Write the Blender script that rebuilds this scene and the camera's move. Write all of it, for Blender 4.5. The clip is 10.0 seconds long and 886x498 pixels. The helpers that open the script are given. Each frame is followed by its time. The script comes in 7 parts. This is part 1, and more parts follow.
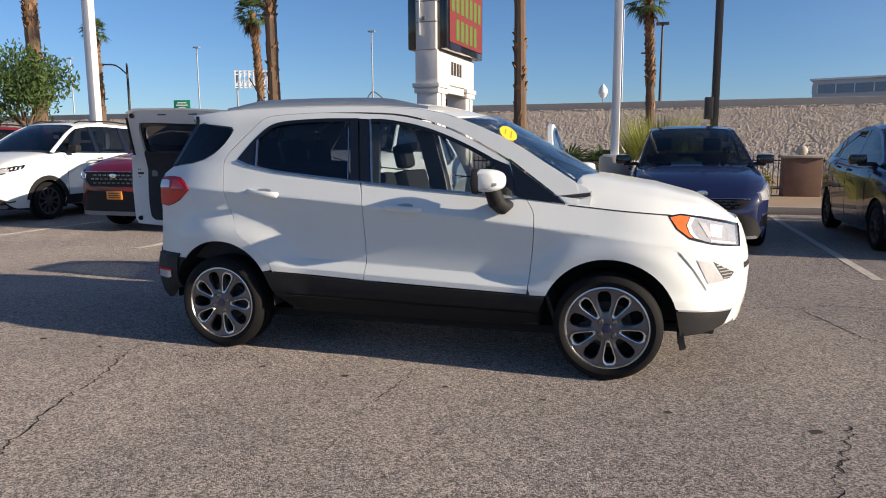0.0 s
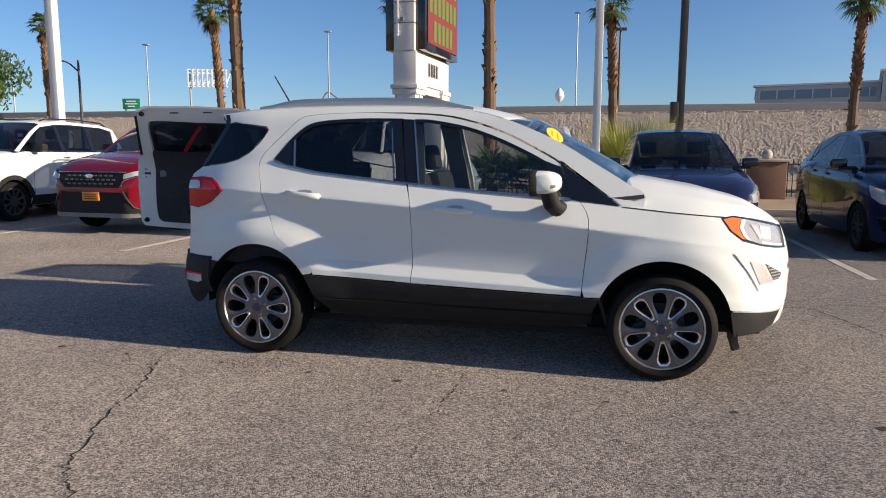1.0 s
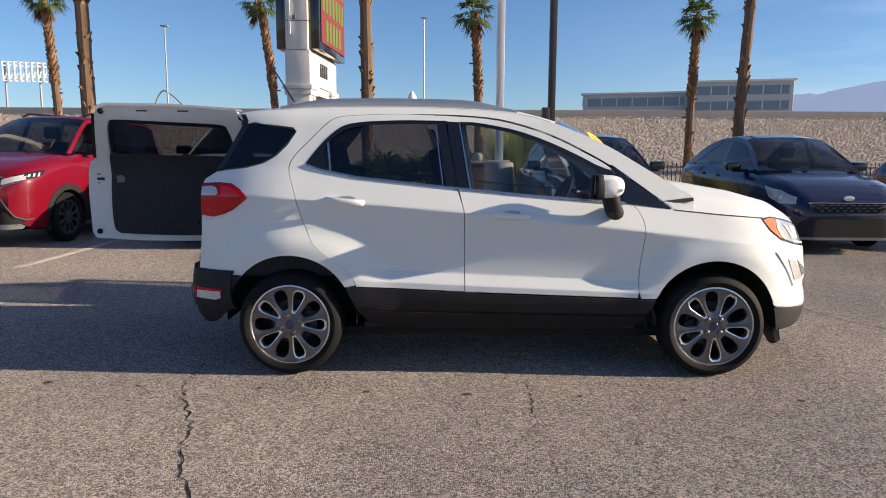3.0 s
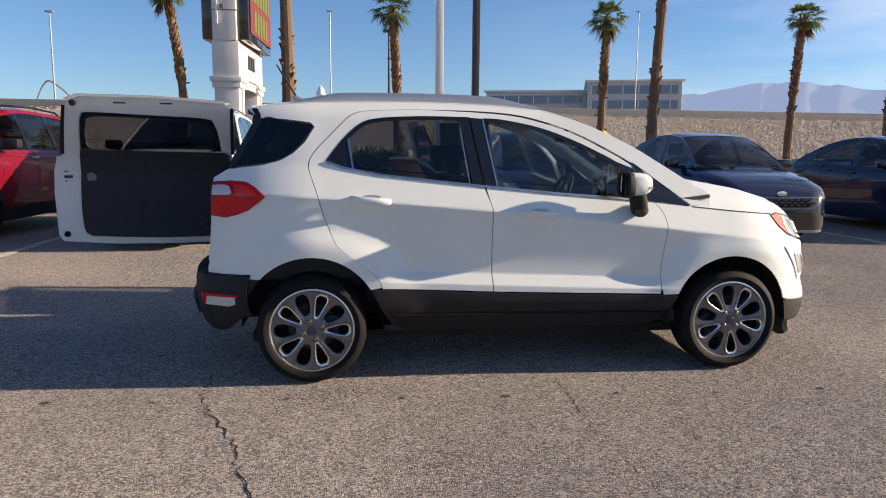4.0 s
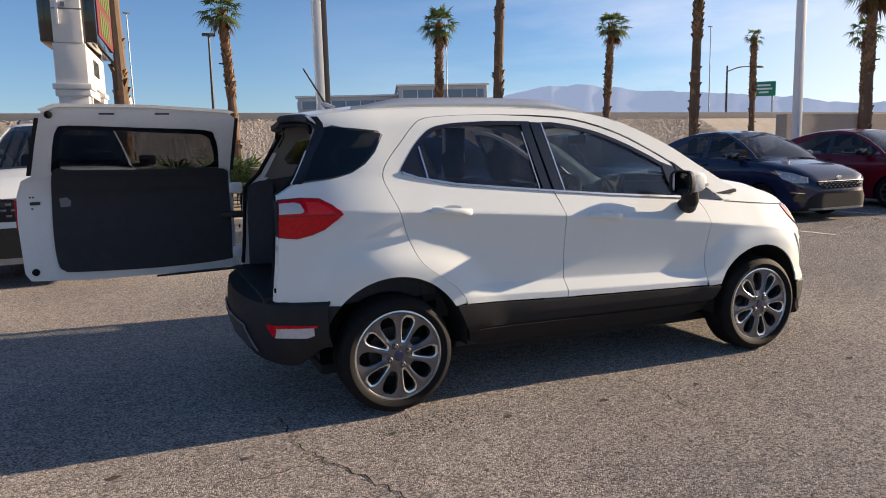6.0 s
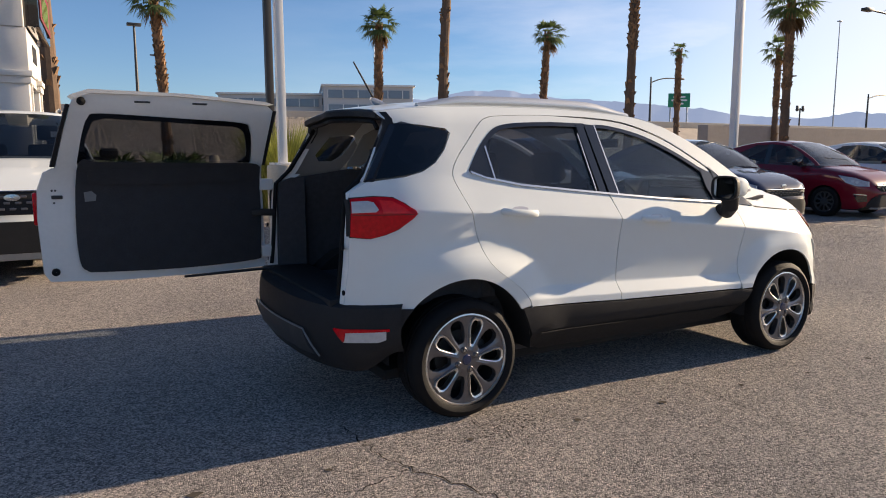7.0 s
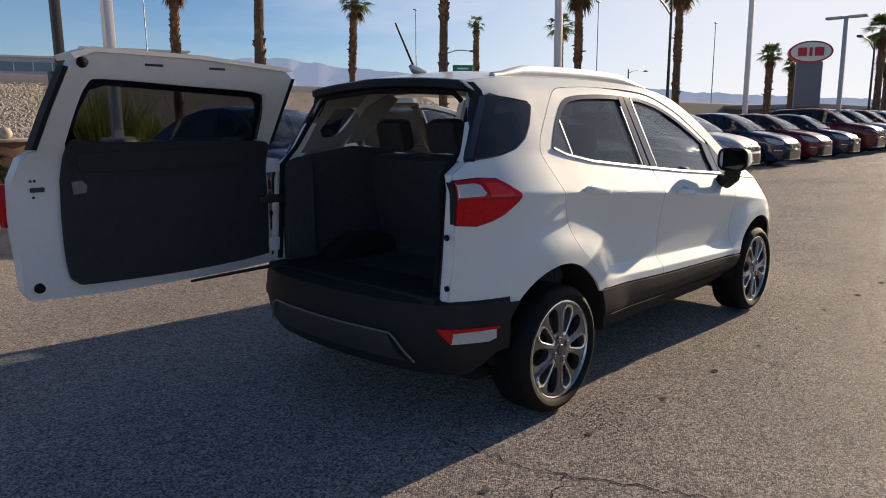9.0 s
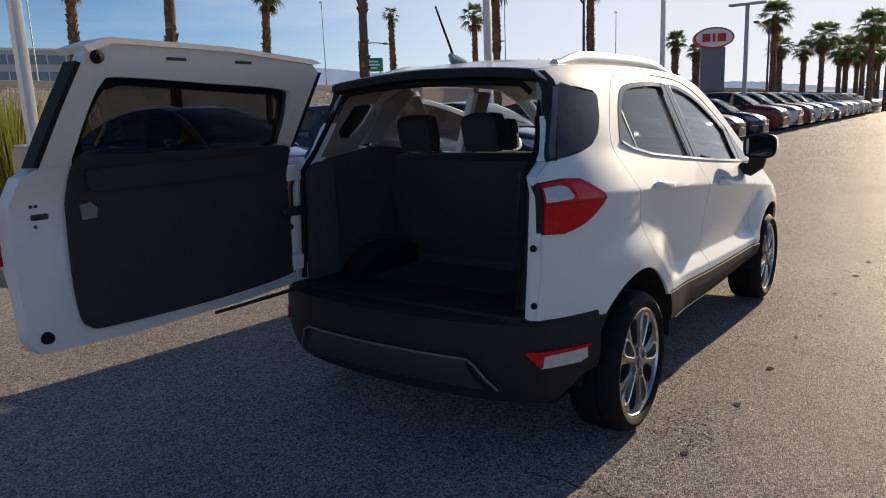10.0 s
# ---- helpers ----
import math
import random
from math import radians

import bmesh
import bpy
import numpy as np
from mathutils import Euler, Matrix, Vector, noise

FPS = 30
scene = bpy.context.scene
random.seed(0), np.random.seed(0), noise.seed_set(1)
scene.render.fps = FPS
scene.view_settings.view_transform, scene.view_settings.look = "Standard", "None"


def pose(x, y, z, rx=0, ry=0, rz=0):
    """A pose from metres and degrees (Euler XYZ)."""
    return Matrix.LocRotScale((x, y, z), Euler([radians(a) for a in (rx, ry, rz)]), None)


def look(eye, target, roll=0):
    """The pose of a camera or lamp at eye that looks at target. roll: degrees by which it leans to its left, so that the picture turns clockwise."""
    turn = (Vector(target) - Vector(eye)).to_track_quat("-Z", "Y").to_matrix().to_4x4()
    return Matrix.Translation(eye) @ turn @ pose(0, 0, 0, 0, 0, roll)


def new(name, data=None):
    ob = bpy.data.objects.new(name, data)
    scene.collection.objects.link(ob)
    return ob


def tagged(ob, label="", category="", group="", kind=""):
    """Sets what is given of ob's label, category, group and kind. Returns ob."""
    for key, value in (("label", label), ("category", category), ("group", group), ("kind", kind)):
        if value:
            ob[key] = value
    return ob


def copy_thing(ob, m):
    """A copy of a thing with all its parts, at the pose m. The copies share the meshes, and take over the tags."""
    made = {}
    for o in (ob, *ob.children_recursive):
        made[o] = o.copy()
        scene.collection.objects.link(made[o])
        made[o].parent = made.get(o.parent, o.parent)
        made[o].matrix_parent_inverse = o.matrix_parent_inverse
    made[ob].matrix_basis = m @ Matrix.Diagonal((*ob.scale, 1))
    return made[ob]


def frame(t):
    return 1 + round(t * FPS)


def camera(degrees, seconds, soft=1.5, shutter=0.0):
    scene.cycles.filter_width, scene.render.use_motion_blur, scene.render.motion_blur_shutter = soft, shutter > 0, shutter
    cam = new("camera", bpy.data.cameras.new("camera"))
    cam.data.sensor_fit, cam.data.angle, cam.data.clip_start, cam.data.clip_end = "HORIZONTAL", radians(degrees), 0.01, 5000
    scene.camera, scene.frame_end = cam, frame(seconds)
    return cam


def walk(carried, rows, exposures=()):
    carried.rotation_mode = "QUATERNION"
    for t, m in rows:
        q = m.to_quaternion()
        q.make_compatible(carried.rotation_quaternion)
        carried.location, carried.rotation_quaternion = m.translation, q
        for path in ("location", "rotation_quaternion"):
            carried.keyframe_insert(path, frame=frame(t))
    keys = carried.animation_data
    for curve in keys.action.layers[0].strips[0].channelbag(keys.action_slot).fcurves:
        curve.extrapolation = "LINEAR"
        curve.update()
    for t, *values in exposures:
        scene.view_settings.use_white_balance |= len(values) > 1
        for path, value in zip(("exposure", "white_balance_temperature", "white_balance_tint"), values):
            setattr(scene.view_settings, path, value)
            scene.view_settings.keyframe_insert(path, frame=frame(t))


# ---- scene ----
cam = camera(64.7, 10.0, soft=1.0)
PATH = [
    (0, (1.491, -4.812, 1.324), (0.918, -2.917, 1.04), -0.3),
    (0.5, (1.194, -4.87, 1.311), (0.699, -2.952, 1.038), -0.0),
    (1, (0.909, -4.917, 1.321), (0.468, -2.987, 1.042), 0.1),
    (1.5, (0.582, -5.032, 1.328), (0.292, -3.073, 1.05), -1.3),
    (2, (0.254, -4.998, 1.302), (0.074, -3.024, 1.036), -0.2),
    (2.5, (-0.047, -4.965, 1.321), (-0.138, -2.985, 1.052), -0.1),
    (4, (-1.063, -4.756, 1.326), (-0.79, -2.795, 1.046), 0.5),
    (4.5, (-1.457, -4.667, 1.343), (-1.001, -2.741, 1.053), -0.7),
    (5, (-1.771, -4.526, 1.34), (-1.215, -2.626, 1.056), -0.4),
    (6.5, (-2.733, -4.005, 1.351), (-1.856, -2.228, 1.084), -1.4),
    (7, (-3.053, -3.79, 1.344), (-2.081, -2.063, 1.076), -0.1),
    (7.5, (-3.373, -3.579, 1.357), (-2.283, -1.929, 1.062), -0.0),
    (8, (-3.538, -3.242, 1.36), (-2.342, -1.666, 1.069), -0.8),
    (8.5, (-3.763, -2.946, 1.361), (-2.472, -1.445, 1.079), -1.2),
    (9, (-3.965, -2.635, 1.374), (-2.532, -1.285, 1.021), -0.4),
    (9.5, (-4.024, -2.289, 1.39), (-2.512, -1.031, 1.029), -0.8),
    (10, (-4.083, -1.891, 1.401), (-2.501, -0.727, 1.023), -2.2),
]
walk(cam, [(t, look(eye, target, roll)) for t, eye, target, roll in PATH], exposures=[(0, 0.93, 5820, 13.5), (1.0, 0.97, 5910, 13.5), (1.5, 1.00, 5960, 14), (2.0, 1.09, 6030, 14), (2.5, 1.15, 6060, 14), (4.0, 1.23, 6150, 14.5), (6.5, 1.23, 6330, 14.5), (8.0, 1.06, 6390, 14.5), (8.8, 0.92, 6410, 14.5), (10, 0.82, 6250, 14)])

# ---- light ----
SUN_UP, SUN_AZ = 18.0, -4.0          # height and compass (from +x, towards +y)
world = bpy.data.worlds.new("sky")
scene.world = world
world.use_nodes = True
wn, wl = world.node_tree.nodes, world.node_tree.links
wn.clear()
w_out = wn.new("ShaderNodeOutputWorld")
w_bg = wn.new("ShaderNodeBackground")
w_sky = wn.new("ShaderNodeTexSky")
w_sky.sky_type = "NISHITA"
w_sky.sun_disc = False
w_sky.sun_elevation = radians(SUN_UP)
w_sky.sun_rotation = radians(90 - SUN_AZ)
w_sky.altitude = 600
w_sky.air_density, w_sky.dust_density, w_sky.ozone_density = 1.0, 0.2, 4.5
w_bg.inputs["Strength"].default_value = 0.058
# thin high cloud
w_tc = wn.new("ShaderNodeTexCoord")
w_map = wn.new("ShaderNodeMapping")
w_map.inputs["Scale"].default_value = (1.0, 1.6, 6.0)
w_map.inputs["Rotation"].default_value = (0.25, 0.0, 0.3)
w_noise = wn.new("ShaderNodeTexNoise")
w_noise.inputs["Scale"].default_value = 2.2
w_noise.inputs["Detail"].default_value = 7.0
w_noise.inputs["Roughness"].default_value = 0.55
w_ramp = wn.new("ShaderNodeValToRGB")
w_ramp.color_ramp.elements[0].position = 0.36
w_ramp.color_ramp.elements[1].position = 0.72
w_ramp.color_ramp.elements[1].color = (0.66, 0.66, 0.66, 1)
w_mix = wn.new("ShaderNodeMixRGB")
w_mix.inputs["Color2"].default_value = (8.55, 8.4, 8.4, 1)
wl.new(w_tc.outputs["Generated"], w_map.inputs["Vector"])
wl.new(w_map.outputs["Vector"], w_noise.inputs["Vector"])
wl.new(w_noise.outputs["Fac"], w_ramp.inputs["Fac"])
w_sep = wn.new("ShaderNodeSeparateXYZ")
wl.new(w_tc.outputs["Generated"], w_sep.inputs[0])
w_side = wn.new("ShaderNodeMapRange")
w_side.interpolation_type = "SMOOTHSTEP"
w_side.inputs["From Min"].default_value, w_side.inputs["From Max"].default_value = 0.10, 0.95
wl.new(w_sep.outputs["X"], w_side.inputs["Value"])
w_mul = wn.new("ShaderNodeMath")
w_mul.operation = "MULTIPLY"
wl.new(w_ramp.outputs["Color"], w_mul.inputs[0])
wl.new(w_side.outputs["Result"], w_mul.inputs[1])
# haze that thickens towards the sun
w_near = wn.new("ShaderNodeMapRange")
w_near.interpolation_type = "SMOOTHSTEP"
w_near.inputs["From Min"].default_value, w_near.inputs["From Max"].default_value = 0.55, 1.0
w_near.inputs["To Max"].default_value = 0.86
wl.new(w_sep.outputs["X"], w_near.inputs["Value"])
w_max = wn.new("ShaderNodeMath")
w_max.operation = "MAXIMUM"
wl.new(w_mul.outputs[0], w_max.inputs[0])
wl.new(w_near.outputs["Result"], w_max.inputs[1])
wl.new(w_max.outputs[0], w_mix.inputs["Fac"])
wl.new(w_sky.outputs["Color"], w_mix.inputs["Color1"])
wl.new(w_mix.outputs["Color"], w_bg.inputs["Color"])
wl.new(w_bg.outputs["Background"], w_out.inputs["Surface"])
sun_data = bpy.data.lights.new("sun", "SUN")
sun_data.energy = 4.4
sun_data.angle = radians(0.6)
sun_data.color = (1.0, 0.79, 0.525)
sun = new("sun", sun_data)
su, sa = radians(SUN_UP), radians(SUN_AZ)
SUN_WAY = Vector((math.cos(su) * math.cos(sa), math.cos(su) * math.sin(sa), math.sin(su)))
sun.matrix_world = look(SUN_WAY * 60, (0, 0, 0))

# ---- materials ----
def material(name, color, rough=0.5, metal=0.0, coat=0.0, vary=0.0, scale=8.0, bump=0.0, bump_scale=60.0, spec=0.5, per_piece=0.0):
    """A principled surface with colour variation at two scales and a fine relief."""
    m = bpy.data.materials.new(name)
    m.use_nodes = True
    n, l = m.node_tree.nodes, m.node_tree.links
    b = n["Principled BSDF"]
    b.inputs["Base Color"].default_value = (*color, 1)
    b.inputs["Roughness"].default_value = rough
    b.inputs["Metallic"].default_value = metal
    b.inputs["Coat Weight"].default_value = coat
    b.inputs["Coat Roughness"].default_value = 0.03
    b.inputs["Specular IOR Level"].default_value = spec
    tc = n.new("ShaderNodeTexCoord")
    if vary or per_piece:
        n1 = n.new("ShaderNodeTexNoise")
        n1.inputs["Scale"].default_value, n1.inputs["Detail"].default_value = scale, 6
        n2 = n.new("ShaderNodeTexNoise")
        n2.inputs["Scale"].default_value, n2.inputs["Detail"].default_value = scale * 9, 4
        l.new(tc.outputs["Object"], n1.inputs["Vector"])
        l.new(tc.outputs["Object"], n2.inputs["Vector"])
        add = n.new("ShaderNodeMath")
        add.operation = "ADD"
        l.new(n1.outputs["Fac"], add.inputs[0])
        l.new(n2.outputs["Fac"], add.inputs[1])
        last = add.outputs[0]
        if per_piece:
            geo = n.new("ShaderNodeNewGeometry")
            mul = n.new("ShaderNodeMath")
            mul.operation = "MULTIPLY_ADD"
            mul.inputs[1].default_value = per_piece
            mul.inputs[2].default_value = -per_piece / 2
            l.new(geo.outputs["Random Per Island"], mul.inputs[0])
            add2 = n.new("ShaderNodeMath")
            add2.operation = "ADD"
            l.new(last, add2.inputs[0])
            l.new(mul.outputs[0], add2.inputs[1])
            last = add2.outputs[0]
        mr = n.new("ShaderNodeMapRange")
        mr.inputs["From Min"].default_value, mr.inputs["From Max"].default_value = 0.5, 1.5
        mr.inputs["To Min"].default_value, mr.inputs["To Max"].default_value = 1 - vary, 1 + vary
        l.new(last, mr.inputs["Value"])
        mx = n.new("ShaderNodeVectorMath")
        mx.operation = "SCALE"
        mx.inputs[0].default_value = color
        l.new(mr.outputs["Result"], mx.inputs["Scale"])
        l.new(mx.outputs["Vector"], b.inputs["Base Color"])
    if bump:
        nb = n.new("ShaderNodeTexNoise")
        nb.inputs["Scale"].default_value, nb.inputs["Detail"].default_value = bump_scale, 5
        l.new(tc.outputs["Object"], nb.inputs["Vector"])
        bp = n.new("ShaderNodeBump")
        bp.inputs["Strength"].default_value = bump
        bp.inputs["Distance"].default_value = 0.01
        l.new(nb.outputs["Fac"], bp.inputs["Height"])
        l.new(bp.outputs["Normal"], b.inputs["Normal"])
    return m


def glass_material(name, tint, gloss_rough=0.0):
    """Thin tinted window glass: see-through, with a Fresnel gloss."""
    m = bpy.data.materials.new(name)
    m.use_nodes = True
    n, l = m.node_tree.nodes, m.node_tree.links
    n.clear()
    out = n.new("ShaderNodeOutputMaterial")
    mix = n.new("ShaderNodeMixShader")
    tr = n.new("ShaderNodeBsdfTransparent")
    tr.inputs["Color"].default_value = (*tint, 1)
    gl = n.new("ShaderNodeBsdfGlossy")
    gl.inputs["Roughness"].default_value = gloss_rough
    gl.inputs["Color"].default_value = (1, 1, 1, 1)
    lw = n.new("ShaderNodeLayerWeight")
    lw.inputs["Blend"].default_value = 0.5
    pw = n.new("ShaderNodeMath")
    pw.operation = "POWER"
    pw.inputs[1].default_value = 5.0
    fr = n.new("ShaderNodeMath")
    fr.operation = "MULTIPLY_ADD"
    fr.inputs[1].default_value, fr.inputs[2].default_value = 0.955, 0.045
    l.new(lw.outputs["Facing"], pw.inputs[0])
    l.new(pw.outputs[0], fr.inputs[0])
    l.new(fr.outputs[0], mix.inputs["Fac"])
    l.new(tr.outputs[0], mix.inputs[1])
    l.new(gl.outputs[0], mix.inputs[2])
    l.new(mix.outputs[0], out.inputs["Surface"])
    return m


def asphalt_material():
    m = bpy.data.materials.new("asphalt")
    m.use_nodes = True
    n, l = m.node_tree.nodes, m.node_tree.links
    b = n["Principled BSDF"]
    tc = n.new("ShaderNodeTexCoord")
    vo = n.new("ShaderNodeTexVoronoi")
    vo.inputs["Scale"].default_value = 125
    vo2 = n.new("ShaderNodeTexVoronoi")
    vo2.inputs["Scale"].default_value = 230
    big = n.new("ShaderNodeTexNoise")
    big.inputs["Scale"].default_value, big.inputs["Detail"].default_value = 0.55, 8
    mid = n.new("ShaderNodeTexNoise")
    mid.inputs["Scale"].default_value, mid.inputs["Detail"].default_value = 14, 6
    for t in (vo, vo2, big, mid):
        l.new(tc.outputs["Object"], t.inputs["Vector"])
    hsv = n.new("ShaderNodeSeparateColor")
    l.new(vo.outputs["Color"], hsv.inputs[0])
    ramp = n.new("ShaderNodeValToRGB")
    e = ramp.color_ramp.elements
    e[0].position, e[0].color = 0.05, (0.146, 0.134, 0.126, 1)
    e[1].position, e[1].color = 0.98, (0.735, 0.660, 0.600, 1)
    e.new(0.5).color = (0.383, 0.353, 0.331, 1)
    l.new(hsv.outputs[0], ramp.inputs["Fac"])
    ramp2 = n.new("ShaderNodeValToRGB")
    ramp2.color_ramp.elements[0].position, ramp2.color_ramp.elements[0].color = 0.30, (0.84, 0.84, 0.85, 1)
    ramp2.color_ramp.elements[1].position, ramp2.color_ramp.elements[1].color = 0.72, (1.16, 1.14, 1.10, 1)
    l.new(big.outputs["Fac"], ramp2.inputs["Fac"])
    mul = n.new("ShaderNodeMixRGB")
    mul.blend_type = "MULTIPLY"
    mul.inputs["Fac"].default_value = 1
    l.new(ramp.outputs["Color"], mul.inputs["Color1"])
    l.new(ramp2.outputs["Color"], mul.inputs["Color2"])
    ramp3 = n.new("ShaderNodeValToRGB")
    ramp3.color_ramp.elements[0].position, ramp3.color_ramp.elements[0].color = 0.30, (0.88, 0.88, 0.88, 1)
    ramp3.color_ramp.elements[1].position, ramp3.color_ramp.elements[1].color = 0.60, (1.08, 1.08, 1.08, 1)
    l.new(mid.outputs["Fac"], ramp3.inputs["Fac"])
    mul2 = n.new("ShaderNodeMixRGB")
    mul2.blend_type = "MULTIPLY"
    mul2.inputs["Fac"].default_value = 1
    l.new(mul.outputs["Color"], mul2.inputs["Color1"])
    l.new(ramp3.outputs["Color"], mul2.inputs["Color2"])
    l.new(mul2.outputs["Color"], b.inputs["Base Color"])
    b.inputs["Roughness"].default_value = 0.55
    b.inputs["Diffuse Roughness"].default_value = 0.5
    b.inputs["Specular IOR Level"].default_value = 0.045
    s = n.new("ShaderNodeMath")
    s.operation = "ADD"
    l.new(vo.outputs["Distance"], s.inputs[0])
    l.new(vo2.outputs["Distance"], s.inputs[1])
    bp = n.new("ShaderNodeBump")
    bp.invert = True
    bp.inputs["Strength"].default_value = 0.9
    bp.inputs["Distance"].default_value = 0.012
    l.new(s.outputs[0], bp.inputs["Height"])
    l.new(bp.outputs["Normal"], b.inputs["Normal"])
    return m


M_ASPHALT = asphalt_material()
M_WHITE = material("white_paint", (0.662, 0.70, 0.703), 0.5, coat=0.55, spec=0.06, vary=0.015, scale=1.5)
M_WHITE_FLAT = material("white_inner_paint", (0.74, 0.73, 0.71), 0.45, coat=0.3, vary=0.05, scale=5)
M_CLAD = material("black_plastic", (0.019, 0.019, 0.021), 0.62, spec=0.22, vary=0.2, scale=12, bump=0.15, bump_scale=900)
M_GLOSSBLACK = material("gloss_black_trim", (0.008, 0.008, 0.010), 0.12, coat=0.6, vary=0.1)
M_RUBBER = material("tyre_rubber", (0.009, 0.009, 0.010), 0.72, spec=0.16, vary=0.3, scale=20, bump=0.2, bump_scale=300)
M_ALLOY = material("machined_alloy", (0.80, 0.79, 0.78), 0.32, metal=1.0, vary=0.06, scale=30)
M_ALLOY_DARK = material("painted_dark_alloy", (0.15, 0.142, 0.15), 0.34, metal=0.7, coat=0.5, vary=0.1, scale=20)
M_STEEL = material("brake_steel", (0.30, 0.29, 0.28), 0.42, metal=0.9, vary=0.2, scale=30)
M_STEEL_DARK = material("dull_brake_iron", (0.07, 0.068, 0.066), 0.6, metal=0.5, vary=0.25, scale=30)
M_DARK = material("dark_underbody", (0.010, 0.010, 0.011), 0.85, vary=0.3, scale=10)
M_CHROME = material("chrome_trim", (0.66, 0.66, 0.66), 0.24, metal=1.0, vary=0.03)
M_RAIL = material("silver_rail", (0.52, 0.53, 0.54), 0.34, metal=0.75, vary=0.05, scale=10)
M_RED_LENS = material("red_lens", (0.50, 0.003, 0.010), 0.22, coat=0.3, spec=0.1, vary=0.45, scale=55)
M_HEADLAMP = material("headlamp_lens", (0.34, 0.345, 0.37), 0.12, coat=1.0, vary=0.35, scale=25)
M_CLEAR_LENS = material("clear_lens", (0.46, 0.46, 0.48), 0.10, coat=1.0, vary=0.18, scale=40)
M_AMBER = material("amber_lens", (0.72, 0.15, 0.012), 0.15, coat=1.0, vary=0.15, scale=40)
M_TRIM = material("black_trim_board", (0.027, 0.027, 0.031), 0.8, vary=0.3, scale=14, bump=0.3, bump_scale=500)
# lifted within carpet tones to take in lens flare haze over the load bay
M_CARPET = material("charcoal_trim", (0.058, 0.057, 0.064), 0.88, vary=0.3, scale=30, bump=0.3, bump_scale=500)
M_SEAT = material("charcoal_cloth", (0.040, 0.040, 0.044), 0.9, vary=0.3, scale=30, bump=0.3, bump_scale=400)
M_LINER = material("grey_headliner", (0.33, 0.33, 0.33), 0.85, vary=0.05, scale=8)
M_GLASS = glass_material("tinted_glass", (0.60, 0.64, 0.66))
M_GLASS_DARK = glass_material("privacy_glass", (0.36, 0.375, 0.40))
M_GLASS_REAR = glass_material("rear_door_glass", (0.38, 0.40, 0.43))
M_GLASS_PARKED = glass_material("parked_car_glass", (0.26, 0.28, 0.30))
M_GLASS_QUARTER = glass_material("quarter_glass", (0.22, 0.235, 0.26))
M_GLASS_LIGHT = glass_material("windscreen_glass", (0.88, 0.92, 0.92))
M_YELLOW = material("yellow_sticker", (0.85, 0.55, 0.02), 0.5, vary=0.06, scale=20)
M_PRINT = material("faint_print", (0.42, 0.24, 0.02), 0.6, vary=0.1)
M_INK = material("dark_print", (0.03, 0.03, 0.03), 0.6, vary=0.1)
M_BLUEBADGE = material("blue_badge", (0.012, 0.02, 0.07), 0.3, coat=0.8, vary=0.1)
M_NAVY = material("navy_paint", (0.013, 0.018, 0.062), 0.3, coat=1.0, vary=0.05, spec=0.05)
M_BLACKBLUE = material("blue_black_paint", (0.013, 0.018, 0.052), 0.3, coat=1.0, vary=0.05, spec=0.05)
M_REDPAINT = material("red_paint", (0.145, 0.003, 0.013), 0.35, coat=0.8, vary=0.05, spec=0.1)
M_MAROON = material("maroon_paint", (0.12, 0.008, 0.012), 0.35, coat=0.8, vary=0.05, spec=0.1)
M_SILVER = material("silver_paint", (0.45, 0.45, 0.47), 0.30, metal=0.5, coat=1.0, vary=0.05)
M_ORANGE = material("orange_plate", (0.75, 0.26, 0.02), 0.5, vary=0.08, scale=30)
M_LINE = material("worn_line_paint", (0.46, 0.43, 0.37), 0.85, vary=0.5, scale=6)
M_CONCRETE = material("concrete", (0.36, 0.34, 0.31), 0.85, vary=0.12, scale=2, bump=0.3, bump_scale=40)
M_KERB = material("kerb_concrete", (0.42, 0.38, 0.32), 0.85, vary=0.15, scale=3, bump=0.3, bump_scale=60)
M_STUCCO = material("white_stucco", (0.62, 0.60, 0.57), 0.8, vary=0.06, scale=3, bump=0.3, bump_scale=90)
M_POLE = material("white_pole_paint", (0.66, 0.66, 0.66), 0.45, vary=0.07, scale=3)
M_POLE_DARK = material("dark_bronze_pole", (0.045, 0.042, 0.040), 0.5, vary=0.2, scale=4)
M_GALV = material("galvanised_steel", (0.36, 0.38, 0.40), 0.5, metal=0.6, vary=0.1, scale=5)
M_ROCK = material("riprap_rock", (0.40, 0.35, 0.30), 0.9, vary=0.24, scale=1.2, bump=0.4, bump_scale=14, per_piece=0.40)
M_EARTH = material("decomposed_granite", (0.34, 0.25, 0.17), 0.95, vary=0.22, scale=1.5, bump=0.5, bump_scale=30)
M_DESERT = material("far_ground", (0.30, 0.25, 0.19), 0.95, vary=0.2, scale=0.05)
M_IRON = material("black_iron", (0.020, 0.018, 0.017), 0.6, vary=0.2, scale=20)
M_BRICKPILLAR = material("brown_block", (0.20, 0.12, 0.085), 0.9, vary=0.2, scale=7, bump=0.4, bump_scale=40)
M_TRUNK = material("palm_trunk", (0.225, 0.135, 0.073), 0.95, vary=0.45, scale=3, bump=1.0, bump_scale=14, per_piece=0.9)
M_TRUNK_GREY = material("palm_bark", (0.135, 0.09, 0.06), 0.95, vary=0.35, scale=4, bump=1.0, bump_scale=22)
M_FROND = material("palm_frond", (0.085, 0.125, 0.040), 0.6, vary=0.4, scale=1.5, per_piece=0.8)
M_DRYFROND = material("dry_frond", (0.17, 0.105, 0.05), 0.9, vary=0.4, scale=2, per_piece=0.6)
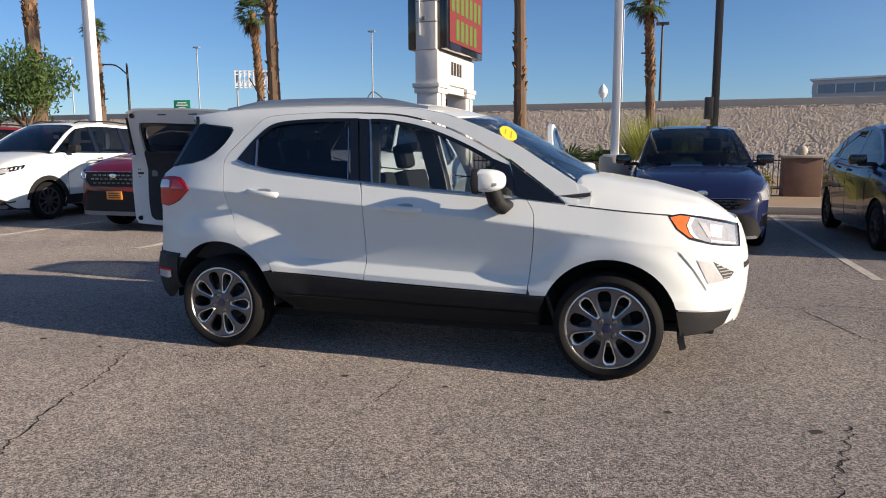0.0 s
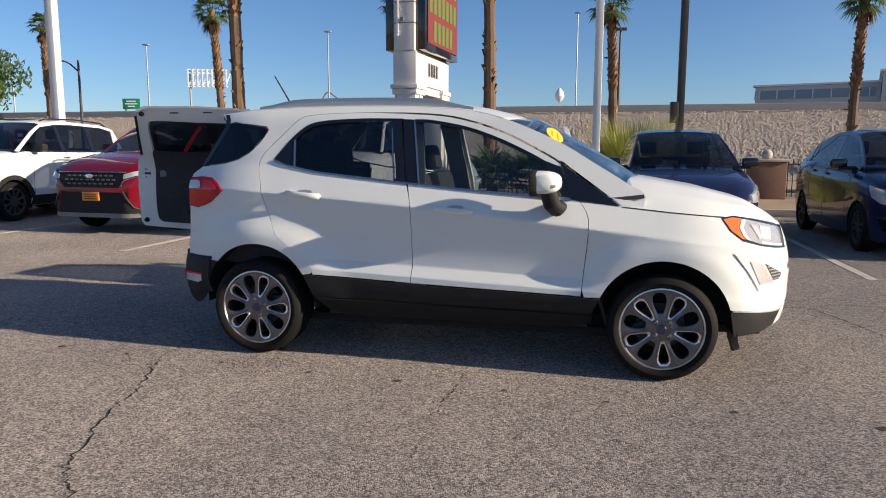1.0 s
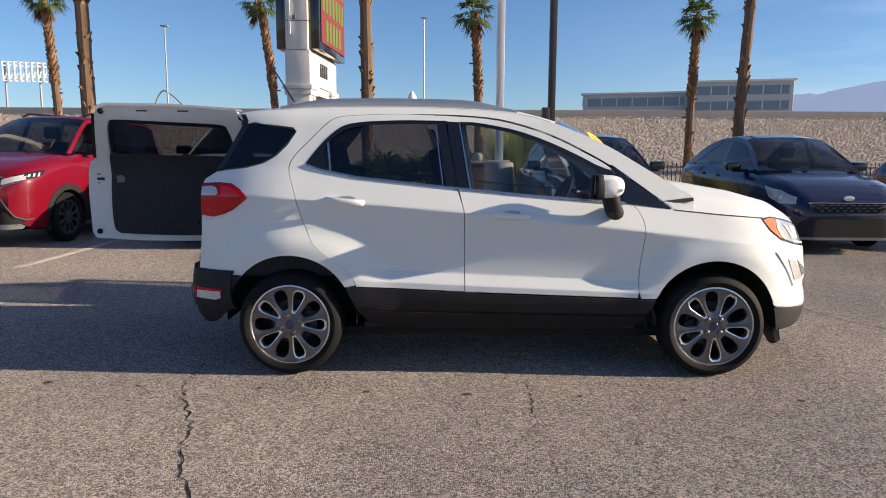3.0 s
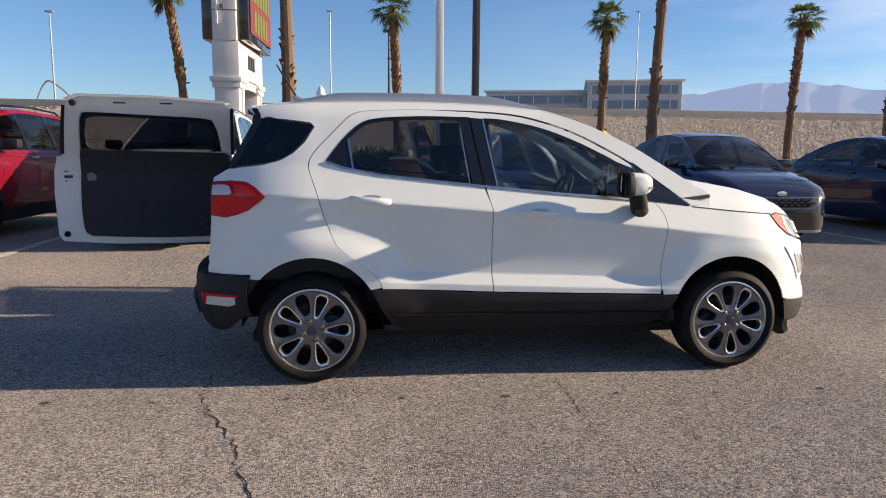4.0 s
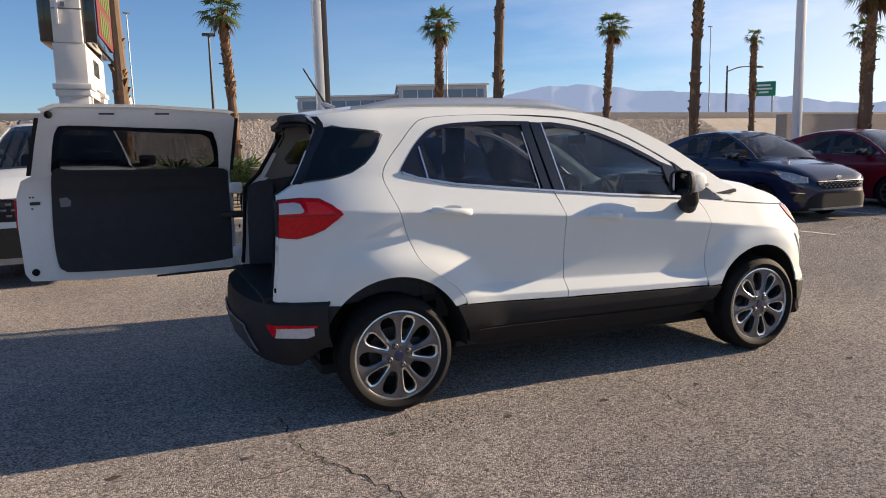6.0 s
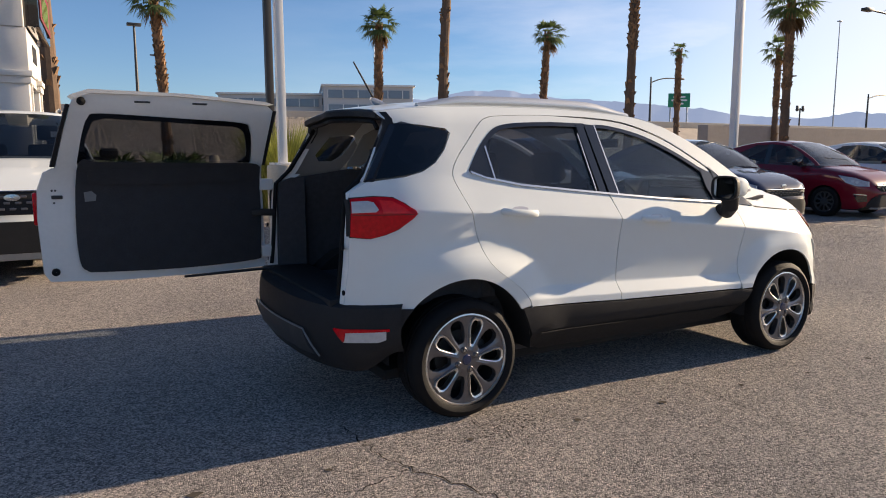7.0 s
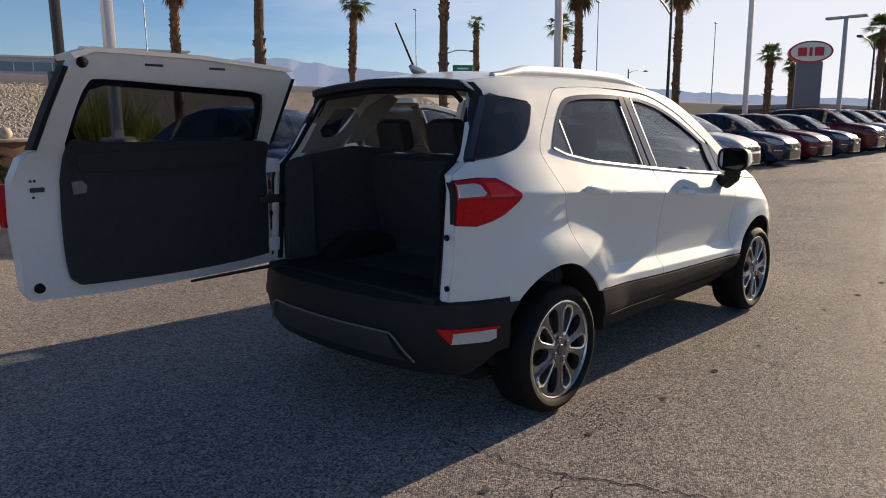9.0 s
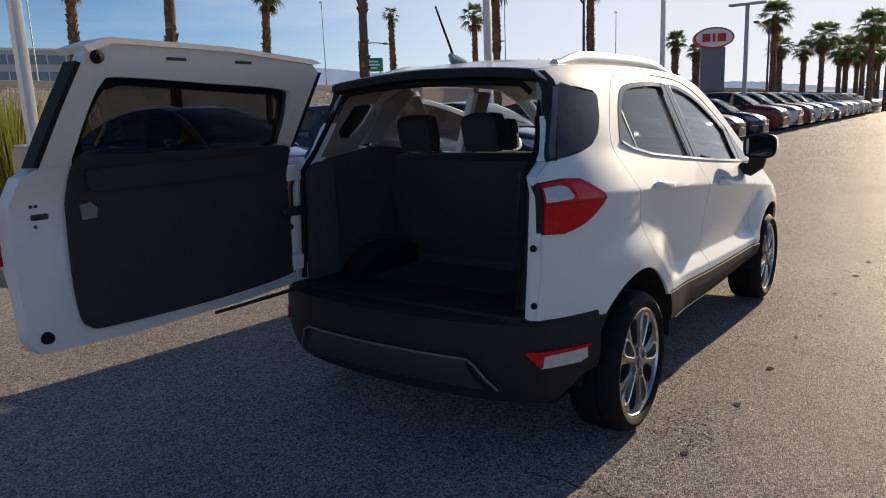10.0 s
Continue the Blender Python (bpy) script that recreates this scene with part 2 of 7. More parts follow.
M_GRASS = material("tall_grass", (0.26, 0.28, 0.06), 0.7, vary=0.4, scale=4, per_piece=0.9)
M_SHRUB = material("shrub_leaves", (0.22, 0.20, 0.07), 0.75, vary=0.4, scale=5, per_piece=0.9)
M_TREELEAF = material("tree_leaves", (0.07, 0.12, 0.03), 0.7, vary=0.4, scale=3, per_piece=0.9)
M_BARK = material("tree_bark", (0.13, 0.09, 0.06), 0.9, vary=0.3, scale=8, bump=0.6, bump_scale=40)
M_LEDRED = material("led_red", (0.15, 0.018, 0.016), 0.6, vary=0.25, scale=60)
M_LEDGREEN = material("led_green", (0.085, 0.15, 0.02), 0.6, vary=0.2, scale=60)
M_SIGNGREEN = material("road_sign_green", (0.01, 0.22, 0.11), 0.5, vary=0.1)
M_SIGNRED = material("sign_red", (0.50, 0.015, 0.03), 0.4, vary=0.08)
M_SIGNWHITE = material("sign_white", (0.75, 0.74, 0.72), 0.45, vary=0.05)
M_SIGNGREY = material("sign_grey", (0.17, 0.175, 0.19), 0.5, vary=0.06)
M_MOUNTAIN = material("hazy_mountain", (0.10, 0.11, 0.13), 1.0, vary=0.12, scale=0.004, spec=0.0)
# haze of the air between is put into the ridge itself as pale emission
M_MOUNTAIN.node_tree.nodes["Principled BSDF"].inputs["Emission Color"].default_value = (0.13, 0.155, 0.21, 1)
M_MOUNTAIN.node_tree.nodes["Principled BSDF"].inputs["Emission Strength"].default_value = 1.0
M_FACADE = material("pale_facade", (0.55, 0.53, 0.51), 0.8, vary=0.06, scale=0.4)
M_FACADE_GLASS = material("facade_glass", (0.17, 0.21, 0.27), 0.15, coat=0.5, vary=0.15, scale=0.3)
M_TERRACOTTA = material("tan_wall", (0.30, 0.20, 0.14), 0.9, vary=0.12, scale=0.6)
M_SPOT = material("oil_spot", (0.085, 0.074, 0.062), 1.0, spec=0.0, vary=0.35, scale=30)
M_CRACK = material("crack_filler_dark", (0.035, 0.030, 0.026), 1.0, spec=0.0, vary=0.3, scale=15)
M_SKID = material("dark_grey_plastic", (0.027, 0.028, 0.031), 0.6, vary=0.15, scale=12)
M_MIRROR = material("mirror_silver", (0.06, 0.062, 0.066), 0.05, metal=1.0, vary=0.02)
M_RED_BRIGHT = material("bright_red_lens", (0.68, 0.018, 0.016), 0.18, coat=0.35, spec=0.3, vary=0.25, scale=50)
M_RETAIN = material("tan_concrete_wall", (0.33, 0.30, 0.27), 0.9, vary=0.10, scale=0.8, bump=0.3, bump_scale=30)

M_RAILDARK = material("satin_grey_edge", (0.16, 0.165, 0.17), 0.4, vary=0.1)


def leafy(m, share=0.4):
    """Lets light through thin leaves."""
    n, l = m.node_tree.nodes, m.node_tree.links
    b, out = n["Principled BSDF"], n["Material Output"]
    tr = n.new("ShaderNodeBsdfTranslucent")
    mix = n.new("ShaderNodeMixShader")
    mix.inputs["Fac"].default_value = share
    src = b.inputs["Base Color"].links[0].from_socket
    l.new(src, tr.inputs["Color"])
    l.new(b.outputs[0], mix.inputs[1])
    l.new(tr.outputs[0], mix.inputs[2])
    l.new(mix.outputs[0], out.inputs["Surface"])


for leaf_mat in (M_FROND, M_GRASS, M_SHRUB, M_TREELEAF, M_DRYFROND):
    leafy(leaf_mat)

# ---- helpers for building ----
def part(name, bm, mat, parent=None, label="", smooth=35.0, m=None):
    """Links a bmesh as one mesh object, smooth but for edges sharper than the given degrees."""
    bmesh.ops.recalc_face_normals(bm, faces=bm.faces)
    if m is not None:
        bm.transform(m)
    me = bpy.data.meshes.new(name)
    bm.to_mesh(me)
    bm.free()
    me.materials.append(mat)
    if smooth:
        me.shade_smooth()
        me.set_sharp_from_angle(angle=radians(smooth))
    ob = new(name, me)
    if parent is not None:
        ob.parent = parent
    if label:
        ob["label"] = label
    return ob


def raw_part(name, verts, faces, mat, parent=None, smooth=False):
    """One mesh straight from vertices and faces."""
    me = bpy.data.meshes.new(name)
    me.from_pydata(verts, [], faces)
    me.materials.append(mat)
    if smooth:
        me.shade_smooth()
    ob = new(name, me)
    if parent is not None:
        ob.parent = parent
    return ob


def thing(name, label, category, at=None, group="", kind=""):
    ob = new(name)
    ob.empty_display_size = 0.2
    if at is not None:
        ob.matrix_world = at
    return tagged(ob, label, category, group, kind)


def box(bm, x0, x1, y0, y1, z0, z1, bevel=0.0, m=None):
    r = bmesh.ops.create_cube(bm, size=1)
    vs = r["verts"]
    for v in vs:
        v.co = Vector((x0 + (v.co.x + 0.5) * (x1 - x0), y0 + (v.co.y + 0.5) * (y1 - y0), z0 + (v.co.z + 0.5) * (z1 - z0)))
    if bevel:
        es = list({e for v in vs for e in v.link_edges})
        r2 = bmesh.ops.bevel(bm, geom=es, offset=bevel, segments=2, affect="EDGES", profile=0.6)
        vs = list({v for f in r2["faces"] for v in f.verts} | {v for v in vs if v.is_valid})
    if m is not None:
        bmesh.ops.transform(bm, matrix=m, verts=[v for v in vs if v.is_valid])
    return bm


def boxed(*a, **k):
    return box(bmesh.new(), *a, **k)


def tube(bm, a, b, r0, r1=None, n=10, caps=True):
    """A tapered rod from a to b."""
    a, b = Vector(a), Vector(b)
    r1 = r0 if r1 is None else r1
    q = (b - a).to_track_quat("Z", "Y").to_matrix()
    rings = []
    for p, r in ((a, r0), (b, r1)):
        rings.append([bm.verts.new(p + q @ Vector((r * math.cos(i * math.tau / n), r * math.sin(i * math.tau / n), 0))) for i in range(n)])
    for i in range(n):
        bm.faces.new((rings[0][i], rings[0][(i + 1) % n], rings[1][(i + 1) % n], rings[1][i]))
    if caps:
        bm.faces.new(rings[0][::-1])
        bm.faces.new(rings[1])
    return bm


def pipe(bm, pts, radii, n=10):
    """A bent rod through points, with a radius (or a pair across and up) at each."""
    pts = [Vector(p) for p in pts]
    rings = []
    for i, p in enumerate(pts):
        d = (pts[min(i + 1, len(pts) - 1)] - pts[max(i - 1, 0)]).normalized()
        side = d.cross(Vector((0, 0, 1)))
        side = side.normalized() if side.length > 1e-4 else Vector((1, 0, 0))
        up = side.cross(d).normalized()
        r = radii[i] if isinstance(radii[i], tuple) else (radii[i], radii[i])
        rings.append([bm.verts.new(p + side * (r[0] * math.cos(k * math.tau / n)) + up * (r[1] * math.sin(k * math.tau / n))) for k in range(n)])
    for a, b in zip(rings, rings[1:]):
        for k in range(n):
            bm.faces.new((a[k], a[(k + 1) % n], b[(k + 1) % n], b[k]))
    bm.faces.new(rings[0][::-1])
    bm.faces.new(rings[-1])
    return bm


def lathe(bm, profile, n=40, axis="Y"):
    """Turns a profile of (radius, along) round an axis through the origin."""
    rings = []
    for r, h in profile:
        ring = []
        for i in range(n):
            c, s = r * math.cos(i * math.tau / n), r * math.sin(i * math.tau / n)
            ring.append(bm.verts.new((c, h, s) if axis == "Y" else (c, s, h)))
        rings.append(ring)
    for a, b in zip(rings, rings[1:]):
        for i in range(n):
            bm.faces.new((a[i], a[(i + 1) % n], b[(i + 1) % n], b[i]))
    return bm


def grid(bm, rows):
    """Quads between rows of points (all rows of one length). Returns the rows of vertices."""
    vs = [[bm.verts.new(p) for p in row] for row in rows]
    for a, b in zip(vs, vs[1:]):
        for j in range(len(a) - 1):
            bm.faces.new((a[j], a[j + 1], b[j + 1], b[j]))
    return vs


def thicken(bm, by):
    bmesh.ops.recalc_face_normals(bm, faces=bm.faces)
    bmesh.ops.solidify(bm, geom=bm.faces[:], thickness=by)
    return bm


def lerp(table, x):
    """Reads a table of (x, value) pairs, straight between them."""
    return float(np.interp(x, [a for a, _ in table], [b for _, b in table]))


def soft(a, b, x):
    t = min(1.0, max(0.0, (x - a) / (b - a)))
    return t * t * (3 - 2 * t)


def spline(pts, n=4):
    """A smooth line through points."""
    pts = [Vector(p) for p in pts]
    ext = [2 * pts[0] - pts[1]] + pts + [2 * pts[-1] - pts[-2]]
    out = []
    for i in range(1, len(ext) - 2):
        a, b, c, d = ext[i - 1:i + 3]
        for k in range(n):
            t = k / n
            out.append(0.5 * ((2 * b) + (c - a) * t + (2 * a - 5 * b + 4 * c - d) * t * t + (3 * b - a - 3 * c + d) * t ** 3))
    return [tuple(p) for p in out + [pts[-1]]]


def arc(cx, cz, r, a0, a1, n=20):
    return [(cx + r * math.cos(radians(a0 + (a1 - a0) * i / n)), cz + r * math.sin(radians(a0 + (a1 - a0) * i / n))) for i in range(n + 1)]


def panel(outline, surf, thick=0.012, step=0.05, lift=0.0, lines=()):
    """A sheet cut to an outline in the plane of x and z, laid on the surface y = surf(x, z) and given thickness inwards."""
    bm = bmesh.new()
    clean = []
    for p in outline:
        if not clean or (Vector(p) - Vector(clean[-1])).length > 1e-4:
            clean.append(p)
    if (Vector(clean[0]) - Vector(clean[-1])).length < 1e-4:
        clean.pop()
    bm.faces.new([bm.verts.new((x, 0, z)) for x, z in clean])
    xs, zs = [p[0] for p in clean], [p[1] for p in clean]
    for axis, lo, hi in ((0, min(xs), max(xs)), (2, min(zs), max(zs))):
        k = math.floor(lo / step) + 1
        while k * step < hi - 1e-4:
            co, no = [0, 0, 0], [0, 0, 0]
            co[axis], no[axis] = k * step, 1
            bmesh.ops.bisect_plane(bm, geom=bm.verts[:] + bm.edges[:] + bm.faces[:], dist=1e-5, plane_co=co, plane_no=no)
            k += 1
    # edges along swage lines, so that a crease stays crisp
    for line, offsets in lines:
        for v in bm.verts:
            v.co.z -= line(v.co.x)
        for o in offsets:
            bmesh.ops.bisect_plane(bm, geom=bm.verts[:] + bm.edges[:] + bm.faces[:], dist=1e-5, plane_co=(0, 0, o), plane_no=(0, 0, 1))
        for v in bm.verts:
            v.co.z += line(v.co.x)
    bmesh.ops.triangulate(bm, faces=bm.faces[:])
    sign = 1 if surf(clean[0][0], clean[0][1]) > 0 else -1
    for v in bm.verts:
        v.co.y = surf(v.co.x, v.co.z) + sign * lift
    bm.normal_update()
    if thick:
        back = {}
        top = bm.faces[:]
        rim = [e for e in bm.edges if len(e.link_faces) == 1]
        for v in bm.verts[:]:
            back[v] = bm.verts.new((v.co.x, v.co.y - sign * thick, v.co.z))
        for f in top:
            bm.faces.new([back[v] for v in reversed(f.verts)])
        for e in rim:
            a, b = e.verts
            bm.faces.new((a, b, back[b], back[a]))
    return bm

# ---- the white compact suv ----
HUB_F, HUB_R, HUB_Z = 1.26, -1.26, 0.312
ARCH_R, ARCH_ZF, ARCH_ZR = 0.385, 0.322, 0.342


def belt(x):
    return 1.103 - 0.085 * x + 0.012 * x * x


NOSE = [(0.2, 1.97), (0.3, 2.03), (0.45, 2.07), (0.6, 2.08), (0.75, 2.06), (0.88, 2.01), (0.96, 1.93), (1.1, 1.75)]


def crease(x):
    """Height of the shoulder line through the door handles."""
    return 0.961 - 0.092 * x - 0.012 * x * x


def sill(x):
    """Height of the lower edge of the painted doors."""
    return 0.5045 - 0.0397 * x


SWAGES = ((crease, (-0.016, -0.004, 0.004, 0.016)), (sill, (0.034, 0.040, 0.046, 0.090, 0.098, 0.104, 0.116)))


def half_width(x, z):
    """Half the width of the suv's skin at a place along and a height."""
    b, c, q = belt(x), crease(x), sill(x)
    top = 0.854 - 0.60 * (b - c)
    low = [(0.20, 0.66), (0.345, 0.785), (0.385, 0.838), (q - 0.02, 0.858), (q + 0.04, 0.854), (q + 0.102, 0.806), (q + 0.16, 0.805), (c - 0.20, 0.813), (c - 0.08, 0.832), (c, 0.850), (b, top)]
    y = lerp(low, z) if z < b else top - (z - b) * 0.40 - max(0, z - 1.50) ** 2 * 4.0
    # the hollow lies in the doors alone
    if z < c:
        plain = lerp([(0.20, 0.66), (0.345, 0.785), (0.385, 0.838), (q - 0.02, 0.858), (c, 0.850)], z)
        y += (plain - y) * (1 - soft(-1.50, -0.98, x) * (1 - 0.35 * soft(0.85, 1.10, x)) * soft(1.55, 1.15, x))
    # the sides curve in a little towards both ends
    y -= 0.010 * (max(-1.2, min(1.2, x)) - 0.25) ** 2
    # wheel haunches
    r = math.hypot((x - HUB_F) * 0.92, z - ARCH_ZF)
    k = soft(0.56, 0.43, r) * (1 - soft(0.72, 0.90, z)) * soft(0.30, 0.5, z) * (0.85 - 0.3 * soft(0.95, 0.75, x))
    y += (0.872 - y) * k * 0.95
    r = math.hypot((x - HUB_R) * 0.96, z - ARCH_ZR)
    k = soft(0.66, 0.42, r) * (1 - soft(0.78, 0.98, z)) * soft(0.30, 0.5, z)
    y += (0.864 - y) * k * 0.95
    if x > 1.25:
        # blunter bumper corners low down
        y += (0.84 - y) * soft(1.35, 1.60, x) * soft(0.50, 0.40, z) * soft(0.12, 0.28, z)
        nx = lerp(NOSE, z)
        t = min(0.999, (x - 1.25) / (nx - 1.25))
        y *= (1 - t ** (2.6 + 1.0 * soft(0.52, 0.38, z))) ** 0.5
    if x < -1.2:
        t = (-1.2 - x) / 0.8
        y *= 1 - 0.32 * t ** 2.2
    return y


def right(x, z):
    return -half_width(x, z)


def left(x, z):
    return half_width(x, z)


GAP_B = [(-0.222, 0.514), (-0.226, 0.75), (-0.228, 0.98), (-0.240, 1.03), (-0.268, 1.125)]
GAP_F = spline([(0.802, 0.480), (0.815, 0.64), (0.833, 0.84), (0.825, 0.95), (0.775, 1.032)])
GAP_R = spline([(-0.34, 1.558), (-0.65, 1.560), (-0.89, 1.551), (-0.992, 1.538), (-1.055, 1.502), (-1.145, 1.410), (-1.228, 1.322), (-1.266, 1.262), (-1.269, 1.215), (-1.252, 1.160), (-1.222, 1.075), (-1.19, 0.965), (-1.158, 0.878), (-1.112, 0.788), (-1.02, 0.714), (-0.93, 0.645), (-0.882, 0.590), (-0.862, 0.541)])
TOP_F = spline([(-0.34, 1.557), (-0.02, 1.530), (0.29, 1.440), (0.54, 1.318), (0.65, 1.255)])
WIN_F = spline([(-0.255, 1.515), (-0.14, 1.509), (0.084, 1.466), (0.289, 1.395), (0.49, 1.302), (0.61, 1.235)])
WIN_R = spline([(-0.335, 1.520), (-0.55, 1.523), (-0.71, 1.519), (-0.86, 1.509), (-0.963, 1.484), (-1.05, 1.415), (-1.117, 1.338), (-1.172, 1.264)])
ROOF_EDGE = spline([(1.05, 1.13), (0.86, 1.245), (0.64, 1.375), (0.36, 1.497), (0.15, 1.558), (-0.10, 1.585), (-0.5, 1.600), (-1.0, 1.598), (-1.4, 1.582), (-1.62, 1.560)])
TAIL = spline([(-1.805, 1.135), (-1.70, 1.143), (-1.615, 1.137), (-1.56, 1.105), (-1.512, 1.060), (-1.60, 0.992), (-1.66, 0.965), (-1.73, 0.947), (-1.815, 0.955)], 3)
QUARTER = [(-1.715, 1.222), (-1.55, 1.490), (-1.40, 1.482), (-1.268, 1.465), (-1.252, 1.448), (-1.30, 1.374), (-1.36, 1.312), (-1.43, 1.270), (-1.53, 1.243)]
ARCH_FRONT = arc(HUB_F, ARCH_ZF, ARCH_R, 155.5, 17, 24)
ARCH_REAR = arc(HUB_R, ARCH_ZR, ARCH_R, 140, 31, 22)


def shift(line, dx, dz=0.0):
    return [(x + dx, z + dz) for x, z in line]


def rear_door_outline():
    bottom = [(-0.856, 0.545), (-0.2245, 0.518)]
    inner = [(-0.276, 1.128), (-0.34, 1.133), (-0.53, 1.152), (-0.87, 1.188), (-1.08, 1.228), (-1.165, 1.255)]
    return bottom + shift(GAP_B, -0.002)[1:4] + inner + WIN_R[::-1][1:] + [(-0.335, 1.550)] + shift(GAP_R, 0.0022, -0.001)[3:]


def front_door_outline():
    return [(-0.2195, 0.517), (0.799, 0.484)] + shift(GAP_F, -0.002)[1:] + [(0.72, 1.044), (0.655, 1.240)] + shift(TOP_F, -0.004, -0.006)[::-1][1:] + [(-0.335, 1.517), (-0.255, 1.512)] + WIN_F[1:] + [(0.625, 1.05), (0.15, 1.086), (-0.262, 1.123)] + shift(GAP_B, 0.002)[::-1][1:-1]


def body_side_outline():
    """Cant rail, front pillar and quarter panel in one piece."""
    front = [(0.66, 1.264), (1.015, 1.008), (1.07, 1.004), (1.078, 1.06)]
    rear = [(-1.60, 1.535), (-1.555, 1.500), (-1.40, 1.493), (-1.260, 1.476), (-1.237, 1.452), (-1.29, 1.366), (-1.353, 1.303), (-1.43, 1.260), (-1.53, 1.233), (-1.715, 1.212), (-1.795, 1.165)]
    tail = [(-1.805, 1.139), (-1.70, 1.147), (-1.613, 1.141), (-1.554, 1.108), (-1.504, 1.060), (-1.596, 0.988), (-1.66, 0.960), (-1.73, 0.942), (-1.815, 0.950)]
    low = [(-1.822, 0.81), (-1.845, 0.625), (-1.70, 0.605)]
    return front + ROOF_EDGE + rear + tail + low + ARCH_REAR + [(-0.880, 0.549)] + shift(GAP_R, -0.002, 0.001)[::-1][1:] + shift(TOP_F, 0.004, 0.004)[1:]


def fender_outline():
    lamp = [(1.572, 0.943), (1.617, 0.876), (1.685, 0.820), (1.80, 0.786), (1.90, 0.764), (1.985, 0.747)]
    return [(0.82, 0.480)] + shift(GAP_F, 0.002)[1:] + [(1.01, 1.000), (1.28, 0.972)] + lamp + [(2.03, 0.70), (2.045, 0.60), (2.035, 0.45), (1.995, 0.31), (1.965, 0.30), (1.957, 0.385), (1.94, 0.404), (1.80, 0.420), (1.632, 0.432)] + ARCH_FRONT[::-1]


SUV = thing("compact_suv", "white compact suv with black cladding, tailgate and two doors open", "car")


def side_parts(s):
    """All that lies on one flank; s is -1 for the kerb side and 1 for the driver's."""
    f = right if s < 0 else left
    part("fender", panel(fender_outline(), f, step=0.03, lines=SWAGES), M_WHITE, SUV)
    part("quarter_panel", panel(body_side_outline(), f, step=0.03, lines=SWAGES), M_WHITE, SUV)
    part("quarter_window", panel(spline(QUARTER + [QUARTER[0]], 3)[:-1], f, 0.006, lift=0.004), M_GLASS_QUARTER, SUV, "dark privacy glass")
    part("quarter_window_band", panel([(-1.722, 1.220), (-1.562, 1.494), (-1.53, 1.489), (-1.685, 1.230)], f, 0.02, lift=0.006), M_GLOSSBLACK, SUV, "gloss black pillar trim")
    lamp = part("tail_lamp", panel(TAIL, f, 0.03, step=0.022, lift=0.010), M_RED_LENS, SUV, "red and clear tail lamp")
    part("reversing_lens", panel([(-1.804, 1.122), (-1.735, 1.126), (-1.708, 1.118), (-1.692, 1.084), (-1.705, 1.072), (-1.808, 1.068)], f, 0.012, step=0.03, lift=0.016), M_CLEAR_LENS, lamp, "clear reversing lens")
    part("upper_lens", panel([(-1.680, 1.128), (-1.622, 1.124), (-1.572, 1.094), (-1.545, 1.066), (-1.672, 1.066)], f, 0.008, step=0.03, lift=0.0125), M_RED_BRIGHT, lamp, "brighter red upper lens")
    part("lens_line", panel([(-1.806, 1.060), (-1.53, 1.060), (-1.53, 1.056), (-1.806, 1.056)], f, 0.004, step=0.03, lift=0.013), M_MAROON, lamp, "dark line across the lens")
    part("lamp_rim", panel([(-1.808, 1.140), (-1.70, 1.148), (-1.612, 1.142), (-1.555, 1.109), (-1.505, 1.060), (-1.597, 0.987), (-1.66, 0.960), (-1.73, 0.942), (-1.816, 0.950)], f, 0.01, step=0.03, lift=0.003), M_CLAD, lamp, "thin black lamp rim")
    # lamp housing that wraps round to the tailgate opening
    bm = bmesh.new()
    grid(bm, [[(-1.812 - 0.012 * math.sin(k * 1.57), s * (half_width(-1.812, z) - 0.024 * k), z) for k in (0, 0.5, 1)] for z in (0.955, 1.0, 1.05, 1.09, 1.132)])
    part("lamp_return", thicken(bm, 0.01), M_CLAD, lamp)
    # sill and bumpers' flanks
    part("sill_cladding", panel([(-0.925, 0.542), (-0.222, 0.508), (0.815, 0.474), (0.905, 0.470), (0.872, 0.40), (0.865, 0.30), (0.70, 0.262), (-0.70, 0.262), (-0.80, 0.30), (-0.868, 0.42)], f, 0.02, lift=0.008), M_CLAD, SUV, "matt black sill cladding")
    part("sill_seam", panel([(-0.79, 0.392), (0.87, 0.366), (0.87, 0.360), (-0.79, 0.386)], f, 0.006, lift=0.013), M_DARK, SUV)
    part("bumper_corner", panel(spline([(1.628, 0.427), (1.80, 0.415), (1.945, 0.399)], 3) + [(1.915, 0.335), (1.895, 0.320), (1.84, 0.302), (1.77, 0.288), (1.655, 0.280), (1.645, 0.34)], f, 0.02, step=0.03, lift=0.006), M_CLAD, SUV, "black lower bumper corner")
    part("bumper_line", panel([(1.640, 0.431), (1.80, 0.420), (1.945, 0.404), (1.945, 0.397), (1.80, 0.413), (1.640, 0.424)], f, 0.008, step=0.03, lift=0.011), M_SILVER, SUV, "thin satin bumper line")
    fog = part("fog_lamp_surround", panel([(1.640, 0.747), (1.80, 0.703), (1.928, 0.645), (1.962, 0.60), (1.960, 0.557), (1.792, 0.534), (1.722, 0.645)], f, 0.02, step=0.03, lift=0.010), M_WHITE, SUV, "white gloss lamp surround")
    part("surround_edge", panel([(1.630, 0.754), (1.80, 0.711), (1.932, 0.652), (1.970, 0.603), (1.967, 0.549), (1.788, 0.526), (1.714, 0.643)], f, 0.02, step=0.03, lift=0.004), M_POLE, fog, "pale grey edge line")
    part("fog_lamp", panel([(1.731, 0.703), (1.806, 0.686), (1.891, 0.573), (1.797, 0.567)], f, 0.01, step=0.025, lift=0.015), M_CLEAR_LENS, fog, "clear lamp lens")
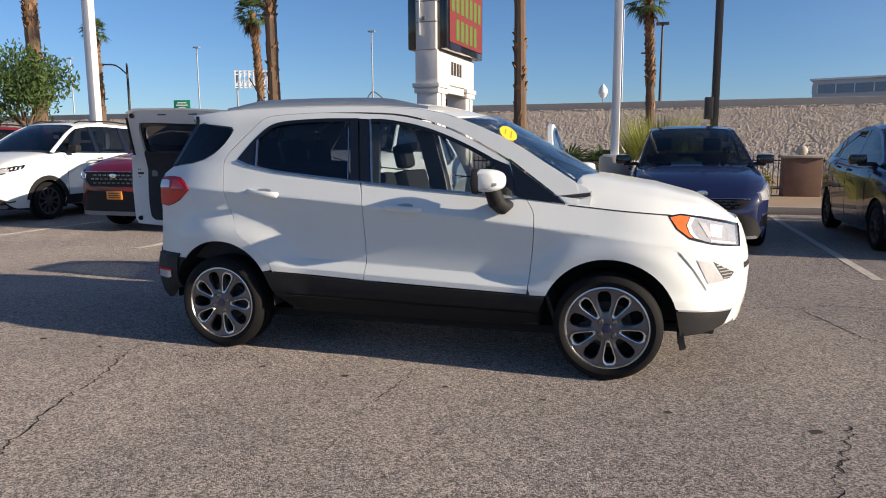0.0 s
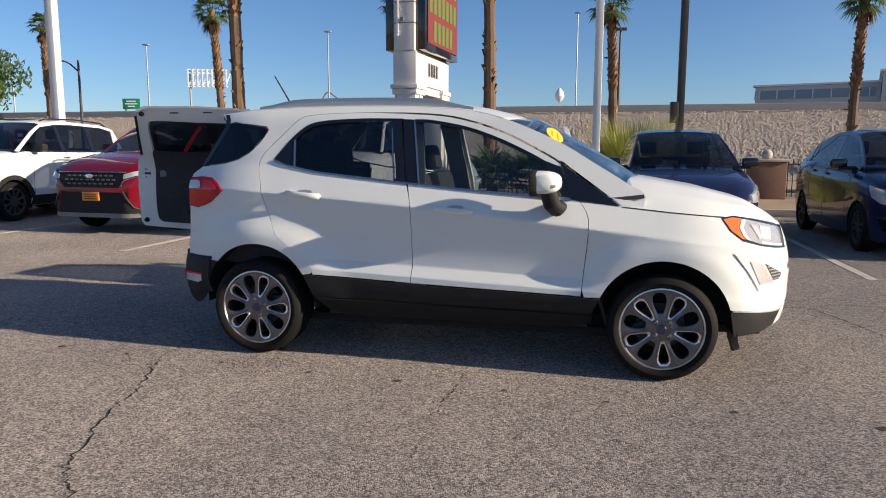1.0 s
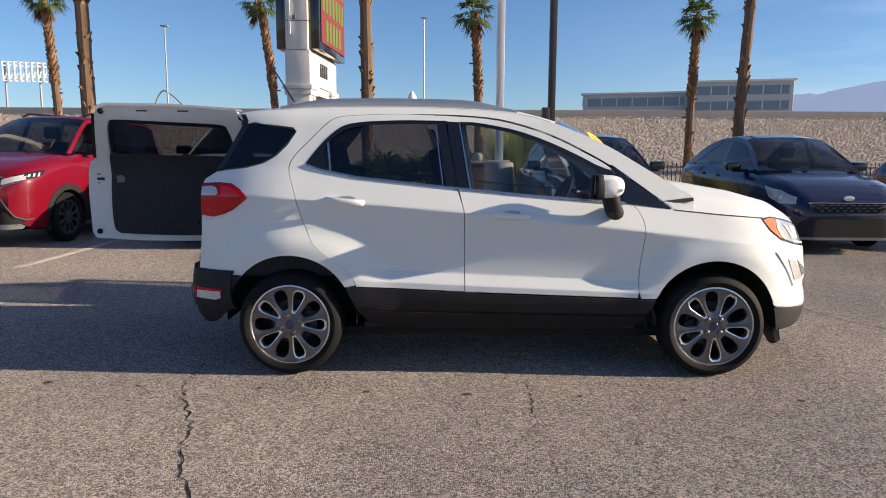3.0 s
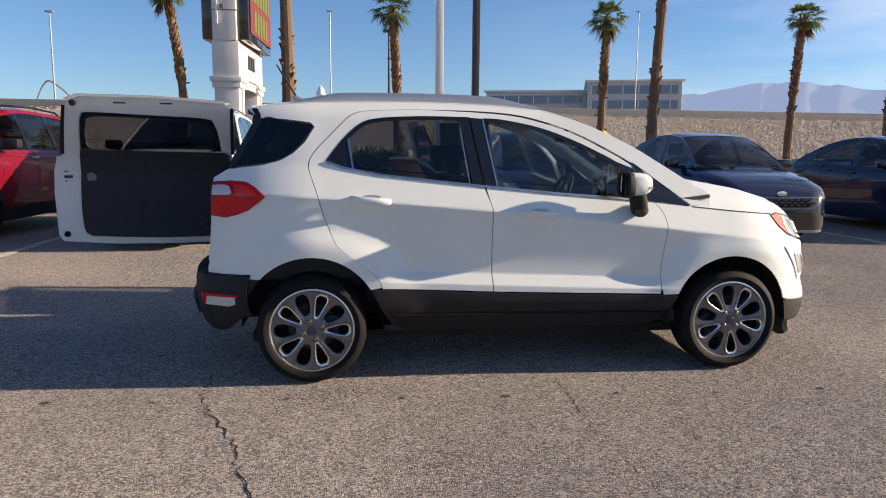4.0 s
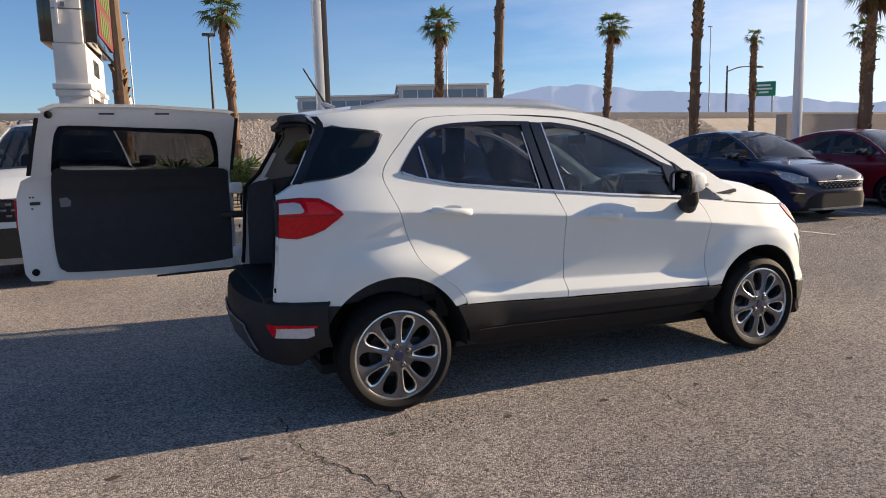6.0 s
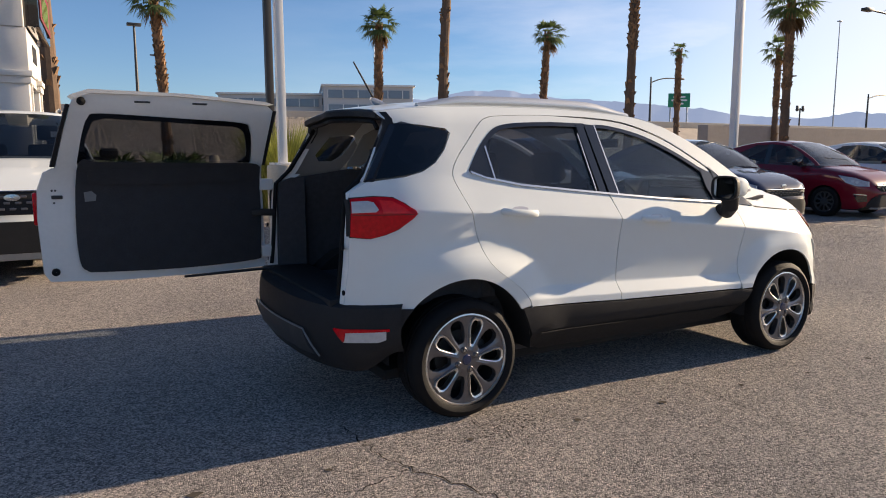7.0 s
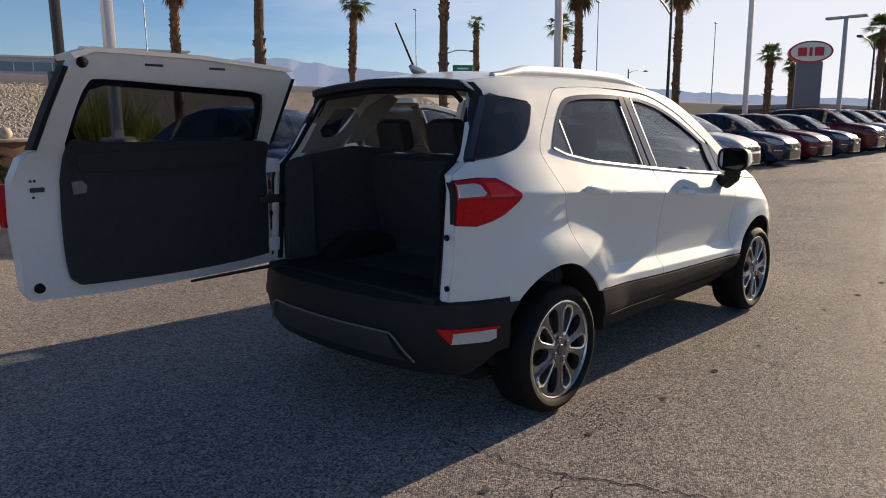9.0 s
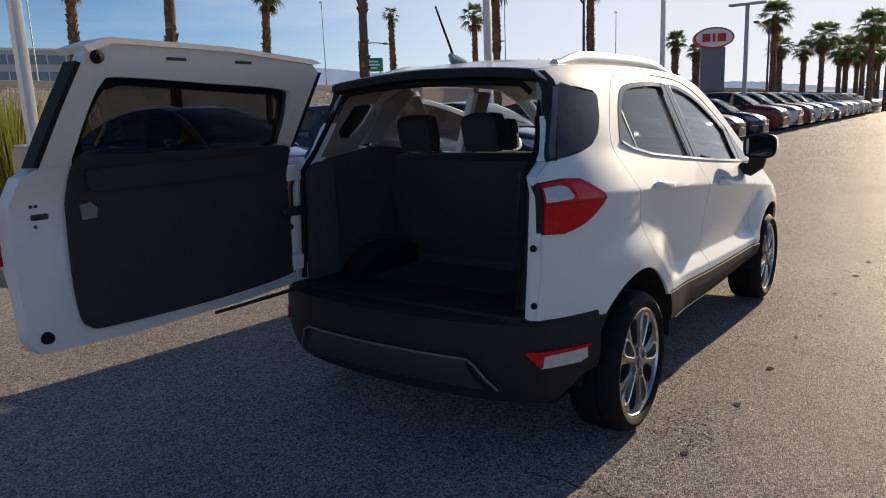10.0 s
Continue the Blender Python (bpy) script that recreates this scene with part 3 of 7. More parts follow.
    part("lamp_mesh", panel([(1.822, 0.688), (1.948, 0.612), (1.922, 0.580), (1.888, 0.582)], f, 0.01, step=0.025, lift=0.013), M_SKID, fog, "dark grey mesh")
    for k in range(5):
        z = 0.588 + k * 0.018
        x0, x1 = 1.888 - (z - 0.582) * 0.60, min(1.936, 1.948 - (z - 0.612) * 1.6)
        part("lens_rib", panel([(x0, z), (x1, z), (x1, z + 0.006), (x0, z + 0.006)], f, 0.004, lift=0.016), M_SILVER, fog)
    part("lamp_gasket", panel([(1.568, 0.945), (1.641, 0.954), (1.76, 0.932), (1.905, 0.895), (1.985, 0.868), (1.985, 0.748), (1.90, 0.762), (1.80, 0.783), (1.685, 0.817), (1.615, 0.872)], f, 0.01, step=0.025, lift=0.003), M_GLOSSBLACK, SUV, "black lamp gasket")
    part("bonnet_gap", panel([(1.02, 1.002), (1.28, 0.976), (1.585, 0.950), (1.585, 0.944), (1.28, 0.970), (1.02, 0.996)], f, 0.006, step=0.05, lift=0.002), M_DARK, SUV)
    hl = part("headlamp", panel([(1.700, 0.934), (1.76, 0.921), (1.90, 0.884), (1.972, 0.859), (1.975, 0.758), (1.90, 0.773), (1.80, 0.794), (1.722, 0.820), (1.697, 0.848), (1.680, 0.890)], f, 0.03, step=0.025, lift=0.006), M_HEADLAMP, SUV, "clear headlamp with amber corner")
    part("turn_lens", panel([(1.580, 0.936), (1.630, 0.946), (1.688, 0.937), (1.668, 0.890), (1.684, 0.850), (1.708, 0.824), (1.685, 0.829), (1.622, 0.876)], f, 0.02, step=0.025, lift=0.008), M_AMBER, hl, "amber turn lens")
    part("lamp_bezel", panel([(1.80, 0.896), (1.875, 0.876), (1.868, 0.812), (1.808, 0.826)], f, 0.004, step=0.025, lift=0.009), M_ALLOY, hl, "silvery reflector bowl")
    part("lens_edge", panel([(1.690, 0.934), (1.714, 0.929), (1.694, 0.890), (1.708, 0.852), (1.738, 0.818), (1.716, 0.823), (1.690, 0.848), (1.672, 0.890)], f, 0.004, step=0.02, lift=0.011), M_SIGNWHITE, hl, "white inner lens edge")
    part("reflector_blade", panel([(1.738, 0.905), (1.775, 0.898), (1.815, 0.826), (1.790, 0.822)], f, 0.004, step=0.02, lift=0.010), M_CLEAR_LENS, hl, "bright reflector blade")
    part("lower_blade", panel([(1.805, 0.808), (1.955, 0.776), (1.955, 0.768), (1.805, 0.798)], f, 0.004, step=0.02, lift=0.010), M_SIGNWHITE, hl, "white line along the lens foot")
    part("bumper_fang", panel([(1.944, 0.402), (1.985, 0.430), (1.995, 0.380), (1.980, 0.345), (1.945, 0.325), (1.900, 0.318)], f, 0.02, step=0.02, lift=0.010), M_WHITE, SUV)
    # bright strip under the windows
    part("window_strip", panel([(0.73, 1.032), (0.15, 1.078), (-0.262, 1.117), (-0.53, 1.144), (-0.87, 1.180), (-1.08, 1.220), (-1.168, 1.252), (-1.165, 1.262), (-1.08, 1.230), (-0.87, 1.190), (-0.53, 1.154), (-0.262, 1.127), (0.15, 1.088), (0.73, 1.044)], f, 0.012, lift=0.010), M_CHROME, SUV, "bright window sill strip")
    part("front_quarter_trim", panel([(0.665, 1.243), (1.005, 1.006), (0.78, 1.030), (0.725, 1.036)], f, 0.02, lift=0.006), M_GLOSSBLACK, SUV, "gloss black corner trim")
    part("scuttle_corner", panel([(0.93, 1.060), (1.00, 1.105), (1.06, 1.122), (1.12, 1.095), (1.15, 1.060), (1.14, 0.988), (1.01, 1.000)], f, 0.012, step=0.03, lift=-0.004), M_WHITE, SUV)
    # inner cage: B pillar and side rail
    part("inner_pillar", panel([(-0.36, 1.52), (-0.22, 1.52), (-0.16, 1.08), (-0.14, 0.45), (-0.34, 0.45), (-0.30, 1.10)], lambda x, z: s * (half_width(x, z) - 0.05), 0.03), M_LINER, SUV, "grey inner pillar trim")
    if s > 0:
        part("centre_pillar", panel([(-0.36, 1.53), (-0.20, 1.53), (-0.13, 1.10), (-0.12, 0.50), (-0.34, 0.50), (-0.31, 1.10)], lambda x, z: half_width(x, z) - 0.004, 0.045), M_WHITE_FLAT, SUV, "white painted centre pillar between open doors")
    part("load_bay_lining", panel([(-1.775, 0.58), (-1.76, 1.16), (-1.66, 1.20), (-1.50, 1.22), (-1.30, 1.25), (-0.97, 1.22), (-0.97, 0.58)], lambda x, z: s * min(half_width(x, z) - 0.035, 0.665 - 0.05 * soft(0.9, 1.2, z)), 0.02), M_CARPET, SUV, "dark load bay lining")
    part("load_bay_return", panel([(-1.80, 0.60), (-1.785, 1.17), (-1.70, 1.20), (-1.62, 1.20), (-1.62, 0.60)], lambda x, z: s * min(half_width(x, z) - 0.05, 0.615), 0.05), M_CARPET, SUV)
    part("inner_rear_pillar", panel([(-1.05, 1.55), (-0.97, 1.52), (-1.18, 1.27), (-1.30, 1.26), (-1.20, 1.47)], lambda x, z: s * (half_width(x, z) - 0.04), 0.02), M_LINER, SUV, "grey rear pillar trim")
    part("inner_tail_pillar", panel([(-1.72, 1.18), (-1.56, 1.535), (-1.22, 1.545), (-1.27, 1.47), (-1.44, 1.455), (-1.53, 1.34), (-1.50, 1.30), (-1.40, 1.30), (-1.33, 1.34), (-1.26, 1.44), (-1.22, 1.38), (-1.34, 1.24), (-1.52, 1.20)], lambda x, z: s * (half_width(x, z) - 0.035), 0.02), M_LINER, SUV, "pale grey tail pillar trim")
    # wheel wells
    for hx, hz in ((HUB_F, ARCH_ZF), (HUB_R, ARCH_ZR)):
        bm = bmesh.new()
        rows = []
        for w in (half_width(hx, 0.7) - 0.012, 0.70, 0.50):
            rows.append([(hx + (ARCH_R + 0.012) * math.cos(a), s * min(w, half_width(hx + (ARCH_R + 0.01) * math.cos(a), max(0.45, hz + ARCH_R * math.sin(a))) - 0.012), hz + (ARCH_R + 0.012) * math.sin(a)) for a in [radians(-4 + 188 * i / 24) for i in range(25)]])
        grid(bm, rows)
        c = bm.verts.new((hx, s * 0.50, hz))
        inner = [v for v in bm.verts if abs(abs(v.co.y) - 0.50) < 1e-4 and v is not c]
        for a, b in zip(inner, inner[1:]):
            bm.faces.new((a, b, c))
        part("wheel_well", bm, M_DARK, SUV, "black wheel well liner")


def door(s, name, outline, window, turn=None):
    """A door skin with its glass, handle and trim; turn opens it round its hinge."""
    f = right if s < 0 else left
    skin = part(name, panel(outline, f, 0.035, step=0.035, lines=SWAGES), M_WHITE, SUV, "white door", m=turn)
    g = part("window_glass", panel(window, lambda x, z: f(x, z) - s * 0.012, 0.004), M_GLASS if name == "front_door" else M_GLASS_REAR, skin, "tinted door glass", m=turn)
    return skin


FRONT_GLASS = [(-0.262, 1.115), (-0.345, 1.52), (-0.255, 1.52)] + [(x, z + 0.008) for x, z in WIN_F[1:]] + [(0.68, 1.04), (0.15, 1.078)]
REAR_GLASS = [(-0.26, 1.12), (-0.335, 1.522)] + [(x, z + 0.006) for x, z in WIN_R[1:]] + [(-1.175, 1.25), (-1.08, 1.22), (-0.87, 1.18), (-0.53, 1.144)]


def door_trim(s, skin, front, turn=None):
    f = right if s < 0 else left
    if front:
        part("pillar_trim", panel([(-0.332, 1.514), (-0.262, 1.512), (-0.196, 1.118), (-0.262, 1.124)], f, 0.02, lift=0.004), M_GLOSSBLACK, skin, "gloss black pillar trim", m=turn)
        part("pillar_edge", panel([(-0.262, 1.512), (-0.254, 1.512), (-0.188, 1.117), (-0.196, 1.118)], f, 0.02, lift=0.006), M_CHROME, skin, "thin bright edge", m=turn)
        # black frame along the window top
        part("window_seal", panel(WIN_F + [(x - 0.012, z - 0.02) for x, z in WIN_F[::-1]], f, 0.02, lift=0.002), M_GLOSSBLACK, skin, m=turn)
        part("sail_panel", panel([(0.565, 1.262), (0.66, 1.225), (0.735, 1.046), (0.625, 1.056), (0.585, 1.14)], f, 0.02, lift=0.004), M_GLOSSBLACK, skin, "black mirror base", m=turn)
        hx = 0.04
    else:
        part("pillar_trim", panel([(-0.395, 1.512), (-0.342, 1.514), (-0.282, 1.130), (-0.335, 1.135)], f, 0.02, lift=0.004), M_GLOSSBLACK, skin, "gloss black pillar trim", m=turn)
        part("window_seal", panel(WIN_R + [(x + 0.012, z - 0.022) for x, z in WIN_R[::-1]], f, 0.02, lift=0.002), M_GLOSSBLACK, skin, m=turn)
        part("glass_divider", panel([(-1.050, 1.385), (-1.041, 1.392), (-1.018, 1.214), (-1.027, 1.212)], f, 0.012, lift=0.004), M_CHROME, skin, "bright divider bar", m=turn)
        part("glass_corner", panel([(-1.054, 1.385), (-1.160, 1.266), (-1.10, 1.236), (-1.028, 1.214)], f, 0.008, lift=0.000), M_GLOSSBLACK, skin, m=turn)
        part("glass_edge", panel([(-0.400, 1.46), (-0.394, 1.46), (-0.352, 1.14), (-0.358, 1.14)], f, 0.012, lift=0.004), M_CHROME, skin, m=turn)
        hx = -0.93
    hz = crease(hx) + 0.006
    # pull handle standing proud of the skin
    bm = bmesh.new()
    yy = [half_width(hx + d, hz) for d in (-0.11, 0, 0.11)]
    pts = [(hx - 0.115, s * (yy[0] - 0.005), hz + 0.012), (hx - 0.08, s * (yy[0] + 0.013), hz + 0.010), (hx - 0.02, s * (yy[1] + 0.023), hz + 0.004), (hx + 0.05, s * (yy[1] + 0.022), hz - 0.002), (hx + 0.095, s * (yy[2] + 0.012), hz - 0.006), (hx + 0.115, s * (yy[2] - 0.004), hz - 0.008)]
    pipe(bm, spline(pts, 3), [(0.010, 0.012)] + [(0.012, 0.019)] * 14 + [(0.010, 0.012)], 10)
    part("door_handle", bm, M_WHITE, skin, "white pull handle", m=turn)
    # flat grey oval on the skin: the cup's shade put into colour
    part("handle_cup_shade", panel([(hx + 0.01 + 0.052 * a, hz + 0.020 + 0.013 * b) for a, b in arc(0, 0, 1, 0, 360, 18)[:-1]], f, 0.004, step=0.03, lift=0.002), M_SILVER, skin, "grey oval painted as shade in the handle cup", m=turn)
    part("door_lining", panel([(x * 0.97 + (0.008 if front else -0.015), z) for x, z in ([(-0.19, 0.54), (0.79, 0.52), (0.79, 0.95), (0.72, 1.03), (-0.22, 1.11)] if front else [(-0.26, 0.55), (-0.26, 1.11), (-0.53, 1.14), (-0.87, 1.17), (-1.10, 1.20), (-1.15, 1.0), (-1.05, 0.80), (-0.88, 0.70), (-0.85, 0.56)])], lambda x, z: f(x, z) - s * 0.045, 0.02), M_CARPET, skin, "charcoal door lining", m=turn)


DRIVER_OPEN = pose(0.82, 0.85, 0, 0, 0, -87) @ pose(-0.80, -0.80, 0)
PASSENGER_OPEN = pose(-0.24, 0.83, 0, 0, 0, -87) @ pose(0.23, -0.80, 0)
for s in (-1, 1):
    side_parts(s)
    turn = PASSENGER_OPEN if s > 0 else None
    d = door(s, "rear_door", rear_door_outline(), REAR_GLASS, turn)
    door_trim(s, d, False, turn)
    turn = DRIVER_OPEN if s > 0 else None
    d = door(s, "front_door", front_door_outline(), FRONT_GLASS, turn)
    door_trim(s, d, True, turn)
    # door mirror
    bm = bmesh.new()
    ym = s * 0.925
    rows = []
    for k in range(11):
        a = math.pi * k / 10
        w = math.sin(a) ** 0.4
        reach = 0.150 - 0.055 * k / 10
        rows.append([(0.556 + reach * w * math.copysign(abs(math.cos(b)) ** 0.75, math.cos(b)), ym + s * (-0.088 * math.copysign(abs(math.cos(a)) ** 0.8, math.cos(a))), 1.143 + 0.066 * w * math.copysign(abs(math.sin(b)) ** 0.7, math.sin(b))) for b in [math.tau * j / 20 for j in range(21)]])
    grid(bm, rows)
    bmesh.ops.remove_doubles(bm, verts=bm.verts, dist=1e-4)
    for v in bm.verts:
        v.co.x = max(v.co.x, 0.526)
    mirror = part("door_mirror", bm, M_WHITE, SUV, "white mirror cap on a black foot", m=turn)
    bm = bmesh.new()
    loops = []
    for dx, g in ((0.548, 0.95), (0.535, 1.02), (0.513, 1.04), (0.505, 0.98), (0.514, 0.88)):
        loops.append([(dx, ym + s * 0.092 * g * math.copysign(abs(math.cos(b)) ** 0.6, math.cos(b)), 1.139 + 0.072 * g * math.copysign(abs(math.sin(b)) ** 0.6, math.sin(b))) for b in [math.tau * j / 24 for j in range(25)]])
    grid(bm, loops)
    bmesh.ops.remove_doubles(bm, verts=bm.verts, dist=1e-5)
    part("mirror_housing", bm, M_CLAD, mirror, "black mirror housing", m=turn)
    bm = bmesh.new()
    bm.faces.new([bm.verts.new((0.516 - 0.014 * math.cos(b), ym + s * 0.082 * math.copysign(abs(math.cos(b)) ** 0.6, math.cos(b)), 1.139 + 0.064 * math.copysign(abs(math.sin(b)) ** 0.6, math.sin(b)))) for b in [math.tau * j / 24 for j in range(24)]])
    part("mirror_glass", thicken(bm, 0.003), M_MIRROR, mirror, "mirror glass", smooth=0, m=turn)
    bm = bmesh.new()
    pipe(bm, [(0.66, s * 0.79, 1.00), (0.65, s * 0.845, 0.985), (0.625, s * 0.885, 1.02), (0.60, s * 0.905, 1.10)], [(0.05, 0.035), (0.05, 0.042), (0.05, 0.05), (0.055, 0.045)], 12)
    part("mirror_foot", bm, M_CLAD, mirror, "black mirror foot", m=turn)
    part("mirror_lamp", boxed(0.566, 0.652, min(ym - s * 0.02, ym + s * 0.082), max(ym - s * 0.02, ym + s * 0.082), 1.118, 1.134, 0.004), M_CLEAR_LENS, mirror, "clear repeater strip", m=turn)

# roof skin
bm = bmesh.new()
rows = []
for i in range(33):
    x = 0.30 - 1.90 * i / 32
    ze = lerp(sorted(ROOF_EDGE), x)
    ye = half_width(x, ze) + 0.002
    crown = 0.050 - 0.02 * soft(-1.2, -1.6, x) - 0.034 * soft(0.0, 0.3, x)
    rows.append([(x - 0.05 * soft(0.5, 0, abs(v)) * soft(-1.3, -1.6, x) + 0.10 * (1 - v * v) * soft(0.0, 0.3, x), ye * v, ze + crown * (1 - abs(v) ** 2.4)) for v in [-1 + 2 * j / 16 for j in range(17)]])
grid(bm, rows)
part("roof", thicken(bm, 0.012), M_WHITE, SUV)
# bonnet
bm = bmesh.new()
rows = []
for i in range(25):
    x = 1.0 + 0.99 * i / 24
    zl = lerp([(1.0, 1.003), (1.28, 0.974), (1.585, 0.947), (1.76, 0.935), (1.90, 0.900), (2.0, 0.862)], x)
    ye = half_width(x, zl)
    crown = lerp([(1.0, 0.158), (1.2, 0.166), (1.5, 0.142), (1.76, 0.094), (1.9, 0.05), (2.0, 0.012)], x)
    rows.append([(x + 0.10 * (1 - v * v) * soft(1.2, 1.03, x) * 0.9, ye * v, zl + crown * (1 - abs(v) ** 5.0) - 0.012 * math.exp(-((abs(v) - 0.72) / 0.06) ** 2) * soft(1.95, 1.7, x)) for v in [-1 + 2 * j / 28 for j in range(29)]])
grid(bm, rows)
part("bonnet", thicken(bm, 0.01), M_WHITE, SUV)
# front closing: fascia between the flanks
bm = bmesh.new()
rows = []
for z in (0.30, 0.40, 0.46, 0.52, 0.60, 0.70, 0.79, 0.85, 0.895):
    x0 = min(1.99, lerp(NOSE, z) - 0.03)
    ye = half_width(x0, z)
    rows.append([(x0 + (lerp(NOSE, z) - x0) * (1 - abs(v) ** 2.2), ye * v, z) for v in [-1 + 2 * j / 16 for j in range(17)]])
grid(bm, rows)
part("front_fascia", thicken(bm, 0.02), M_WHITE, SUV)
bm = bmesh.new()
grid(bm, [[(lerp(NOSE, z) + 0.002 - 0.06 * abs(v) ** 2.2, w * v, z) for v in [-1 + 2 * j / 12 for j in range(13)]] for z, w in ((0.50, 0.30), (0.62, 0.36), (0.80, 0.33))])
part("front_grille", thicken(bm, 0.015), M_GLOSSBLACK, SUV, "black hexagonal grille")
for s in (-1, 1):
    bm = bmesh.new()
    grid(bm, [[(1.675 + dx, s * (0.725 + w * v), z + 0.028 * v * v * low) for v in (-1, -0.8, -0.4, 0, 0.4, 0.8, 1)] for dx, z, w, low in ((0.0, 0.30, 0.075, 0), (0.004, 0.25, 0.075, 0), (0.012, 0.215, 0.072, 0.6), (0.018, 0.190, 0.062, 1.0))])
    part("air_deflector", thicken(bm, 0.035), M_CLAD, SUV, "black rubber air deflector")
# windscreen
bm = bmesh.new()
rows = []
for i in range(13):
    t = i / 12
    x, z = 0.335 + (1.075 - 0.335) * t, 1.508 - (1.508 - 1.075) * (t ** 1.08)
    ye = half_width(min(x, 1.06), z) - 0.028
    rows.append([(x + 0.12 * (1 - v * v) * (0.85 + 0.3 * t), ye * v, z + 0.035 * (1 - v * v)) for v in [-1 + 2 * j / 12 for j in range(13)]])
grid(bm, rows)
part("windscreen", thicken(bm, 0.006), M_GLASS_LIGHT, SUV, "clear windscreen")
bm = bmesh.new()
grid(bm, [[(1.06 + 0.03 * k + 0.13 * (1 - v * v), 0.50 * v * (1 - 0.03 * k), 1.045 - 0.03 * k + 0.05 * (1 - v * v)) for v in [-1 + 2 * j / 10 for j in range(11)]] for k in range(3)])
part("cowl", thicken(bm, 0.01), M_CLAD, SUV, "black plastic cowl")
bm = bmesh.new()
pipe(bm, [(1.13, -0.45, 1.118), (1.05, -0.22, 1.165), (1.12, 0.10, 1.165)], [0.010, 0.009, 0.006], 8)
part("wiper_arm", bm, M_CLAD, SUV, "black wiper arm")
# yellow price sticker inside the windscreen, kerb side top
bm = bmesh.new()
STICK = Matrix.Translation((0.605, -0.46, 1.418)) @ Euler((radians(20), 0, 0)).to_matrix().to_4x4() @ Euler((0, radians(31), 0)).to_matrix().to_4x4() @ Euler((0, 0, radians(8))).to_matrix().to_4x4()
bm.faces.new([bm.verts.new((0.060 * math.cos(k * math.tau / 28), 0.095 * math.sin(k * math.tau / 28), 0)) for k in range(28)])
st = part("price_sticker", thicken(bm, 0.001), M_YELLOW, SUV, "yellow oval price sticker", smooth=0, m=STICK)
for k, w in enumerate((0.075, 0.105)):
    part("print_bar", boxed(-0.024 + k * 0.040, -0.016 + k * 0.040, -w / 2, w / 2, 0.001, 0.0016), M_PRINT, st, m=STICK)

# roof rails
for s in (-1, 1):
    bm = bmesh.new()
    pts, rad = [], []
    for i in range(19):
        x = 0.10 - 1.46 * i / 18
        ze = lerp(sorted(ROOF_EDGE), x)
        lift = 0.036 * soft(0, 0.22, i / 18) * soft(1.0, 0.80, i / 18) - 0.010
        top = ze + 0.036 + lift
        low_z = ze - 0.010
        pts.append((x, s * (half_width(x, ze) - 0.055), 0.5 * (top + low_z)))
        rad.append((0.020, max(0.006, 0.5 * (top - low_z))))
    pipe(bm, pts, rad, 10)
    rail = part("roof_rail", bm, M_RAIL, SUV, "satin silver roof rail")
# aerial
bm = bmesh.new()
pipe(bm, [(-1.33, 0, 1.632), (-1.37, 0, 1.648), (-1.40, 0, 1.664)], [(0.045, 0.018), (0.030, 0.020), (0.012, 0.010)], 12)
aer = part("aerial_base", bm, M_SILVER, SUV, "stub aerial base")
part("aerial_mast", tube(bmesh.new(), (-1.375, 0, 1.66), (-1.50, 0, 1.865), 0.0065, 0.0045, 8), M_CLAD, aer, "black aerial mast")

# rear bumper
CORNER = [(x, -half_width(x, 0.52) - 0.006, 0) for x in (-1.60, -1.70, -1.78)]
HALF_PLAN = CORNER + [(-1.855, -0.665, 0), (-1.93, -0.48, 0), (-1.965, -0.24, 0)]
PLAN = spline(HALF_PLAN + [(-1.975, 0, 0)] + [(x, -y, 0) for x, y, z in HALF_PLAN[::-1]], 4)


def bumper_point(p, out, z):
    v = Vector((p[0] + 0.9, p[1] * 0.9, 0)).normalized()
    return (p[0] + v.x * out, p[1] + v.y * out, z)


SECTION = [(-0.14, 0.628), (-0.02, 0.628), (0.012, 0.612), (0.022, 0.56), (0.026, 0.48), (0.015, 0.40), (-0.005, 0.33), (-0.03, 0.290)]
bm = bmesh.new()
rows = []
for p in PLAN:
    k = soft(-1.60, -1.75, p[0])
    rows.append([bumper_point(p, o * (0.35 + 0.65 * k) if o < 0 else o, z if z > 0.45 else 0.45 - (0.45 - z) * (1 - 0.62 * soft(-1.80, -1.62, p[0]))) for o, z in SECTION])
grid(bm, rows)
part("rear_bumper", thicken(bm, 0.012), M_CLAD, SUV, "matt black rear bumper")
bm = bmesh.new()
mid = [p for p in PLAN if abs(p[1]) < 0.58]
rows = []
for p in mid:
    row = []
    for z, o, w in ((0.472, 0.034, 0.375), (0.445, 0.037, 0.39), (0.39, 0.024, 0.42), (0.348, 0.012, 0.455)):
        q = min(PLAN, key=lambda k: abs(k[1] - p[1] * w / 0.50))
        row.append(bumper_point((q[0], p[1] * w / 0.50, 0), o, z))
    rows.append(row)
grid(bm, rows)
skid = part("skid_plate", thicken(bm, 0.01), M_SKID, SUV, "dark grey bumper insert")
edge_pts = [bumper_point((min(PLAN, key=lambda k: abs(k[1] - y))[0], y, 0), o, z) for y, o, z in [(-0.535, 0.020, 0.350), (-0.490, 0.030, 0.40), (-0.450, 0.040, 0.456), (-0.420, 0.040, 0.474), (-0.3, 0.038, 0.474), (-0.15, 0.038, 0.474), (0.0, 0.038, 0.474), (0.15, 0.038, 0.474), (0.3, 0.038, 0.474), (0.420, 0.040, 0.474), (0.450, 0.040, 0.456), (0.490, 0.030, 0.40), (0.535, 0.020, 0.350)]]
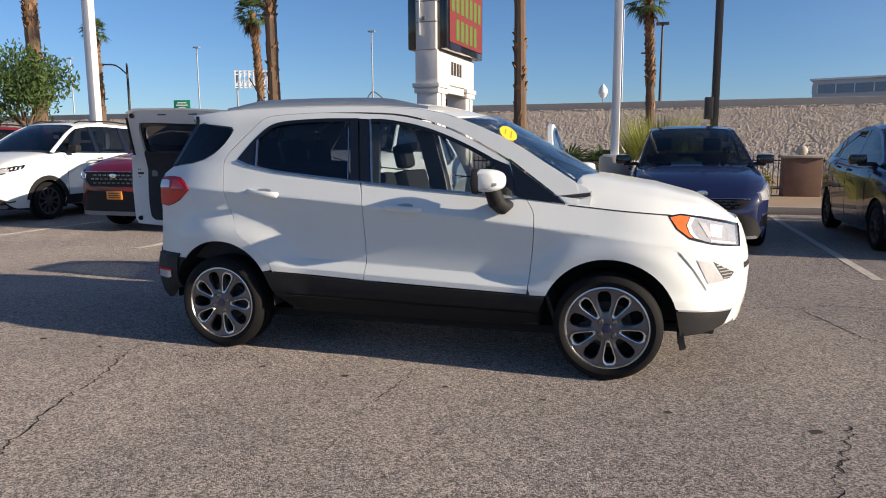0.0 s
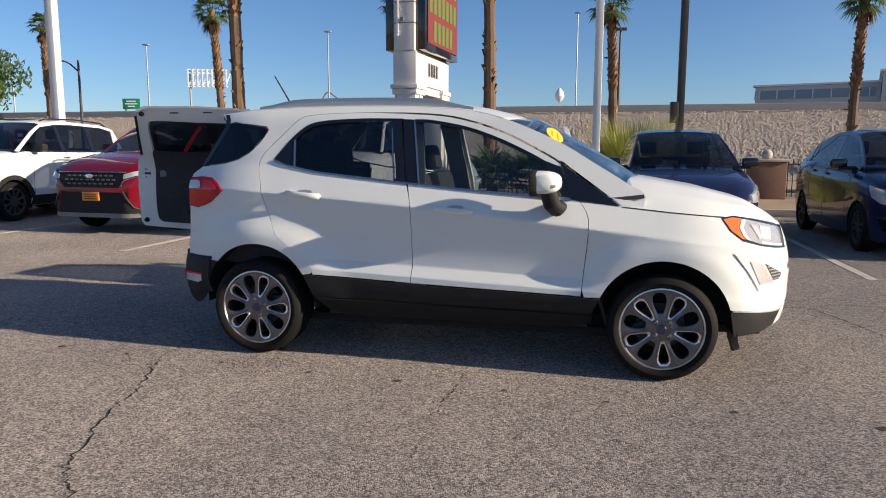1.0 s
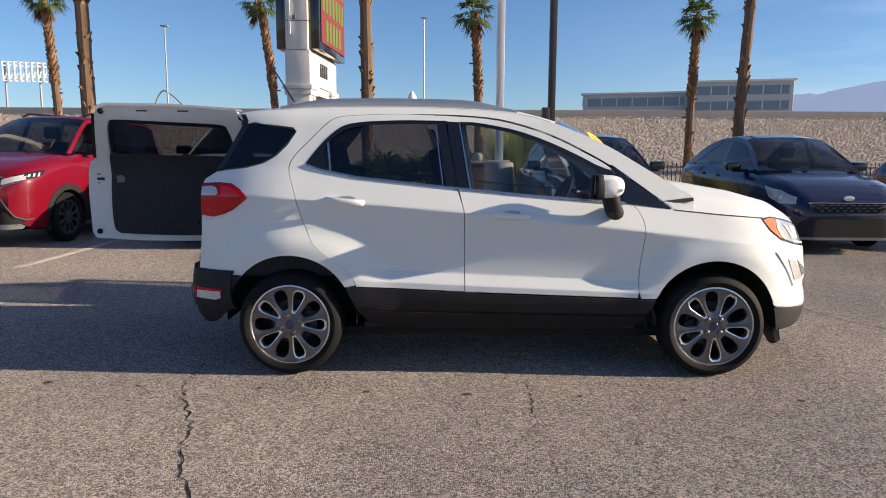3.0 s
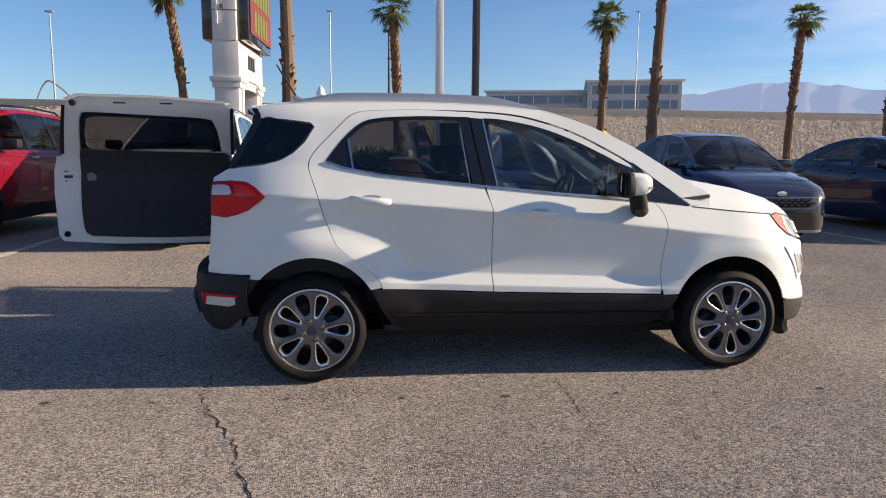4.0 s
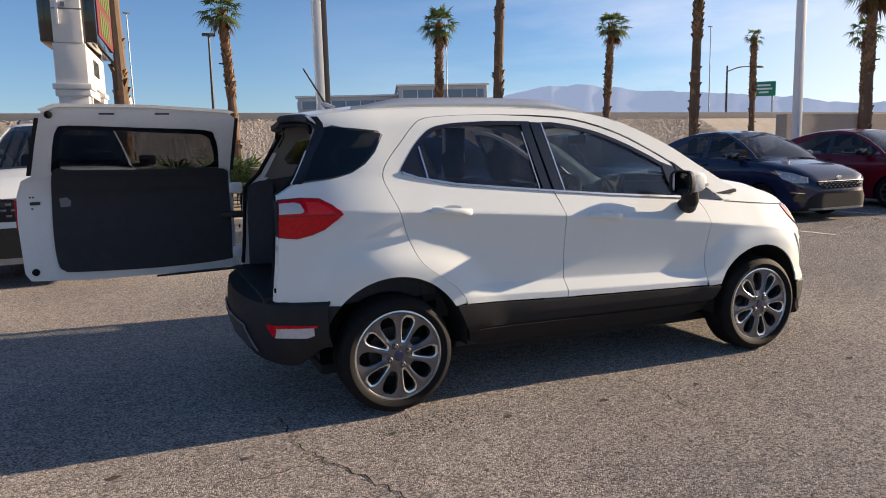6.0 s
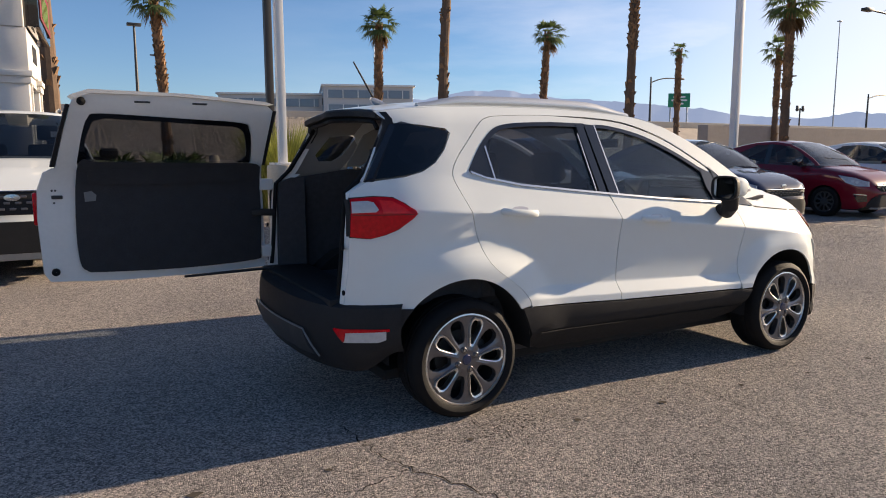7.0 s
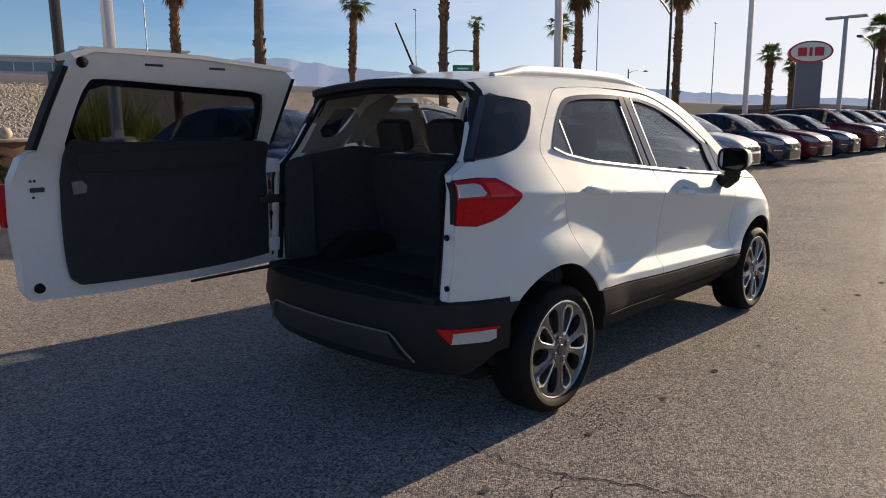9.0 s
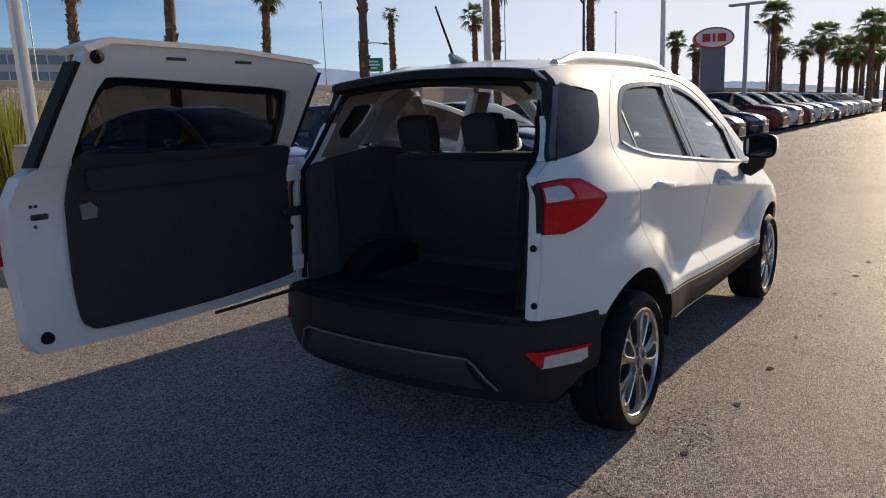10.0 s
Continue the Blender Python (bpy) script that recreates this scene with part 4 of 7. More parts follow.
part("skid_edge", pipe(bmesh.new(), edge_pts, [0.005] * 13, 6), M_RAILDARK, skid, "satin grey edge")
for s in (-1, 1):
    arc_pts = sorted([p for p in PLAN if 0.55 < abs(p[1]) < 0.84 and p[1] * s > 0], key=lambda p: abs(p[1]))

    def lamp_at(u, out, z):
        """A place on the bumper's corner: u from 0 at its inner end to 1 near the wheel."""
        y = 0.635 + 0.155 * u
        x = lerp([(abs(p[1]), p[0]) for p in arc_pts], y)
        return bumper_point((x, s * y, 0), out, z)

    bm = bmesh.new()
    low_edge = [(0.0, 0.504), (0.16, 0.474), (0.30, 0.448), (0.33, 0.452), (0.36, 0.494), (1.0, 0.500)]
    us = [0, 0.08, 0.16, 0.23, 0.30, 0.33, 0.36, 0.5, 0.65, 0.8, 1.0]
    grid(bm, [[lamp_at(u, 0.031, lerp(low_edge, u)), lamp_at(u, 0.031, 0.512)] for u in us])
    refl = part("rear_reflector", thicken(bm, 0.01), M_RED_LENS, SUV, "red reflector over a clear lamp")
    bm = bmesh.new()
    grid(bm, [[lamp_at(u, 0.028, 0.446 + 0.016 * soft(0.85, 1.0, u)), lamp_at(u, 0.028, 0.500)] for u in (0.3, 0.45, 0.6, 0.75, 0.87, 0.96)])
    part("reversing_lamp", thicken(bm, 0.008), M_CLEAR_LENS, refl, "clear bumper lamp")
    # the bumper runs forward to the wheel arch
    end = arc(HUB_R, ARCH_ZR, ARCH_R, 138, 166, 8)
    part("bumper_wing", panel([(-1.70, 0.606)] + end + [(-1.70, 0.40)], right if s < 0 else left, 0.012, 0.03, 0.010), M_CLAD, SUV, "black bumper wing by the wheel")
# load sill and tailgate opening
part("load_sill", boxed(-1.90, -1.62, -0.62, 0.62, 0.60, 0.645, 0.015), M_CLAD, SUV, "black load sill")
for s in (-1, 1):
    bm = bmesh.new()
    rows = []
    for z in (0.61, 0.65, 0.70, 0.75, 0.80, 0.85, 0.90, 0.95, 1.0, 1.05, 1.10, 1.16, 1.22):
        xr = lerp([(0.6, -1.845), (0.81, -1.822), (1.16, -1.795), (1.22, -1.70), (1.50, -1.53), (1.56, -1.60)], z)
        yo = half_width(xr, z) - 0.006
        yi = lerp([(0.6, 0.60), (1.16, 0.605), (1.5, 0.50), (1.56, 0.46)], z)
        rows.append([(xr, s * yo, z), (xr - 0.012, s * (yo - 0.03), z), (xr - 0.008, s * min(yi + 0.02, yo - 0.04), z), (xr + 0.06, s * min(yi, yo - 0.05), z)])
    grid(bm, rows)
    part("rear_jamb", thicken(bm, 0.006), M_WHITE_FLAT, SUV, "white painted door jamb")
    bm = bmesh.new()
    rows = []
    jamb_rows = []
    for z in (1.215, 1.24, 1.30, 1.36, 1.38, 1.42, 1.48, 1.52, 1.555):
        xr = lerp([(1.16, -1.800), (1.22, -1.712), (1.50, -1.565), (1.56, -1.60)], z)
        yo = half_width(xr, z) + 0.003
        k = soft(1.365, 1.39, z)
        rows.append([(xr + 0.035, s * (half_width(xr + 0.035, z) + 0.006), z), (xr + 0.004, s * yo, z), (xr - 0.008, s * (yo - 0.014), z), (xr - 0.006, s * (yo - 0.016 - 0.024 * k), z), (xr + 0.006 + 0.039 * k, s * (yo - 0.018 - 0.034 * k), z)])
        if z < 1.40:
            jamb_rows.append([(xr - 0.006, s * (yo - 0.015), z), (xr - 0.010, s * (yo - 0.050), z), (xr + 0.045, s * (yo - 0.062), z)])
    grid(bm, rows)
    part("rear_pillar_trim", thicken(bm, 0.012), M_CLAD, SUV, "black rear pillar trim")
    bm = bmesh.new()
    grid(bm, jamb_rows)
    part("upper_jamb", thicken(bm, 0.005), M_WHITE_FLAT, SUV, "white painted upper jamb")
    bm = bmesh.new()
    pts = []
    for z in (0.66, 0.80, 1.0, 1.16, 1.25, 1.38, 1.50):
        xr = lerp([(0.6, -1.845), (0.81, -1.822), (1.16, -1.795), (1.22, -1.715), (1.50, -1.55), (1.56, -1.60)], z)
        pts.append((xr - 0.004, s * (lerp([(0.6, 0.585), (1.16, 0.595)], z) if z < 1.2 else half_width(xr, z) - 0.05), z))
    pipe(bm, pts, [0.013] * 7, 8)
    part("weatherstrip", bm, M_RUBBER, SUV, "black rubber weatherstrip")
    for z in (0.68, 0.90):
        part("rubber_stop", lathe(bmesh.new(), [(0.001, 0.01), (0.012, 0.008), (0.014, 0)], 12, "Z"), M_RUBBER, SUV, m=pose(-1.838, s * 0.655, z, 0, -90, 0))
# header over the opening, black


def roof_end(v):
    """The roof's rear edge at a share of its half width."""
    ze = lerp(sorted(ROOF_EDGE), -1.60)
    return Vector((-1.60 - 0.05 * soft(0.5, 0, abs(v)), (half_width(-1.60, ze) + 0.002) * v, ze + 0.030 * (1 - abs(v) ** 2.4)))


bm = bmesh.new()
grid(bm, [[tuple(roof_end(v) + Vector(o)) for v in [-1 + 2 * j / 20 for j in range(21)]] for o in ((-0.003, 0, -0.004), (-0.016, 0, -0.014), (-0.014, 0, -0.040), (0.03, 0, -0.052))])
part("rear_header", thicken(bm, 0.010), M_CLAD, SUV, "black header over the opening")
part("weatherstrip", pipe(bmesh.new(), [tuple(roof_end(v) + Vector((0.012, 0, -0.062 - 0.05 * soft(0.86, 1.0, abs(v))))) for v in [-0.94 + 1.88 * j / 24 for j in range(25)]], [0.012] * 25, 8), M_RUBBER, SUV)

# cabin
bm = bmesh.new()
box(bm, -0.84, 0.84, -0.64, 0.64, 0.25, 0.28)
box(bm, -1.84, -1.02, -0.60, 0.60, 0.56, 0.60)
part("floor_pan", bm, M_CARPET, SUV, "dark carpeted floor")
part("underbody", boxed(-1.62, 1.55, -0.62, 0.62, 0.19, 0.25, 0.02), M_DARK, SUV)
# unseen box added to stop low sun passing under the nose
part("nose_sun_block", boxed(1.50, 1.86, -0.50, 0.50, 0.225, 0.28, 0.02), M_DARK, SUV)
# unseen plate added between the front wheels to keep sun off the ground
part("axle_sun_block", boxed(1.42, 1.47, -0.66, 0.66, 0.09, 0.28, 0.01), M_DARK, SUV)
bm = bmesh.new()
rows = []
for i in range(17):
    x = 0.30 - 1.84 * i / 16
    ze = lerp(sorted(ROOF_EDGE), x) - 0.035
    rows.append([(x, (half_width(x, ze) - 0.03) * v, ze + 0.03 * (1 - abs(v) ** 2.4)) for v in [-1 + 2 * j / 10 for j in range(11)]])
grid(bm, rows)
part("headliner", thicken(bm, 0.01), M_LINER, SUV, "pale grey headliner")
bm = bmesh.new()
grid(bm, [[(x, 0.74 * v, z - 0.02 * v * v) for v in [-1 + 2 * j / 8 for j in range(9)]] for x, z in ((1.14, 1.09), (0.95, 1.07), (0.78, 1.06), (0.70, 1.02), (0.70, 0.78), (0.85, 0.60), (0.95, 0.30))])
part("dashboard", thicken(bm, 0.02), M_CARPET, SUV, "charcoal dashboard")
bm = bmesh.new()
WHEEL_AT = Matrix.Translation((0.52, 0.36, 0.99)) @ Euler((0, radians(-62), 0)).to_matrix().to_4x4()
pts = [(0.185 * math.cos(a), 0.185 * math.sin(a), 0) for a in [math.tau * k / 24 for k in range(25)]]
pipe(bm, pts, [0.016] * 25, 8)
tube(bm, (-0.17, 0, 0), (0.17, 0, 0), 0.016)
tube(bm, (0, 0, 0), (0, 0, -0.22), 0.04)
part("steering_wheel", bm, M_CLAD, SUV, "black steering wheel", m=WHEEL_AT)
part("screen", boxed(0.70, 0.72, -0.12, 0.12, 1.02, 1.16, 0.008), M_GLOSSBLACK, SUV, "dash screen")
bm = bmesh.new()
box(bm, 0.40, 0.42, -0.11, 0.11, 1.39, 1.45, 0.008)
tube(bm, (0.42, 0, 1.44), (0.50, 0, 1.50), 0.012)
part("rear_view_mirror", bm, M_CLAD, SUV, "black rear view mirror")


def seat(x, y, wide, back_top, lean=0.14):
    bm = bmesh.new()
    box(bm, x - 0.24, x + 0.28, y - wide / 2, y + wide / 2, 0.42, 0.60, 0.05)
    s_ob = part("seat", bm, M_SEAT, SUV, "charcoal cloth seat")
    m = Matrix.Translation((x - 0.24, y, 0.52)) @ Euler((0, -lean * 1.6, 0)).to_matrix().to_4x4()
    part("seat_back", boxed(-0.07, 0.09, -wide / 2, wide / 2, 0, back_top - 0.52, 0.05), M_SEAT, s_ob, m=m)
    for k in ((0,) if wide < 0.6 else (-0.41, 0.0, 0.41)):
        part("headrest", boxed(-0.05, 0.06, k - 0.11, k + 0.11, back_top - 0.50, back_top - 0.31, 0.045), M_SEAT, s_ob, m=m)


seat(0.02, -0.36, 0.50, 1.17)
seat(0.02, 0.36, 0.50, 1.17)
seat(-0.72, 0.0, 1.26, 1.21)
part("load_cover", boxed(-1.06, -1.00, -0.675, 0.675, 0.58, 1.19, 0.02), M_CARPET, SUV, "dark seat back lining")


# wheels
def spoke_disc(bm, n, hub_r, rim_r, slim, face, deep):
    """A wheel's face about the y axis with n long rounded openings; slim gives their widths in turn. Returns the openings."""
    holes = []
    half = math.pi / n
    k0 = rim_r / 0.240
    for k in range(n):
        a0 = math.tau * k / n
        g = slim[k % len(slim)] * k0
        # narrow kite with corners, then a wide rounded opening, in turn
        half_shape = [(0.084, 0.010), (0.128, 0.024), (0.176, 0.036), (0.198, 0.034), (0.214, 0.019)] if k % 2 == 0 else [(0.094, 0.018), (0.126, 0.031), (0.170, 0.040), (0.200, 0.036), (0.218, 0.018)]
        local = [(half_shape[0][0] - 0.003, 0.0)] + half_shape + [(r, -t) for r, t in half_shape[::-1]]
        outer = [(hub_r, 0.0), (hub_r, half), (0.10 * k0, half), (0.165 * k0, half), (rim_r * 0.96, half), (rim_r, half * 0.4), (rim_r, -half * 0.4), (rim_r * 0.96, -half), (0.165 * k0, -half), (0.10 * k0, -half), (hub_r, -half)]
        hole = [Vector((r * k0 * math.cos(a0) - t * g * math.sin(a0), face + 0.004, r * k0 * math.sin(a0) + t * g * math.cos(a0))) for r, t in local]
        edge = [Vector((r * math.cos(a0 + a), face - (0.004 if r < 0.2 else 0.0), r * math.sin(a0 + a))) for r, a in outer]
        hv, ev = [bm.verts.new(p) for p in hole], [bm.verts.new(p) for p in edge]
        hb = [bm.verts.new(p + Vector((0, deep, 0))) for p in hole]
        m = len(hv)
        for i in range(m):
            q = (i + 1) % m
            bm.faces.new((ev[i], ev[q], hv[q], hv[i]))
            bm.faces.new((hv[i], hv[q], hb[q], hb[i]))
        holes.append(hole)
    return holes


def wheel_parts():
    """A wheel about the y axis, its face to -y."""
    R, face = 0.308, -0.095
    rim_r = 0.233
    bm = bmesh.new()
    # ten openings, every other one with a bright machined edge
    ring = spoke_disc(bm, 10, 0.052, rim_r, (0.92, 1.0), face, 0.034)[::2]
    lathe(bm, [(0.001, face - 0.004), (0.053, face - 0.004)], 32)
    bmesh.ops.remove_doubles(bm, verts=bm.verts, dist=2e-4)
    wheel = part("wheel", bm, M_ALLOY_DARK, SUV, "dark alloy wheel with bright machined edges")
    part("rim_lip", lathe(bmesh.new(), [(rim_r - 0.006, face + 0.002), (rim_r - 0.002, face - 0.008), (rim_r + 0.006, face - 0.006), (rim_r + 0.006, face + 0.015)], 56), M_ALLOY, wheel, "bright rim lip")
    # alloy barrel coloured near-black: the wheel's inner shade is painted on
    part("rim_barrel", lathe(bmesh.new(), [(rim_r - 0.002, face + 0.03), (0.215, face + 0.05), (0.205, 0.08), (0.22, 0.1)], 48), M_DARK, wheel, "rim barrel coloured dark for its shade")
    for hole in ring:
        bm = bmesh.new()
        c = sum(hole, Vector()) / len(hole)
        rows = []
        pts = [tuple(p) for p in hole] + [tuple(hole[0])]
        for g, d in ((0.93, 0.030), (0.95, -0.008), (1.13, -0.011), (1.19, -0.001)):
            rows.append([tuple(c + (Vector(p) - c) * g + Vector((0, d - 0.002, 0))) for p in pts])
        grid(bm, rows)
        part("machined_edge", bm, M_ALLOY, wheel, "bright machined spoke edge")
    for k in range(4):
        a = math.tau * k / 4 + radians(20)
        spot = Matrix.Translation((0.054 * math.cos(a), -0.002, 0.054 * math.sin(a)))
        part("wheel_nut", lathe(bmesh.new(), [(0.001, face - 0.010), (0.008, face - 0.010), (0.010, face)], 6), M_STEEL, wheel, "steel wheel nut", m=spot)
        part("nut_seat", lathe(bmesh.new(), [(0.010, face - 0.004), (0.0125, face - 0.009), (0.017, face - 0.006), (0.018, face)], 16), M_ALLOY_DARK, wheel, m=spot)
    part("centre_cap", lathe(bmesh.new(), [(0.001, face - 0.010), (0.022, face - 0.009), (0.028, face - 0.004)], 24), M_BLUEBADGE, wheel, "dark blue cap")
    part("brake_disc", lathe(bmesh.new(), [(0.04, 0.0), (0.135, -0.004), (0.138, 0.012)], 40), M_STEEL_DARK, wheel, "worn steel brake disc")
    part("brake_caliper", boxed(0.07, 0.15, -0.03, 0.05, -0.07, 0.07, 0.015), M_STEEL_DARK, wheel)
    # black disc closes the openings, its colour standing for the shade inside
    part("shade_backing", lathe(bmesh.new(), [(0.001, 0.03), (0.20, 0.035), (0.20, 0.09)], 32), M_DARK, wheel)
    prof = [(rim_r + 0.004, face + 0.012), (rim_r + 0.006, face - 0.008), (rim_r + 0.014, face - 0.016), (0.268, face - 0.022), (0.286, face - 0.014), (0.301, face + 0.004), (R, face + 0.022), (R + 0.001, face + 0.055), (R - 0.006, face + 0.058), (R - 0.006, face + 0.066), (R + 0.002, face + 0.068), (R + 0.002, 0.0), (R - 0.006, 0.002), (R - 0.006, 0.010), (R + 0.001, 0.012), (R, 0.075), (0.295, 0.098), (0.24, 0.105), (0.21, 0.09)]
    part("tyre", lathe(bmesh.new(), prof, 64), M_RUBBER, wheel, "black low-profile tyre")
    return wheel


first = wheel_parts()
first.matrix_basis = pose(HUB_R, -0.752, HUB_Z, 0, 0, 0)
for x, y, rz, spin in ((HUB_F, -0.752, 0, 156), (HUB_R, 0.752, 180, 20), (HUB_F, 0.752, 180, 5)):
    copy_thing(first, pose(x, y, HUB_Z, 0, 0, rz) @ pose(0, 0, 0, 0, spin, 0))

# tailgate, built shut with its hinge at the origin, then swung open
GATE_OPEN = pose(-1.875, 0.615, 0, 0, 0, -87)


def gate_lean(z):
    """How far the gate's skin leans forward at a height."""
    return lerp([(0.6, 0.0), (1.15, 0.0), (1.24, 0.03), (1.60, 0.235), (1.72, 0.26)], z)


def gate_sheet(outline, back, thick, step=0.05):
    """A sheet in the gate: outline in (distance from the hinge, height), set back from the inner face."""
    bm = panel([(u, z) for u, z in outline], lambda x, z: 1.0, 0, step)
    for v in bm.verts:
        v.co = Vector((gate_lean(v.co.z) - back, -v.co.x, v.co.z))
    top = bm.faces[:]
    bound = [e for e in bm.edges if len(e.link_faces) == 1]
    rear = {v: bm.verts.new(v.co + Vector((-thick, 0, 0))) for v in bm.verts[:]}
    for f in top:
        bm.faces.new([rear[v] for v in reversed(f.verts)])
    for e in bound:
        a, b = e.verts
        bm.faces.new((a, b, rear[b], rear[a]))
    return bm


G_WIN = spline([(0.085, 1.30), (0.092, 1.40), (0.115, 1.488), (0.175, 1.530), (0.55, 1.547), (0.92, 1.562), (0.985, 1.540), (1.015, 1.45), (1.04, 1.30)], 3)
lower = [(0.0, 0.64), (0.30, 0.628), (0.85, 0.632), (1.20, 0.655), (1.228, 0.70), (1.240, 1.0), (1.232, 1.16), (1.20, 1.25), (1.155, 1.2738), (1.035, 1.2738), (0.13, 1.2738), (0.02, 1.2738), (0.005, 1.1)]
gate = part("tailgate", gate_sheet(lower, 0.0, 0.075), M_WHITE_FLAT, SUV, "white side-hinged tailgate swung open", m=GATE_OPEN)
ring_out = [(1.145, 1.274), (1.105, 1.45), (1.065, 1.60), (1.045, 1.645), (0.98, 1.668), (0.50, 1.665), (0.05, 1.640), (0.0, 1.60), (0.01, 1.45), (0.02, 1.274)]
part("window_surround", gate_sheet([(1.035, 1.274)] + ring_out + [(0.085, 1.274)] + G_WIN, 0.0, 0.06), M_WHITE_FLAT, gate, "white inner window surround", m=GATE_OPEN)
part("tailgate_glass", gate_sheet([(0.05, 1.26), (0.04, 1.56), (0.08, 1.60), (0.93, 1.60), (1.07, 1.26)], 0.050, 0.005), M_GLASS_DARK, gate, "dark tinted rear window", m=GATE_OPEN)
part("window_seal", gate_sheet(G_WIN + [(0.94, 1.30), (0.985, 1.318), (1.005, 1.355), (0.992, 1.44), (0.962, 1.518), (0.90, 1.538), (0.55, 1.524), (0.190, 1.506), (0.145, 1.478), (0.122, 1.40), (0.116, 1.345), (0.135, 1.318), (0.175, 1.30)], 0.028, 0.02, 0.2), M_GLOSSBLACK, gate, "black window frit", m=GATE_OPEN)
part("inner_trim", gate_sheet(spline([(0.035, 1.270), (0.025, 1.0), (0.035, 0.74), (0.075, 0.690), (0.50, 0.675), (0.95, 0.690), (1.02, 0.705), (1.05, 0.75), (1.060, 0.92), (1.048, 1.19), (1.033, 1.295), (1.0, 1.322), (0.94, 1.308), (0.60, 1.300), (0.20, 1.295), (0.11, 1.294), (0.06, 1.288)], 3), -0.022, 0.024), M_TRIM, gate, "charcoal inner trim panel", m=GATE_OPEN)
part("trim_ridge", gate_sheet(spline([(0.16, 1.235), (0.14, 1.205), (0.16, 1.185), (0.5, 1.178), (0.92, 1.182), (0.985, 1.20), (0.99, 1.235), (0.96, 1.262), (0.5, 1.262), (0.2, 1.262)], 3), -0.030, 0.012, 0.08), M_TRIM, gate, m=GATE_OPEN)
part("pull_cup", gate_sheet([(0.955, 1.092), (1.008, 1.088), (1.012, 1.140), (0.972, 1.146), (0.950, 1.124)], -0.026, 0.006), M_RAILDARK, gate, "grey pull cup", m=GATE_OPEN)
part("latch", boxed(-0.01, 0.012, -1.168, -1.114, 1.107, 1.126, 0.004), M_INK, gate, "dark latch", m=GATE_OPEN)
for u, z in ((1.148, 1.153), (1.164, 1.153), (1.157, 1.085)):
    part("latch_screw", lathe(bmesh.new(), [(0.001, 0.004), (0.006, 0.003), (0.006, 0)], 8, "Z"), M_INK, gate, m=GATE_OPEN @ pose(gate_lean(z), -u, z, 0, 90, 0))
for u, z in ((1.015, 1.620), (1.172, 0.706)):
    part("rubber_stop", lathe(bmesh.new(), [(0.001, 0.022), (0.018, 0.018), (0.022, 0)], 14, "Z"), M_RUBBER, gate, "black rubber stop", m=GATE_OPEN @ pose(gate_lean(z), -u, z, 0, 90, 0))
for u in (0.42, 0.72):
    part("trim_slot", boxed(-0.004, 0.004, -u - 0.04, -u + 0.04, -0.005, 0.005, 0.002), M_INK, gate, m=GATE_OPEN @ pose(gate_lean(1.625), 0, 1.625))
part("spoiler_lip", gate_sheet([(0.0, 1.635), (0.05, 1.650), (0.5, 1.677), (0.98, 1.681), (1.065, 1.650), (1.045, 1.632), (0.97, 1.662), (0.50, 1.660), (0.05, 1.630)], -0.015, 0.17, 0.2), M_WHITE_FLAT, gate, "white roof spoiler", m=GATE_OPEN)
part("edge_seal", gate_sheet([(1.147, 1.28), (1.108, 1.45), (1.068, 1.60), (1.085, 1.605), (1.128, 1.45), (1.168, 1.28)], -0.004, 0.07, 0.2), M_CLAD, gate, "black pillar edge", m=GATE_OPEN)
part("edge_seal", gate_sheet([(0.018, 1.28), (0.008, 1.45), (-0.002, 1.60), (-0.022, 1.60), (-0.012, 1.45), (0.0, 1.28)], 0.0, 0.07, 0.2), M_CLAD, gate, m=GATE_OPEN)
part("gate_skin", gate_sheet([(0.005, 0.64), (1.195, 0.65), (1.245, 1.0), (1.165, 1.24), (0.01, 1.24)], 0.078, 0.012), M_WHITE, gate, m=GATE_OPEN)
part("gate_lamp", boxed(-0.12, -0.075, -1.255, -1.06, 0.96, 1.14, 0.01), M_RED_LENS, gate, "red tailgate lamp", m=GATE_OPEN)
for z in (0.74, 1.16):
    part("hinge", boxed(-0.03, 0.035, -0.028, 0.055, z - 0.035, z + 0.035, 0.008), M_WHITE_FLAT, gate, "white painted hinge", m=GATE_OPEN)
part("check_strap", pipe(bmesh.new(), [(-1.82, 0.57, 0.985), (-1.90, 0.555, 0.99), (-1.96, 0.575, 0.985)], [(0.012, 0.022)] * 3, 8), M_IRON, gate, "black check strap")
part("gas_strut", tube(bmesh.new(), (-1.86, 0.50, 0.645), (-2.38, 0.55, 0.625), 0.010, 0.007, 8), M_IRON, gate, "black gas strut")

# ---- the lot ----
def slab(x0, x1, y0, y1, z, nx=2, ny=2, depth=0.0):
    bm = bmesh.new()
    grid(bm, [[(x0 + (x1 - x0) * i / nx, y0 + (y1 - y0) * j / ny, z) for j in range(ny + 1)] for i in range(nx + 1)])
    return bm


ground = part("ground", slab(-3000, 3000, -3000, 3500, -0.06), M_DESERT, smooth=0)
tagged(ground, "dry pale desert ground reaching the horizon", "ground", kind="structure")
lot = part("parking_lot", boxed(-70, 160, -60, 10.3, -0.05, 0.0), M_ASPHALT, smooth=0)
tagged(lot, "worn sun-bleached asphalt parking lot with cracks", "parking lot", kind="structure")


def painted_line(x, y0, y1, wide=0.10):
    ob = part("painted_line", boxed(x - wide / 2, x + wide / 2, y0, y1, 0.0, 0.004), M_LINE, smooth=0)
    tagged(ob, "worn white parking bay line", "line", "bay lines", "structure")


